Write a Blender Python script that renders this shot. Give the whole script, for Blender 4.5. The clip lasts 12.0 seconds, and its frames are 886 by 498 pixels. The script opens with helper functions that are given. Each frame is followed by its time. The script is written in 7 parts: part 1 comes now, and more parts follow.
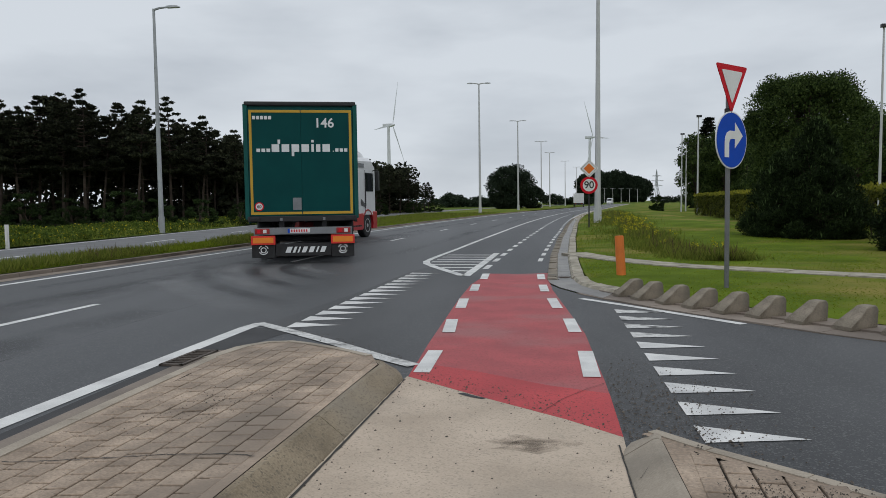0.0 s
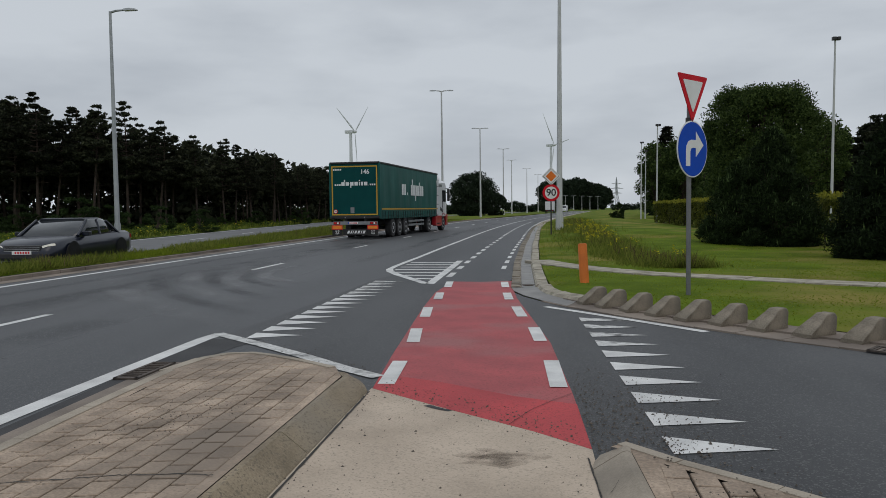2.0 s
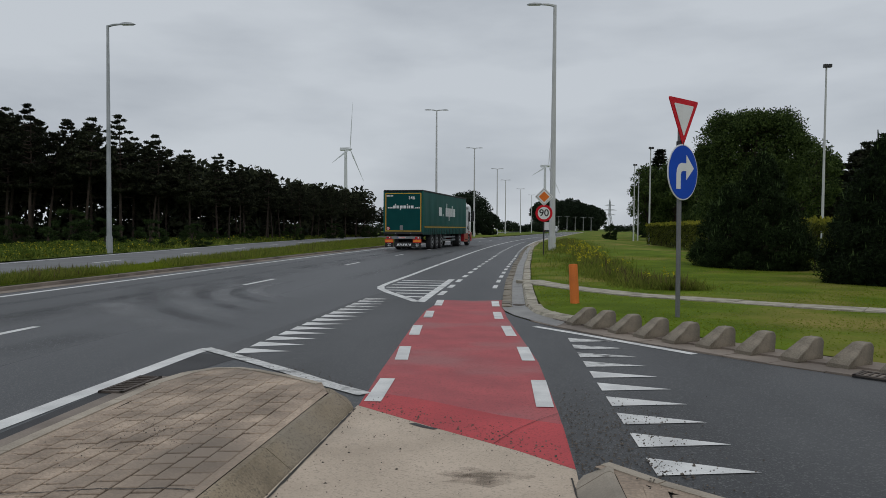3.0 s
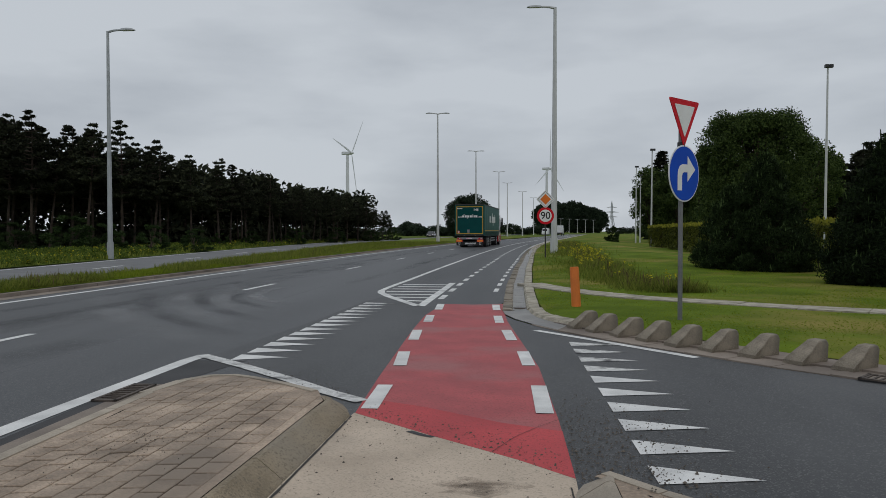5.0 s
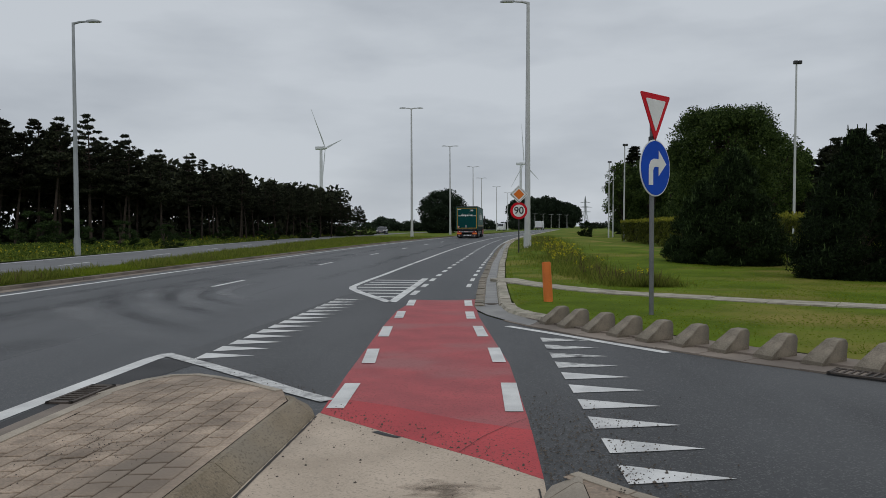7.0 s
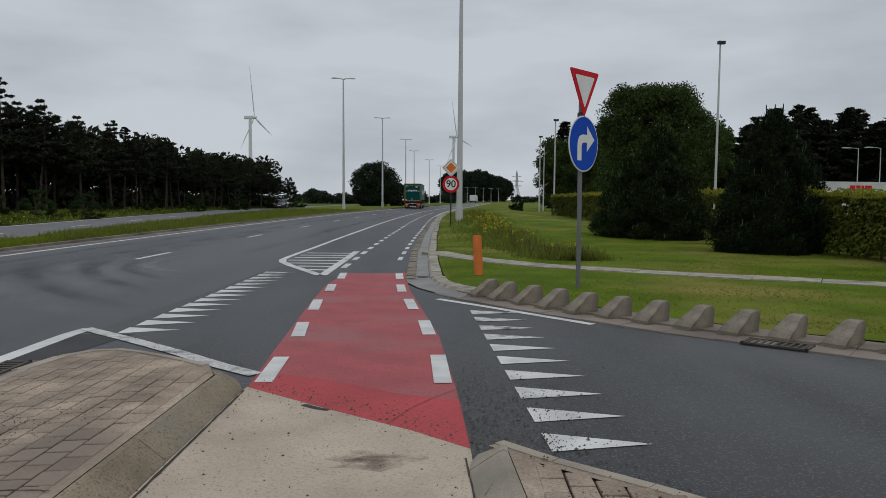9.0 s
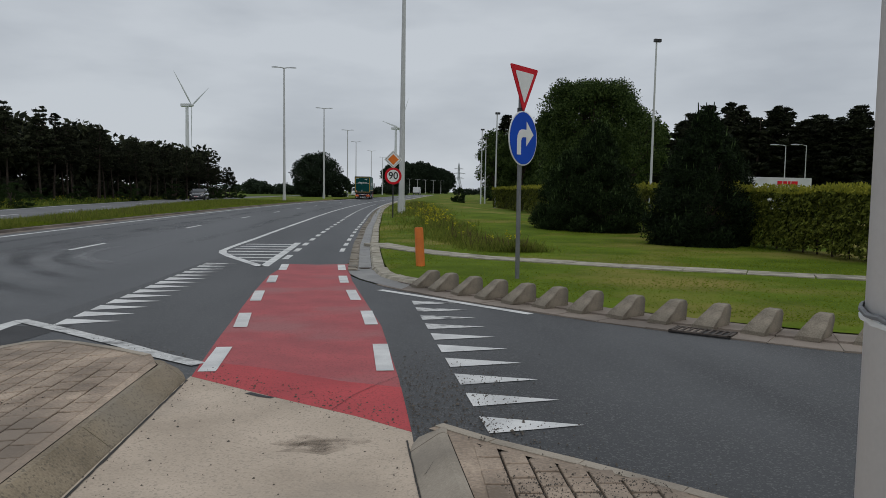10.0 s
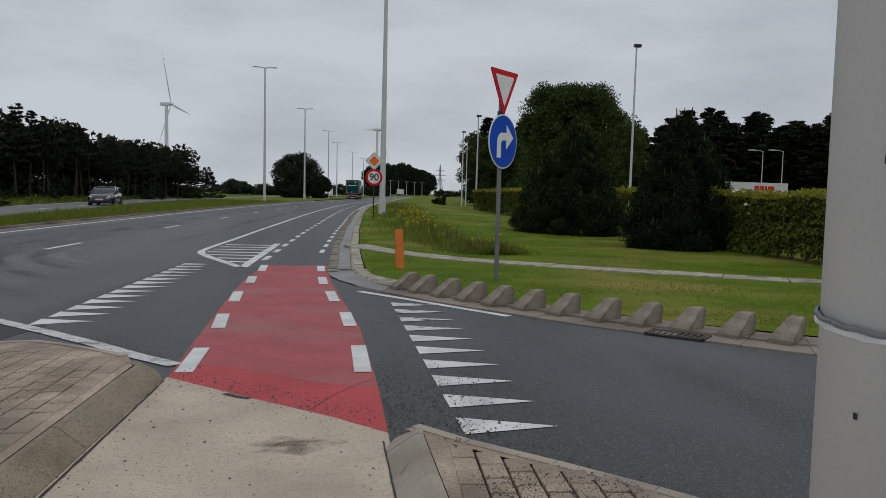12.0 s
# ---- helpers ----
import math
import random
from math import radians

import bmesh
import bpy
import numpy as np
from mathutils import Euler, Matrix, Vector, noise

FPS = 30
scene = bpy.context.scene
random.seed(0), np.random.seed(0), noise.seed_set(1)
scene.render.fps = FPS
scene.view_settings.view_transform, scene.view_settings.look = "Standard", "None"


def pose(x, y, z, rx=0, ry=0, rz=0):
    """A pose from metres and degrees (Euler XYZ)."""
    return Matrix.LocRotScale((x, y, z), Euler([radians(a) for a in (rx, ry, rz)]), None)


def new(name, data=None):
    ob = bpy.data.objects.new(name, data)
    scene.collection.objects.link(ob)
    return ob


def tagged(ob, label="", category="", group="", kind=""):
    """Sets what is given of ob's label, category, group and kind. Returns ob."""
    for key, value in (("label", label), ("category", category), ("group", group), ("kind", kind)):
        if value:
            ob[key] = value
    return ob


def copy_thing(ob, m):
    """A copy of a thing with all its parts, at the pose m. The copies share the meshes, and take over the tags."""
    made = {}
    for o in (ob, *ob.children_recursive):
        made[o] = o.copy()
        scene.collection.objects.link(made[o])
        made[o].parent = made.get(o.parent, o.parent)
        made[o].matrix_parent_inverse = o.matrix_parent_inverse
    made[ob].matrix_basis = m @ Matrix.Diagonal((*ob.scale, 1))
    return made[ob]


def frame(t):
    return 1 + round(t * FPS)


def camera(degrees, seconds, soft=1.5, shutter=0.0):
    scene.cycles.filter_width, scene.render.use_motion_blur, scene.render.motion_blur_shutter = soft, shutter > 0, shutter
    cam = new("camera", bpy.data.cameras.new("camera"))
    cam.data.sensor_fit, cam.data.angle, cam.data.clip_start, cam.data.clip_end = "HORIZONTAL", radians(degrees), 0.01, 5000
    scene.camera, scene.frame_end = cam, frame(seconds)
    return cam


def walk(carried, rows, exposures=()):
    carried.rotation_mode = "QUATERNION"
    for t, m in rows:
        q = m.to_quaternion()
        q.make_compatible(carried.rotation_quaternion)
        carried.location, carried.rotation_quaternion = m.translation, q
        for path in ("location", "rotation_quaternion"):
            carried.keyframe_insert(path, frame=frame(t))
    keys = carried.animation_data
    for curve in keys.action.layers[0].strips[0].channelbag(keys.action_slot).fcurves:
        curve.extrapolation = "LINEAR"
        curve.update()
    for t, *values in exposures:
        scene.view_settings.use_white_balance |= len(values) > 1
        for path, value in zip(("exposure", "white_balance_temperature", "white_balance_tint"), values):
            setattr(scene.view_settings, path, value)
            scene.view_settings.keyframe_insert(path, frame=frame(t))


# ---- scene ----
cam = camera(61.04, 12.0, soft=0.6)
PATH = [
    (0.0, pose(-0.047, -0.208, 1.403, 86.509, 0.811, 7.397)),
    (0.5, pose(-0.070, -0.167, 1.404, 86.399, 0.807, 6.473)),
    (1.0, pose(-0.079, -0.137, 1.409, 86.227, 0.932, 5.654)),
    (1.5, pose(-0.088, -0.119, 1.416, 86.324, 0.984, 4.988)),
    (2.0, pose(-0.080, -0.114, 1.415, 86.999, 0.693, 4.540)),
    (2.5, pose(-0.060, -0.128, 1.412, 87.819, 0.191, 4.256)),
    (3.0, pose(-0.044, -0.134, 1.412, 88.414, -0.285, 4.054)),
    (5.0, pose(-0.009, -0.029, 1.415, 88.667, 0.119, 4.219)),
    (5.5, pose(-0.000, 0.000, 1.420, 88.723, 0.159, 4.110)),
    (6.0, pose(0.012, 0.059, 1.416, 88.863, 0.134, 3.802)),
    (6.5, pose(0.029, 0.089, 1.415, 88.872, 0.211, 3.210)),
    (7.0, pose(0.039, 0.104, 1.414, 88.293, 0.232, 2.279)),
    (9.0, pose(0.058, 0.087, 1.418, 86.236, -0.287, -2.853)),
    (9.5, pose(0.051, -0.043, 1.427, 85.848, -0.508, -5.235)),
    (10.0, pose(0.045, -0.084, 1.427, 85.654, -0.778, -7.249)),
    (10.5, pose(0.051, -0.106, 1.432, 85.574, -0.933, -8.546)),
    (11.0, pose(0.053, -0.116, 1.433, 85.488, -1.076, -8.881)),
    (11.5, pose(0.055, -0.123, 1.432, 85.598, -1.228, -8.757)),
    (12.0, pose(0.058, -0.126, 1.433, 85.824, -1.285, -8.685)),
]
EXPOSURES = [(0.0, -0.02), (0.6, -0.18), (1.5, -0.22), (3.0, -0.28), (5.5, -0.3), (9.0, -0.28), (12.0, -0.3)]
walk(cam, PATH, EXPOSURES)

# ---- world, sun ----
world = bpy.data.worlds.new("overcast_sky")
scene.world = world
world.use_nodes = True


def build_sky():
    nt = world.node_tree
    nt.nodes.clear()
    out = nt.nodes.new("ShaderNodeOutputWorld")
    bg = nt.nodes.new("ShaderNodeBackground")
    sky = nt.nodes.new("ShaderNodeTexSky")
    sky.sky_type, sky.sun_disc = "NISHITA", False
    sky.sun_elevation, sky.sun_rotation = radians(55), radians(200)
    dim = nt.nodes.new("ShaderNodeVectorMath")
    dim.operation = "SCALE"
    dim.inputs["Scale"].default_value = 0.08
    nt.links.new(sky.outputs[0], dim.inputs[0])
    tc = nt.nodes.new("ShaderNodeTexCoord")
    mp = nt.nodes.new("ShaderNodeMapping")
    mp.inputs["Scale"].default_value = (1.0, 1.0, 3.4)
    nt.links.new(tc.outputs["Generated"], mp.inputs[0])
    n1 = nt.nodes.new("ShaderNodeTexNoise")
    n1.inputs["Scale"].default_value, n1.inputs["Detail"].default_value = 2.6, 5
    n1.inputs["Roughness"].default_value = 0.5
    nt.links.new(mp.outputs[0], n1.inputs["Vector"])
    clouds = nt.nodes.new("ShaderNodeValToRGB")
    clouds.color_ramp.elements[0].position, clouds.color_ramp.elements[0].color = 0.30, (0.487, 0.53, 0.588, 1)
    clouds.color_ramp.elements[1].position, clouds.color_ramp.elements[1].color = 0.56, (0.672, 0.72, 0.776, 1)
    nt.links.new(n1.outputs["Fac"], clouds.inputs[0])
    # an overcast sky is about three times as bright at the zenith as low down
    sep = nt.nodes.new("ShaderNodeSeparateXYZ")
    nt.links.new(tc.outputs["Generated"], sep.inputs[0])
    rise = nt.nodes.new("ShaderNodeMapRange")
    rise.interpolation_type = "SMOOTHSTEP"
    for k, v in (("From Min", 0.28), ("From Max", 1.0), ("To Min", 1.0), ("To Max", 1.25)):
        rise.inputs[k].default_value = v
    nt.links.new(sep.outputs["Z"], rise.inputs["Value"])
    lift = nt.nodes.new("ShaderNodeVectorMath")
    lift.operation = "SCALE"
    nt.links.new(clouds.outputs[0], lift.inputs[0])
    nt.links.new(rise.outputs[0], lift.inputs["Scale"])
    mix = nt.nodes.new("ShaderNodeMix")
    mix.data_type = "RGBA"
    mix.inputs[0].default_value = 0.95
    nt.links.new(dim.outputs[0], mix.inputs[6])
    nt.links.new(lift.outputs[0], mix.inputs[7])
    nt.links.new(mix.outputs[2], bg.inputs["Color"])
    bg.inputs["Strength"].default_value = 1.0
    nt.links.new(bg.outputs[0], out.inputs[0])


build_sky()
sun = new("sun", bpy.data.lights.new("sun", "SUN"))
sun.data.energy, sun.data.angle, sun.data.color = 0.50, radians(40), (1.0, 0.90, 0.80)
sun.matrix_basis = pose(0, 0, 50, 35, 0, 20)


# ---- materials ----
def mat(name, base, dark=None, scale=3.0, fine=60.0, rough=0.8, bump=0.2, metal=0.0, vary=0.0, spots=None, spot_at=0.62, coat=0.0, stretch=1.0, speckle=None, spread=0.13, gloss=0.5, overall=False):
    """A surface of two tones mixed by coarse and fine noise, with relief; vary: change from piece to piece; spots: a third colour in patches."""
    m = bpy.data.materials.new(name)
    m.use_nodes = True
    nt = m.node_tree
    b = nt.nodes["Principled BSDF"]
    dark = dark or tuple(0.75 * c for c in base)
    tc = nt.nodes.new("ShaderNodeTexCoord")
    n1 = nt.nodes.new("ShaderNodeTexNoise")
    n1.inputs["Scale"].default_value, n1.inputs["Detail"].default_value = scale, 4
    n2 = nt.nodes.new("ShaderNodeTexNoise")
    n2.inputs["Scale"].default_value, n2.inputs["Detail"].default_value = fine, 2
    mp = nt.nodes.new("ShaderNodeMapping")
    mp.inputs["Scale"].default_value = (1.0, stretch, 1.0)
    if overall:
        geo_at = nt.nodes.new("ShaderNodeNewGeometry")
        nt.links.new(geo_at.outputs["Position"], mp.inputs[0])
    else:
        nt.links.new(tc.outputs["Object"], mp.inputs[0])
    nt.links.new(mp.outputs[0], n1.inputs["Vector"])
    nt.links.new(tc.outputs["Object"], n2.inputs["Vector"])
    add = nt.nodes.new("ShaderNodeMath")
    add.operation = "MULTIPLY_ADD"
    add.inputs[1].default_value = 0.32
    nt.links.new(n2.outputs["Fac"], add.inputs[0])
    half = nt.nodes.new("ShaderNodeMath")
    half.operation = "MULTIPLY"
    half.inputs[1].default_value = 0.68
    nt.links.new(n1.outputs["Fac"], half.inputs[0])
    nt.links.new(half.outputs[0], add.inputs[2])
    ramp = nt.nodes.new("ShaderNodeValToRGB")
    ramp.color_ramp.elements[0].position, ramp.color_ramp.elements[0].color = 0.49 - spread, (*dark, 1)
    ramp.color_ramp.elements[1].position, ramp.color_ramp.elements[1].color = 0.49 + spread, (*base, 1)
    nt.links.new(add.outputs[0], ramp.inputs[0])
    colour = ramp.outputs[0]
    if spots:
        n3 = nt.nodes.new("ShaderNodeTexNoise")
        n3.inputs["Scale"].default_value, n3.inputs["Detail"].default_value = scale * 0.35, 6
        nt.links.new(mp.outputs[0], n3.inputs["Vector"])
        r3 = nt.nodes.new("ShaderNodeValToRGB")
        r3.color_ramp.elements[0].position, r3.color_ramp.elements[0].color = spot_at - 0.08, (0, 0, 0, 1)
        r3.color_ramp.elements[1].position, r3.color_ramp.elements[1].color = spot_at + 0.08, (1, 1, 1, 1)
        nt.links.new(n3.outputs["Fac"], r3.inputs[0])
        mx = nt.nodes.new("ShaderNodeMix")
        mx.data_type = "RGBA"
        nt.links.new(r3.outputs[0], mx.inputs[0])
        nt.links.new(colour, mx.inputs[6])
        mx.inputs[7].default_value = (*spots, 1)
        colour = mx.outputs[2]
    if speckle:
        n4 = nt.nodes.new("ShaderNodeTexVoronoi")
        n4.inputs["Scale"].default_value = 95
        nt.links.new(tc.outputs["Object"], n4.inputs["Vector"])
        sep = nt.nodes.new("ShaderNodeSeparateColor")
        nt.links.new(n4.outputs["Color"], sep.inputs[0])
        r4 = nt.nodes.new("ShaderNodeMapRange")
        for key, value in (("From Min", 0.78), ("From Max", 0.95), ("To Max", 0.75)):
            r4.inputs[key].default_value = value
        nt.links.new(sep.outputs[0], r4.inputs["Value"])
        m4 = nt.nodes.new("ShaderNodeMix")
        m4.data_type = "RGBA"
        nt.links.new(r4.outputs[0], m4.inputs[0])
        nt.links.new(colour, m4.inputs[6])
        m4.inputs[7].default_value = (*speckle, 1)
        colour = m4.outputs[2]
    if vary:
        info = nt.nodes.new("ShaderNodeObjectInfo")
        geo = nt.nodes.new("ShaderNodeNewGeometry")
        sm = nt.nodes.new("ShaderNodeMath")
        nt.links.new(info.outputs["Random"], sm.inputs[0])
        nt.links.new(geo.outputs["Random Per Island"], sm.inputs[1])
        mr = nt.nodes.new("ShaderNodeMapRange")
        mr.inputs["From Max"].default_value = 2.0
        mr.inputs["To Min"].default_value, mr.inputs["To Max"].default_value = 1 - vary, 1 + vary
        nt.links.new(sm.outputs[0], mr.inputs["Value"])
        hs = nt.nodes.new("ShaderNodeHueSaturation")
        nt.links.new(mr.outputs[0], hs.inputs["Value"])
        nt.links.new(colour, hs.inputs["Color"])
        colour = hs.outputs[0]
    nt.links.new(colour, b.inputs["Base Color"])
    b.inputs["Roughness"].default_value, b.inputs["Metallic"].default_value = rough, metal
    b.inputs["Coat Weight"].default_value = coat
    b.inputs["Specular IOR Level"].default_value = gloss
    if bump:
        bp = nt.nodes.new("ShaderNodeBump")
        bp.inputs["Strength"].default_value, bp.inputs["Distance"].default_value = bump, 0.01
        nt.links.new(add.outputs[0], bp.inputs["Height"])
        nt.links.new(bp.outputs[0], b.inputs["Normal"])
    return m


def leaf_mat(name, base, dark, vary=0.35, through_light=0.25, flower=None):
    """Leaves: tone from leaf to leaf, some light through them."""
    m = bpy.data.materials.new(name)
    m.use_nodes = True
    nt = m.node_tree
    b = nt.nodes["Principled BSDF"]
    geo = nt.nodes.new("ShaderNodeNewGeometry")
    ramp = nt.nodes.new("ShaderNodeValToRGB")
    ramp.color_ramp.elements[0].color, ramp.color_ramp.elements[1].color = (*dark, 1), (*base, 1)
    if flower:
        e = ramp.color_ramp.elements.new(0.9)
        e.color = (*base, 1)
        ramp.color_ramp.elements[-1].color = (*flower, 1)
    nt.links.new(geo.outputs["Random Per Island"], ramp.inputs[0])
    info = nt.nodes.new("ShaderNodeObjectInfo")
    mr = nt.nodes.new("ShaderNodeMapRange")
    mr.inputs["To Min"].default_value, mr.inputs["To Max"].default_value = 1 - vary, 1 + vary
    nt.links.new(info.outputs["Random"], mr.inputs["Value"])
    hs = nt.nodes.new("ShaderNodeHueSaturation")
    nt.links.new(mr.outputs[0], hs.inputs["Value"])
    nt.links.new(ramp.outputs[0], hs.inputs["Color"])
    nt.links.new(hs.outputs[0], b.inputs["Base Color"])
    b.inputs["Roughness"].default_value = 0.75
    b.inputs["Specular IOR Level"].default_value = 0.08
    tr = nt.nodes.new("ShaderNodeBsdfTranslucent")
    nt.links.new(hs.outputs[0], tr.inputs["Color"])
    mx = nt.nodes.new("ShaderNodeMixShader")
    mx.inputs[0].default_value = through_light
    nt.links.new(b.outputs[0], mx.inputs[1])
    nt.links.new(tr.outputs[0], mx.inputs[2])
    nt.links.new(mx.outputs[0], nt.nodes["Material Output"].inputs["Surface"])
    return m


def glow_mat(name, base, strength):
    m = bpy.data.materials.new(name)
    m.use_nodes = True
    b = m.node_tree.nodes["Principled BSDF"]
    b.inputs["Base Color"].default_value = (*base, 1)
    b.inputs["Emission Color"].default_value = (*base, 1)
    b.inputs["Emission Strength"].default_value = strength
    return m


def streak_mat(name, base, cover, scale=0.9, stretch=0.25, rough=0.6, soft=False):
    """A worn film on the road that thins out in long patches."""
    m = mat(name, base, tuple(0.75 * c for c in base), 1.5, 150, rough, 0.4)
    nt = m.node_tree
    tc = nt.nodes.new("ShaderNodeTexCoord")
    mp = nt.nodes.new("ShaderNodeMapping")
    mp.inputs["Scale"].default_value = (1.0, stretch, 1.0)
    n = nt.nodes.new("ShaderNodeTexNoise")
    n.inputs["Scale"].default_value, n.inputs["Detail"].default_value = scale, 7
    nt.links.new(tc.outputs["Object"], mp.inputs[0])
    nt.links.new(mp.outputs[0], n.inputs["Vector"])
    mr = nt.nodes.new("ShaderNodeMapRange")
    for key, value in (("From Min", 0.36), ("From Max", 0.66), ("To Max", cover)):
        mr.inputs[key].default_value = value
    nt.links.new(n.outputs["Fac"], mr.inputs["Value"])
    alpha = mr.outputs[0]
    if soft:
        # the film thins out towards its sides and ends
        uv = nt.nodes.new("ShaderNodeUVMap")
        uv.uv_map = "UVMap"
        sep = nt.nodes.new("ShaderNodeSeparateXYZ")
        nt.links.new(uv.outputs[0], sep.inputs[0])
        for axis, gain in (("X", 3.0), ("Y", 5.0)):
            away = nt.nodes.new("ShaderNodeMath")
            away.operation = "SUBTRACT"
            away.inputs[0].default_value = 1.0
            nt.links.new(sep.outputs[axis], away.inputs[1])
            both = nt.nodes.new("ShaderNodeMath")
            both.operation = "MULTIPLY"
            nt.links.new(sep.outputs[axis], both.inputs[0])
            nt.links.new(away.outputs[0], both.inputs[1])
            lift = nt.nodes.new("ShaderNodeMath")
            lift.operation, lift.use_clamp = "MULTIPLY", True
            lift.inputs[1].default_value = gain
            nt.links.new(both.outputs[0], lift.inputs[0])
            mul = nt.nodes.new("ShaderNodeMath")
            mul.operation = "MULTIPLY"
            nt.links.new(alpha, mul.inputs[0])
            nt.links.new(lift.outputs[0], mul.inputs[1])
            alpha = mul.outputs[0]
    nt.links.new(alpha, nt.nodes["Principled BSDF"].inputs["Alpha"])
    return m


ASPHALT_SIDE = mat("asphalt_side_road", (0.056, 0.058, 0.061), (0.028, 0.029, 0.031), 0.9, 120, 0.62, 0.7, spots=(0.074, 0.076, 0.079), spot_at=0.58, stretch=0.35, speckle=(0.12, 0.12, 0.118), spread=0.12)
ASPHALT = mat("asphalt", (0.056, 0.059, 0.063), (0.023, 0.025, 0.028), 0.5, 170, 0.6, 0.6, spots=(0.074, 0.077, 0.082), spot_at=0.57, stretch=0.12, speckle=(0.135, 0.136, 0.135), spread=0.10)
ASPHALT_OLD = mat("asphalt_patch", (0.05, 0.05, 0.052), (0.032, 0.032, 0.034), 2.0, 150, 0.85, 0.6)
ASPHALT_GREY = mat("asphalt_grey", (0.155, 0.157, 0.16), (0.11, 0.112, 0.115), 0.8, 150, 0.8, 0.3)
RED = mat("red_asphalt", (0.43, 0.080, 0.085), (0.31, 0.062, 0.068), 1.9, 140, 0.75, 0.5, spots=(0.33, 0.115, 0.115), spot_at=0.58, speckle=(0.20, 0.05, 0.05), stretch=1.3)
RED_NEW = mat("red_asphalt_fresh", (0.50, 0.050, 0.056), (0.37, 0.036, 0.042), 1.5, 160, 0.7, 0.4, speckle=(0.26, 0.03, 0.03))
WHITE_PAINT = mat("white_road_paint", (0.72, 0.72, 0.70), (0.5, 0.5, 0.49), 3.0, 120, 0.6, 0.2, spots=(0.30, 0.30, 0.30), spot_at=0.66)
WORN_PAINT = mat("worn_road_paint", (0.66, 0.66, 0.64), (0.40, 0.40, 0.39), 14.0, 90, 0.7, 0.2, spots=(0.10, 0.10, 0.10), spot_at=0.58)
CONCRETE = mat("concrete_slab", (0.55, 0.452, 0.355), (0.40, 0.325, 0.25), 1.6, 90, 0.85, 0.25, spots=(0.29, 0.25, 0.205), spot_at=0.6, speckle=(0.33, 0.28, 0.22))
KERB = mat("kerb_concrete", (0.41, 0.355, 0.285), (0.25, 0.215, 0.17), 2.2, 80, 0.88, 0.35, vary=0.12, spots=(0.17, 0.15, 0.125), spot_at=0.62)
BEVEL_KERB = mat("bevelled_kerb_concrete", (0.31, 0.250, 0.170), (0.135, 0.107, 0.07), 2.5, 80, 0.88, 0.35, spots=(0.25, 0.22, 0.175), spot_at=0.63, speckle=(0.12, 0.10, 0.075), overall=True, stretch=0.6)
STAIN = streak_mat("oil_stain", (0.15, 0.11, 0.076), 0.24, 5.0, 1.6, 0.8)
CRACK = mat("crack", (0.05, 0.045, 0.04), (0.03, 0.028, 0.025), 9, 90, 0.9, 0.0)
OLD_CONCRETE = mat("weathered_concrete", (0.29, 0.25, 0.195), (0.13, 0.112, 0.085), 5.0, 70, 0.9, 0.5, vary=0.12, spots=(0.14, 0.13, 0.105), spot_at=0.6)
PAVER = mat("paver", (0.455, 0.352, 0.264), (0.20, 0.150, 0.108), 2.6, 45, 0.78, 0.6, vary=0.24, spots=(0.215, 0.17, 0.13), spot_at=0.57, speckle=(0.22, 0.175, 0.135), overall=True)
JOINT = mat("joint_sand", (0.05, 0.041, 0.032), (0.02, 0.017, 0.014), 8, 120, 0.95, 0.5)
GRAVEL = mat("grit", (0.13, 0.11, 0.09), (0.04, 0.035, 0.03), 20, 200, 0.95, 0.3, vary=0.4)
GRASS = mat("grass_ground", (0.122, 0.176, 0.016), (0.062, 0.098, 0.008), 0.8, 26, 0.95, 0.6, spots=(0.225, 0.195, 0.055), spot_at=0.58, gloss=0.05)
FIELD = mat("field_ground", (0.105, 0.145, 0.021), (0.060, 0.090, 0.014), 0.3, 30, 0.95, 0.8, gloss=0.05)
SOIL = mat("forest_floor", (0.05, 0.042, 0.025), (0.02, 0.018, 0.01), 0.8, 20, 0.95, 0.6)
STEEL = mat("galvanised_steel", (0.42, 0.44, 0.45), (0.30, 0.32, 0.33), 1.2, 60, 0.5, 0.08, 0.35, spots=(0.27, 0.27, 0.26), spot_at=0.66)
POLE_PAINT = mat("grey_pole_paint", (0.78, 0.80, 0.83), (0.72, 0.74, 0.77), 2.0, 90, 0.45, 0.05, spots=(0.40, 0.40, 0.40), spot_at=0.68)
POLE_WHITE = mat("pale_pole", (0.55, 0.56, 0.56), (0.46, 0.47, 0.47), 1.0, 50, 0.5, 0.05)
SIGN_POST = mat("dull_grey_post", (0.20, 0.205, 0.21), (0.14, 0.145, 0.15), 2.0, 50, 0.55, 0.05, 0.3)
RUST = mat("rusty_iron", (0.10, 0.080, 0.066), (0.05, 0.040, 0.034), 6, 60, 0.8, 0.3)
ASPHALT_PALE = streak_mat("asphalt_pale_streak", (0.30, 0.305, 0.31), 0.8, 0.5, 0.8, 0.6, True)
ASPHALT_DARK = streak_mat("asphalt_dark_streak", (0.030, 0.031, 0.034), 0.5, 1.1, 0.35, 0.45, True)
WET_CHANNEL = mat("damp_channel_concrete", (0.21, 0.198, 0.178), (0.11, 0.103, 0.092), 2.0, 80, 0.4, 0.15, spots=(0.11, 0.105, 0.10), spot_at=0.62)
PALE_KERB = mat("pale_kerb_stone", (0.44, 0.400, 0.320), (0.21, 0.190, 0.148), 4.0, 70, 0.85, 0.5, vary=0.12, spots=(0.16, 0.16, 0.10), spot_at=0.63)
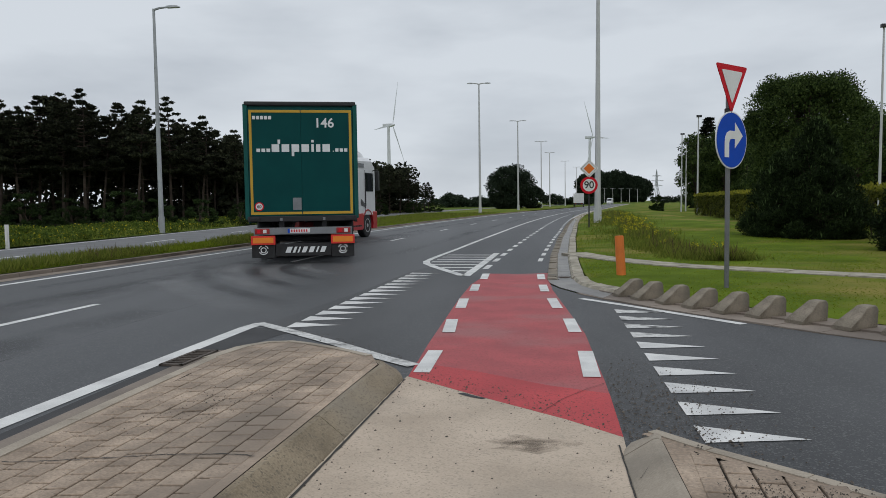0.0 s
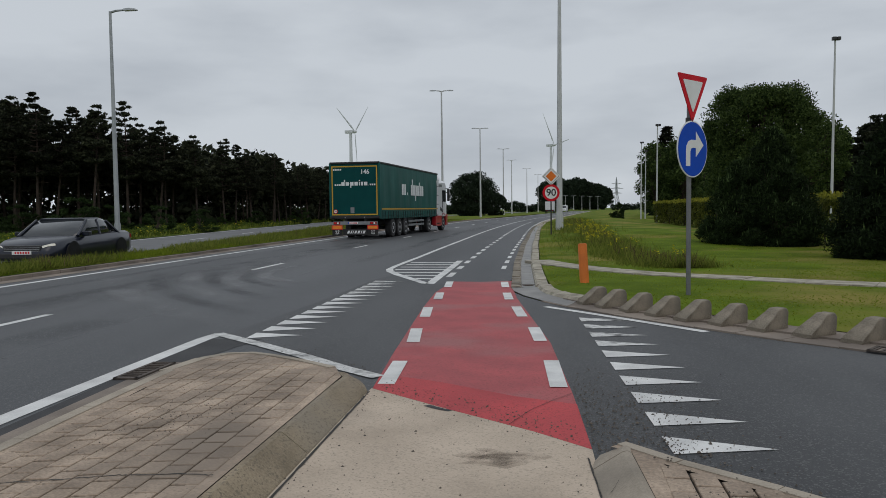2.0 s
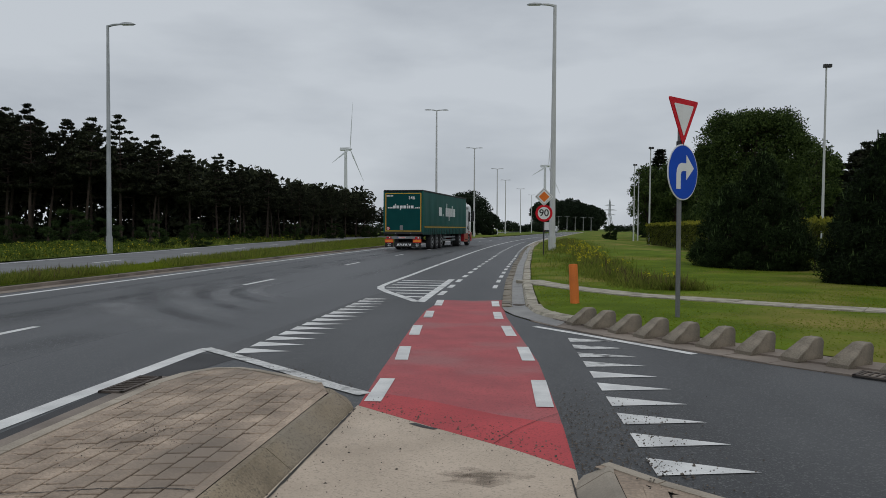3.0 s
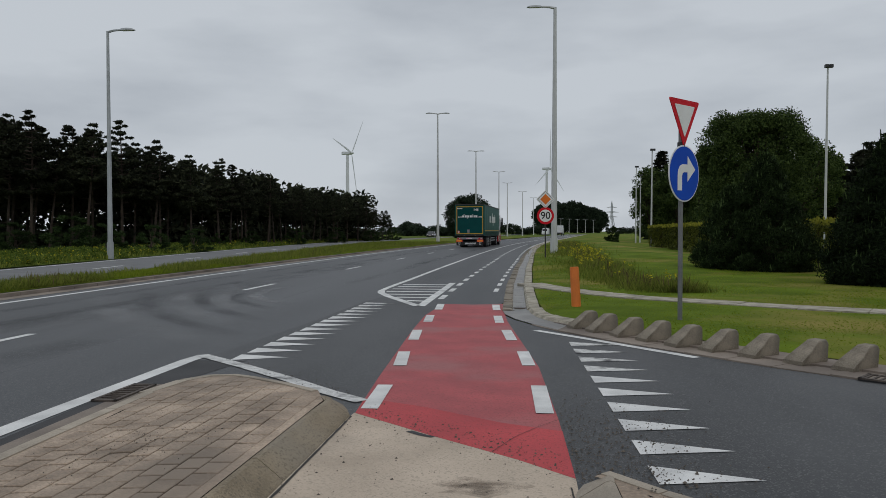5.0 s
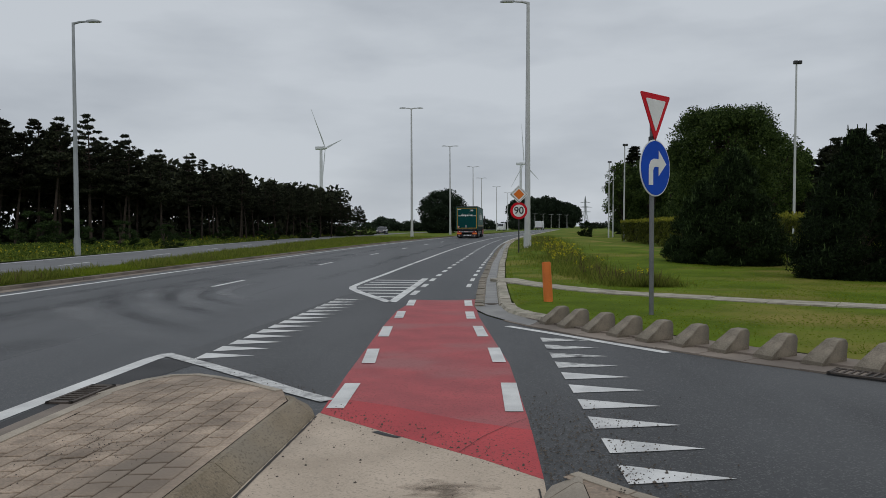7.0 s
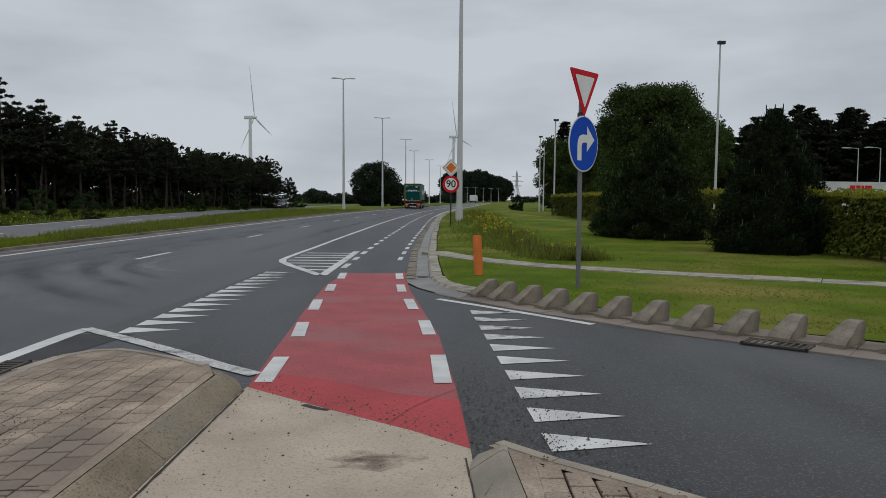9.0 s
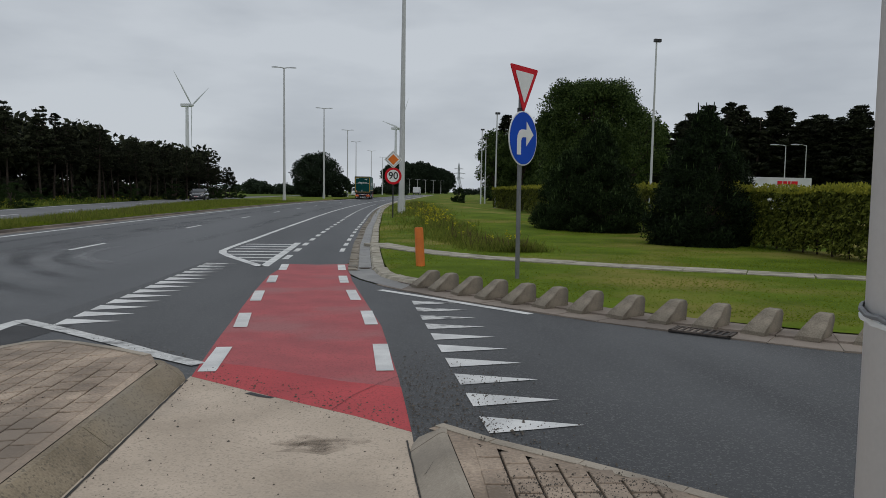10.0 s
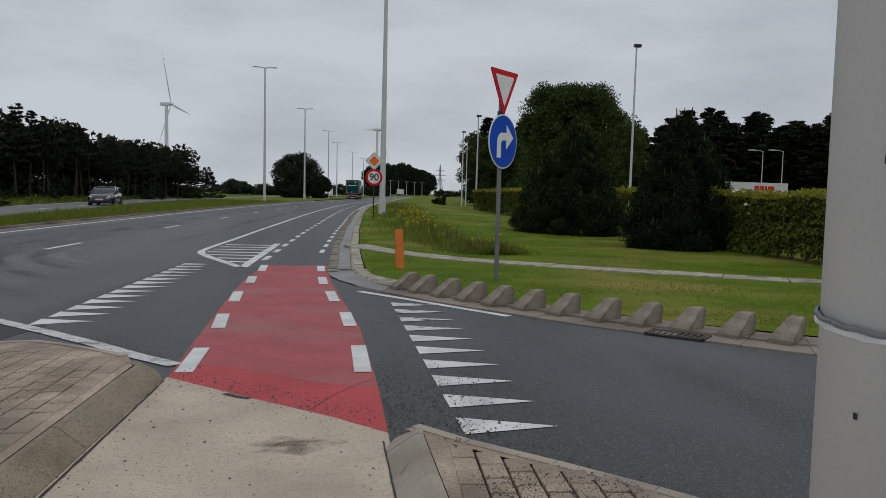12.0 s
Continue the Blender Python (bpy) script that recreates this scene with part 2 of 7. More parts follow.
RUBBER_FILM = streak_mat("rubber_film", (0.026, 0.027, 0.030), 0.75, 0.7, 0.8, 0.5, True)
GUTTER = mat("gutter_slab", (0.27, 0.225, 0.185), (0.17, 0.14, 0.115), 1.5, 80, 0.88, 0.4, spots=(0.12, 0.1, 0.085), spot_at=0.6)
DARK_METAL = mat("dark_metal", (0.05, 0.05, 0.052), (0.03, 0.03, 0.03), 4, 60, 0.5, 0.1, 0.4)
SIGN_RED = mat("sign_red", (0.62, 0.012, 0.025), (0.55, 0.010, 0.02), 3, 60, 0.6, 0.0, gloss=0.15)
SIGN_WHITE = mat("sign_white", (0.78, 0.78, 0.77), (0.70, 0.70, 0.69), 3, 60, 0.4, 0.0, gloss=0.15)
SIGN_BLUE = mat("sign_blue", (0.004, 0.070, 0.50), (0.003, 0.060, 0.44), 3, 60, 0.6, 0.0, gloss=0.15)
SIGN_ORANGE = mat("sign_orange", (0.78, 0.19, 0.03), (0.7, 0.16, 0.025), 3, 60, 0.4, 0.0, gloss=0.15)
SIGN_BLACK = mat("sign_black", (0.015, 0.015, 0.015), (0.01, 0.01, 0.01), 3, 60, 0.5, 0.0)
BOLLARD = mat("orange_plastic", (0.75, 0.20, 0.03), (0.62, 0.16, 0.025), 3, 60, 0.5, 0.05, spots=(0.5, 0.16, 0.05), spot_at=0.68)
TARP = mat("green_tarpaulin", (0.008, 0.10, 0.085), (0.005, 0.070, 0.062), 0.9, 30, 0.5, 0.08, spots=(0.006, 0.075, 0.064), spot_at=0.6, gloss=0.2)
DOOR_GREEN = mat("green_doors", (0.002, 0.062, 0.060), (0.0015, 0.050, 0.050), 1.5, 50, 0.6, 0.02, gloss=0.12)
GOLD = mat("golden_border", (0.56, 0.33, 0.025), (0.48, 0.28, 0.02), 2, 50, 0.5, 0.0)
CHASSIS = mat("chassis_black", (0.022, 0.022, 0.024), (0.012, 0.012, 0.013), 5, 60, 0.6, 0.15)
BUMPER_GREY = mat("bumper_grey", (0.24, 0.25, 0.26), (0.18, 0.19, 0.2), 3, 60, 0.5, 0.05, 0.3)
RUBBER = mat("tyre_rubber", (0.025, 0.025, 0.026), (0.012, 0.012, 0.013), 8, 80, 0.8, 0.3)
RIM = mat("wheel_rim", (0.55, 0.56, 0.57), (0.4, 0.41, 0.42), 6, 60, 0.4, 0.05, 0.6)
CAB_WHITE = mat("cab_white", (0.72, 0.73, 0.74), (0.66, 0.67, 0.68), 2, 50, 0.3, 0.0, coat=0.3)
CAB_RED = mat("cab_red", (0.45, 0.02, 0.03), (0.38, 0.016, 0.024), 2, 50, 0.3, 0.0, coat=0.3)
PAPER_WHITE = mat("white_lettering", (0.74, 0.76, 0.76), (0.68, 0.70, 0.70), 2, 50, 0.5, 0.0)
REFLECT_ORANGE = mat("orange_marker_board", (0.85, 0.27, 0.02), (0.8, 0.23, 0.018), 8, 60, 0.4, 0.0)
REFLECT_RED = mat("red_marker_border", (0.75, 0.03, 0.02), (0.68, 0.025, 0.018), 8, 60, 0.4, 0.0)
LAMP_RED = mat("tail_lamp", (0.35, 0.02, 0.02), (0.28, 0.015, 0.015), 8, 60, 0.2, 0.0, coat=0.5)
CAR_BLUE = mat("car_dark_blue", (0.007, 0.010, 0.024), (0.005, 0.008, 0.018), 2, 40, 0.3, 0.0, 0.2, coat=0.35)
CAR_GREY = mat("car_anthracite", (0.022, 0.021, 0.028), (0.016, 0.016, 0.021), 2, 40, 0.25, 0.0, 0.4, coat=0.8)
VAN_WHITE = mat("vehicle_white", (0.7, 0.71, 0.72), (0.6, 0.61, 0.62), 2, 40, 0.35, 0.0, coat=0.3)
GLASS_DARK = mat("tinted_glass", (0.02, 0.024, 0.028), (0.014, 0.017, 0.02), 2, 40, 0.08, 0.0, coat=0.6)
HEADLIGHT = glow_mat("headlight", (1.0, 0.97, 0.88), 0.3)
TURBINE = mat("turbine_white", (0.66, 0.68, 0.70), (0.6, 0.62, 0.64), 0.1, 3, 0.45, 0.0)
BARK = mat("pine_bark", (0.058, 0.040, 0.028), (0.022, 0.016, 0.012), 3, 25, 0.95, 0.5, vary=0.3)
PINE = leaf_mat("pine_needles", (0.042, 0.047, 0.025), (0.009, 0.0125, 0.0085), 0.40, 0.10)
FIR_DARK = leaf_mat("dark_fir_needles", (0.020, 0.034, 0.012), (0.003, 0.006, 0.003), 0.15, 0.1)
FIR_TIP = leaf_mat("fir_young_shoots", (0.11, 0.165, 0.06), (0.055, 0.09, 0.03), 0.1, 0.2)
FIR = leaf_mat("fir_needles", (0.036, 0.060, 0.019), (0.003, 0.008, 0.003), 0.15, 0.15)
OAK = leaf_mat("broad_leaves", (0.100, 0.145, 0.040), (0.014, 0.030, 0.010), 0.15, 0.25)
FAR_LEAF = leaf_mat("distant_leaves", (0.034, 0.050, 0.028), (0.014, 0.023, 0.015), 0.25, 0.15)
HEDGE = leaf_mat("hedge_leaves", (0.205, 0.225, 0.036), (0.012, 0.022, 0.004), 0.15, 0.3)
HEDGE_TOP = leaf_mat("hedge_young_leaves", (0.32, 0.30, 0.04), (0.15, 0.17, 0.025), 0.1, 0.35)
SHRUB = leaf_mat("shrub_leaves", (0.038, 0.064, 0.018), (0.010, 0.021, 0.007), 0.25, 0.2)
BLADE = leaf_mat("lawn_blades", (0.245, 0.295, 0.032), (0.135, 0.190, 0.015), 0.05, 0.5)
TALL = leaf_mat("tall_grass", (0.27, 0.29, 0.060), (0.095, 0.135, 0.022), 0.1, 0.6)
RAGWORT = leaf_mat("ragwort_flowers", (0.62, 0.52, 0.03), (0.16, 0.20, 0.03), 0.1, 0.3)
WEED = leaf_mat("weeds", (0.135, 0.180, 0.030), (0.045, 0.080, 0.015), 0.1, 0.3, flower=(0.55, 0.46, 0.03))
RUSTY_WEED = leaf_mat("dry_weeds", (0.16, 0.12, 0.06), (0.08, 0.065, 0.03), 0.1, 0.3)


# ---- helpers for shapes ----
def part(name, bm, material, parent=None, label="", smooth=False):
    """Links a bmesh as one mesh object under parent."""
    me = bpy.data.meshes.new(name)
    if smooth:
        for f in bm.faces:
            f.smooth = True
    bm.normal_update()
    bm.to_mesh(me)
    bm.free()
    me.materials.append(material)
    ob = new(name, me)
    if parent:
        ob.parent = parent
    if label:
        ob["label"] = label
    return ob


def mesh_part(name, verts, faces, material, parent=None, label=""):
    me = bpy.data.meshes.new(name)
    me.from_pydata([tuple(v) for v in verts], [], [tuple(f) for f in faces])
    me.materials.append(material)
    ob = new(name, me)
    if parent:
        ob.parent = parent
    if label:
        ob["label"] = label
    return ob


def thing(name, label, category, m=None, group="", kind=""):
    ob = new(name)
    ob.empty_display_size = 0.2
    if m is not None:
        ob.matrix_basis = m
    return tagged(ob, label, category, group, kind)


def box(bm, x0, x1, y0, y1, z0, z1, bevel=0.0, m=None):
    r = bmesh.ops.create_cube(bm, size=1.0)
    vs = r["verts"]
    for v in vs:
        v.co = Vector((x0 + (v.co.x + 0.5) * (x1 - x0), y0 + (v.co.y + 0.5) * (y1 - y0), z0 + (v.co.z + 0.5) * (z1 - z0)))
    if bevel:
        es = list({e for v in vs for e in v.link_edges})
        r2 = bmesh.ops.bevel(bm, geom=es, offset=bevel, segments=2, affect="EDGES", profile=0.6)
        vs = list({v for f in r2["faces"] for v in f.verts} | {v for v in vs if v.is_valid})
    if m is not None:
        bmesh.ops.transform(bm, matrix=m, verts=vs)
    return vs


def cyl(bm, r0, r1, z0, z1, n=16, m=None, cap=True):
    r = bmesh.ops.create_cone(bm, cap_ends=cap, segments=n, radius1=r0, radius2=r1, depth=z1 - z0)
    bmesh.ops.translate(bm, verts=r["verts"], vec=(0, 0, (z0 + z1) / 2))
    if m is not None:
        bmesh.ops.transform(bm, matrix=m, verts=r["verts"])
    return r["verts"]


def prism(bm, pts, lo, hi, m=None):
    """A polygon in the plane, from height lo to height hi."""
    a = [bm.verts.new((x, y, lo)) for x, y in pts]
    b = [bm.verts.new((x, y, hi)) for x, y in pts]
    n = len(pts)
    bm.faces.new(b)
    bm.faces.new(a[::-1])
    for i in range(n):
        bm.faces.new((a[i], a[(i + 1) % n], b[(i + 1) % n], b[i]))
    if m is not None:
        bmesh.ops.transform(bm, matrix=m, verts=a + b)
    return a + b


def tube(bm, pts, radii, n=8):
    """A round rod along points, with a radius at each."""
    rings = []
    pts = [Vector(p) for p in pts]
    for i, p in enumerate(pts):
        d = (pts[min(i + 1, len(pts) - 1)] - pts[max(i - 1, 0)]).normalized()
        u = d.cross(Vector((0.31, 0.9, 0.17))).normalized()
        w = d.cross(u)
        rings.append([bm.verts.new(p + radii[i] * (u * math.cos(6.2832 * k / n) + w * math.sin(6.2832 * k / n))) for k in range(n)])
    for a, b in zip(rings, rings[1:]):
        for k in range(n):
            bm.faces.new((a[k], a[(k + 1) % n], b[(k + 1) % n], b[k]))
    bm.faces.new(rings[0][::-1])
    bm.faces.new(rings[-1])


def loft(bm, sections):
    """Skin over equal rings of points, closed at both ends."""
    rings = [[bm.verts.new(p) for p in s] for s in sections]
    n = len(rings[0])
    for a, b in zip(rings, rings[1:]):
        for k in range(n):
            bm.faces.new((a[k], a[(k + 1) % n], b[(k + 1) % n], b[k]))
    bm.faces.new(rings[0][::-1])
    bm.faces.new(rings[-1])
    bmesh.ops.recalc_face_normals(bm, faces=bm.faces)


# ---- the plan: the road's lines ----
def left_line(y):
    """The left edge line of the near carriageway."""
    u = min(y, 145) - 12
    x = -9.95 + 0.035 * u + (0.00055 * u * u if u > 0 else 0)
    return x + (0.14 * (y - 145) if y > 145 else 0)


def across(y, off):
    """A line off metres to the right of the left edge line; the lanes close up a little far on."""
    return left_line(y) + off * max(0.8, 1 - 0.0015 * max(0, y - 35))


def oncoming(y):
    """The near edge of the oncoming carriageway."""
    x = -11.9 if y < 24 else -11.9 - 0.075 * (min(y, 60) - 24)
    x -= 0.034 * (min(max(y, 60), 95) - 60)
    x += 0.05 * (min(max(y, 95), 150) - 95)
    return x + 0.14 * max(0, y - 150) + (0.03 * (y - 24) if y < 24 else 0)


def band(name, left, right, ys, z, material, parent=None, label="", kind="structure", thick=0.0):
    """A strip of ground between two lines."""
    vs, fs = [], []
    for i, y in enumerate(ys):
        for x in (left(y), right(y)):
            vs.append((x, y, z))
        if i:
            fs.append((2 * i - 2, 2 * i - 1, 2 * i + 1, 2 * i))
    if thick:
        n = len(vs)
        vs += [(x, y, zz - thick) for x, y, zz in vs]
        for i in range(1, len(ys)):
            a, b, c, d = 2 * i - 2, 2 * i - 1, 2 * i + 1, 2 * i
            fs += [(a, d, n + d, n + a), (b, n + b, n + c, c)]
        e = len(ys) * 2
        fs += [(0, n, n + 1, 1), (e - 2, e - 1, n + e - 1, n + e - 2)]
    ob = mesh_part(name, vs, fs, material, parent)
    return tagged(ob, label, kind=kind) if not parent else ob


def steps(a, b, n):
    return [a + (b - a) * i / n for i in range(n + 1)]


# ---- ground, roads ----
def build_ground():
    vs = [(-2600, -400, -0.06), (2600, -400, -0.06), (2600, 3200, -0.06), (-2600, 3200, -0.06)]
    tagged(mesh_part("ground", vs, [(0, 1, 2, 3)], FIELD), "flat green grassland reaching the horizon", kind="structure")


SIDE = [(90.0, -3.0), (40.0, 0.2), (20.0, 2.4), (9.0, 4.45), (6.3, 5.35), (4.6, 6.25), (3.62, 7.12), (2.82, 7.95), (2.14, 8.82), (1.36, 9.85), (0.82, 10.70), (0.50, 11.36), (0.25, 12.0), (0.08, 12.7), (-0.06, 14.0)]


def bow_in(y):
    """The gutter runs straighter than the road towards the corner."""
    return 0.05 * (1 - smooth_step(22, 30, y)) + 0.017 * max(0, 19.7 - y)


def kerb_inner(y):
    return across(y, 9.8)


def kerb_outer(y):
    return across(y, 10.47) + bow_in(y)


def build_roads():
    ys = [-40, -20, -10, -4, 0, 4, 8, 11, 14] + steps(16, 60, 22) + steps(65, 330, 53)
    band("road", lambda y: left_line(y) - 0.75, lambda y: -0.06 if y <= 14 else kerb_inner(y) + 0.28, ys, 0.0, ASPHALT, label="dark grey worn asphalt carriageway with two lanes")
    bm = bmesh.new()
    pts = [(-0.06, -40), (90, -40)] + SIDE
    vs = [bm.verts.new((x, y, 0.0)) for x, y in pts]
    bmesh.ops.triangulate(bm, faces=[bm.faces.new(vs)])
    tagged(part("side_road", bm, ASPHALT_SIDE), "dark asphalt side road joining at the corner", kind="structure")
    band("road_oncoming", lambda y: oncoming(y) - 6.8, oncoming, [-40, -20, 0, 12] + steps(20, 150, 30) + steps(155, 330, 30), 0.004, ASPHALT_GREY,
         label="paler grey asphalt carriageway for oncoming traffic")
    # dark strip of asphalt beside the island, and paler wheel-worn patches
    band("side_gutter", lambda y: -3.34 + 0.012 * y, lambda y: -3.12 + 0.002 * y, steps(-6, 6.7, 26), 0.007, GUTTER, label="brown worn gutter slabs beside the paved island")
    marks = thing("tyre_marks", "faint pale and dark tyre marks on the asphalt", "tyre marks", kind="structure")
    for k, (x0, y0, x1, y1, w, material) in enumerate(((-8.9, 16.4, -3.3, 8.9, 0.8, ASPHALT_PALE), (-8.2, 17.2, -3.5, 9.9, 0.45, RUBBER_FILM), (-7.5, 18.0, -3.7, 10.8, 0.6, ASPHALT_PALE), (-7.0, 18.6, -3.8, 11.7, 0.4, RUBBER_FILM),
                                                       (-6.4, 18.8, -3.9, 12.4, 0.55, ASPHALT_PALE), (-5.9, 19.2, -4.0, 13.3, 0.35, RUBBER_FILM), (-5.4, 19.4, -3.9, 14.2, 0.45, ASPHALT_PALE))):
        bow = 0.5 + 0.06 * k
        painted("tyre_mark", marks, [(x0 + (x1 - x0) * f - bow * math.sin(math.pi * f) * 0.9, y0 + (y1 - y0) * f - bow * math.sin(math.pi * f) * 0.5) for f in np.linspace(0, 1, 24)], w, material, 0.0030 + 0.0003 * k)
    for k, (off, w, material, y0, y1) in enumerate(((4.75, 0.9, RUBBER_FILM, -8, 11), (3.0, 1.3, ASPHALT_DARK, -5, 40), (2.35, 0.55, ASPHALT_DARK, -5, 75), (1.0, 0.45, ASPHALT_DARK, 4, 60), (5.6, 0.6, ASPHALT_DARK, 17, 80), (5.15, 0.022, ASPHALT_PALE, -5, 30))):
        painted("wheel_track", marks, [(across(y, off) + 0.08 * math.sin(y * 0.5), y) for y in steps(y0, y1, 60)], w, material, 0.0014 + 0.0003 * k)
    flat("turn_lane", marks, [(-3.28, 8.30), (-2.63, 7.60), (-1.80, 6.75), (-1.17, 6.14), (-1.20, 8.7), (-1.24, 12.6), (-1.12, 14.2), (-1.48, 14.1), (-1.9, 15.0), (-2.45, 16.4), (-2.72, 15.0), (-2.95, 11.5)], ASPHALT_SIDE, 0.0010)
    band("road_patch", lambda y: -3.42 + 0.03 * y / 8, lambda y: -3.30 + 0.012 * y if y < 5.9 else -2.75 - 0.46 * (8.05 - y) / 2.15, steps(-6, 8.0, 28), 0.003, ASPHALT_OLD,
         label="black bitumen strip along the edge line")


def ribbon(bm, pts, w, z):
    """A flat painted stripe of width w along points."""
    pts = [Vector((*p, z)) for p in pts]
    rows = []
    for i, p in enumerate(pts):
        d = (pts[min(i + 1, len(pts) - 1)] - pts[max(i - 1, 0)]).normalized()
        s = Vector((-d.y, d.x, 0)) * (w / 2)
        rows.append((bm.verts.new(p + s), bm.verts.new(p - s)))
    uv = bm.loops.layers.uv.new("UVMap")
    n = len(rows) - 1
    for i, (a, b) in enumerate(zip(rows, rows[1:])):
        f = bm.faces.new((a[0], a[1], b[1], b[0]))
        for loop, at in zip(f.loops, ((0, i / n), (1, i / n), (1, (i + 1) / n), (0, (i + 1) / n))):
            loop[uv].uv = at


def painted(name, parent, pts, w, material=None, z=0.005):
    bm = bmesh.new()
    ribbon(bm, pts, w, z)
    return part(name, bm, material or WHITE_PAINT, parent)


def flat(name, parent, pts, material=None, z=0.005):
    bm = bmesh.new()
    vs = [bm.verts.new((x, y, z)) for x, y in pts]
    f = bm.faces.new(vs)
    f.normal_update()
    if f.normal.z < 0:
        f.normal_flip()
    return part(name, bm, material or WHITE_PAINT, parent)


def build_markings():
    lines = thing("road_marking", "white painted road lines, worn by traffic", "road marking", kind="structure")
    painted("edge_line", lines, [(left_line(y), y) for y in [-30, -10, 0] + steps(4, 330, 120)], 0.17)
    painted("edge_line", lines, [(-4.1, -12), (-3.72, 0), (-3.56, 4.2), (-3.49, 6.2), (-3.42, 8.0), (-3.36, 8.33)], 0.17)
    painted("stop_line", lines, [(-3.40, 8.33), (-2.66, 7.64), (-2.03, 7.02), (-1.50, 6.45), (-1.14, 6.12)], 0.15, WORN_PAINT, 0.009)
    painted("solid_line", lines, [(-2.80, 17.75), (-2.79, 18.6), (-2.72, 20)] + [(across(y, 6.95), y) for y in steps(22, 300, 90)], 0.14)
    painted("edge_line", lines, [(across(y, 9.72), y) for y in steps(62, 300, 70)], 0.11)
    painted("edge_line", lines, [(0.52, 10.72), (1.1, 9.98), (1.66, 9.22), (2.20, 8.5)], 0.12)
    painted("edge_line", lines, [(oncoming(y) - 6.45, y) for y in [-30, -10, 0] + steps(8, 300, 90)], 0.15)
    painted("edge_line", lines, [(oncoming(y) - 0.3, y) for y in [-30, -10, 0] + steps(8, 300, 90)], 0.15)
    for k in range(-3, 26):
        y = 7.75 + 10.05 * k
        painted("lane_dash", lines, [(across(v, 3.55), v) for v in (y, y + 1.1, y + 2.2)], 0.13)
        painted("lane_dash", lines, [(oncoming(v) - 3.4, v) for v in (y, y + 1.35, y + 2.7)], 0.13)
    # hatched island
    hatch = thing("hatched_marking", "white hatched marking on the asphalt where the cycle lane begins", "road marking", kind="structure")
    painted("outline", hatch, [(-1.26, 20.5), (-1.32, 18.5), (-1.42, 15.8), (-1.48, 14.1), (-1.57, 14.2), (-1.9, 15.0), (-2.4, 16.2), (-2.7, 17.1), (-2.80, 17.75)], 0.17, z=0.006)
    for i in range(7):
        y = 15.1 + 0.78 * i
        x0 = -1.9 - 0.42 * (y - 15) if y < 17 else -2.72 + 0.04 * (y - 17)
        painted("stripe", hatch, [(max(x0, -2.7) + 0.06, y + 0.12), (-1.46 + 0.03 * (y - 15), y)], 0.2)
    # rows of give-way triangles
    row = thing("give_way_marking", "row of white give-way triangles across the turning lane", "road marking", kind="structure")
    for i in range(14):
        y, x = 8.22 + 0.49 * i, -2.96 + 0.024 * i
        flat("triangle", row, [(x, y - 0.19), (x, y + 0.19), (x + 0.60, y + 0.02)], WHITE_PAINT if i < 9 else WORN_PAINT)
    row = thing("give_way_marking", "row of white give-way triangles beside the red cycle crossing", "road marking", kind="structure")
    for i in range(10):
        y, x = 4.37 + 0.565 * i, 0.885
        flat("triangle", row, [(x, y - 0.17), (x, y + 0.17), (x + 0.62, y - 0.06)], WHITE_PAINT if i < 6 else WORN_PAINT)
    # the red crossing for bicycles
    red = thing("cycle_crossing", "red asphalt cycle crossing with white block dashes on both sides", "cycle lane", kind="structure")
    left = [(-1.12, 5.72), (-1.17, 7.2), (-1.20, 8.7), (-1.24, 10.6), (-1.24, 12.6), (-1.16, 13.6), (-1.06, 14.55)]
    right = [(0.43, 4.26), (0.44, 5.6), (0.41, 7.8), (0.27, 9.8), (0.13, 11.8), (0.09, 13.2), (0.08, 14.62)]
    flat("red_surface", red, left + [(-0.5, 14.45)] + right[::-1] + [(0.11, 4.60), (-0.48, 5.12)], RED, 0.0035)
    flat("red_surface", red, [(-1.12, 5.72), (-1.14, 6.25), (-0.6, 5.95), (0.0, 5.50), (0.44, 5.28), (0.43, 4.26), (0.11, 4.60), (-0.48, 5.12)], RED_NEW, 0.0065)
    for (ax, ay), (bx, by) in (((-1.035, 5.86), (-1.045, 6.79)), ((-1.045, 7.79), (-1.11, 8.70)), ((-1.115, 9.67), (-1.165, 10.65)), ((-1.11, 11.60), (-1.15, 12.55)), ((-1.09, 13.45), (-1.12, 14.5)),
                               ((0.35, 5.79), (0.355, 6.84)), ((0.31, 7.87), (0.275, 8.80)), ((0.165, 9.69), (0.10, 10.7)), ((0.01, 11.55), (-0.025, 12.5)), ((-0.04, 13.4), (-0.06, 14.4))):
        painted("dash", red, [(ax, ay), (bx, by)], 0.14, z=0.0095)
    dashes = thing("cycle_lane_marking", "two white dashed lines of the cycle lane along the road edge", "road marking", kind="structure")
    for k in range(34):
        y = 15.6 + 1.95 * k
        painted("dash", dashes, [(across(y, 8.6), y), (across(y + 1.0, 8.6), y + 1.0)], 0.13)
        if y > 16:
            painted("dash", dashes, [(across(y, 9.66), y), (across(y + 1.0, 9.66), y + 1.0)], 0.11)


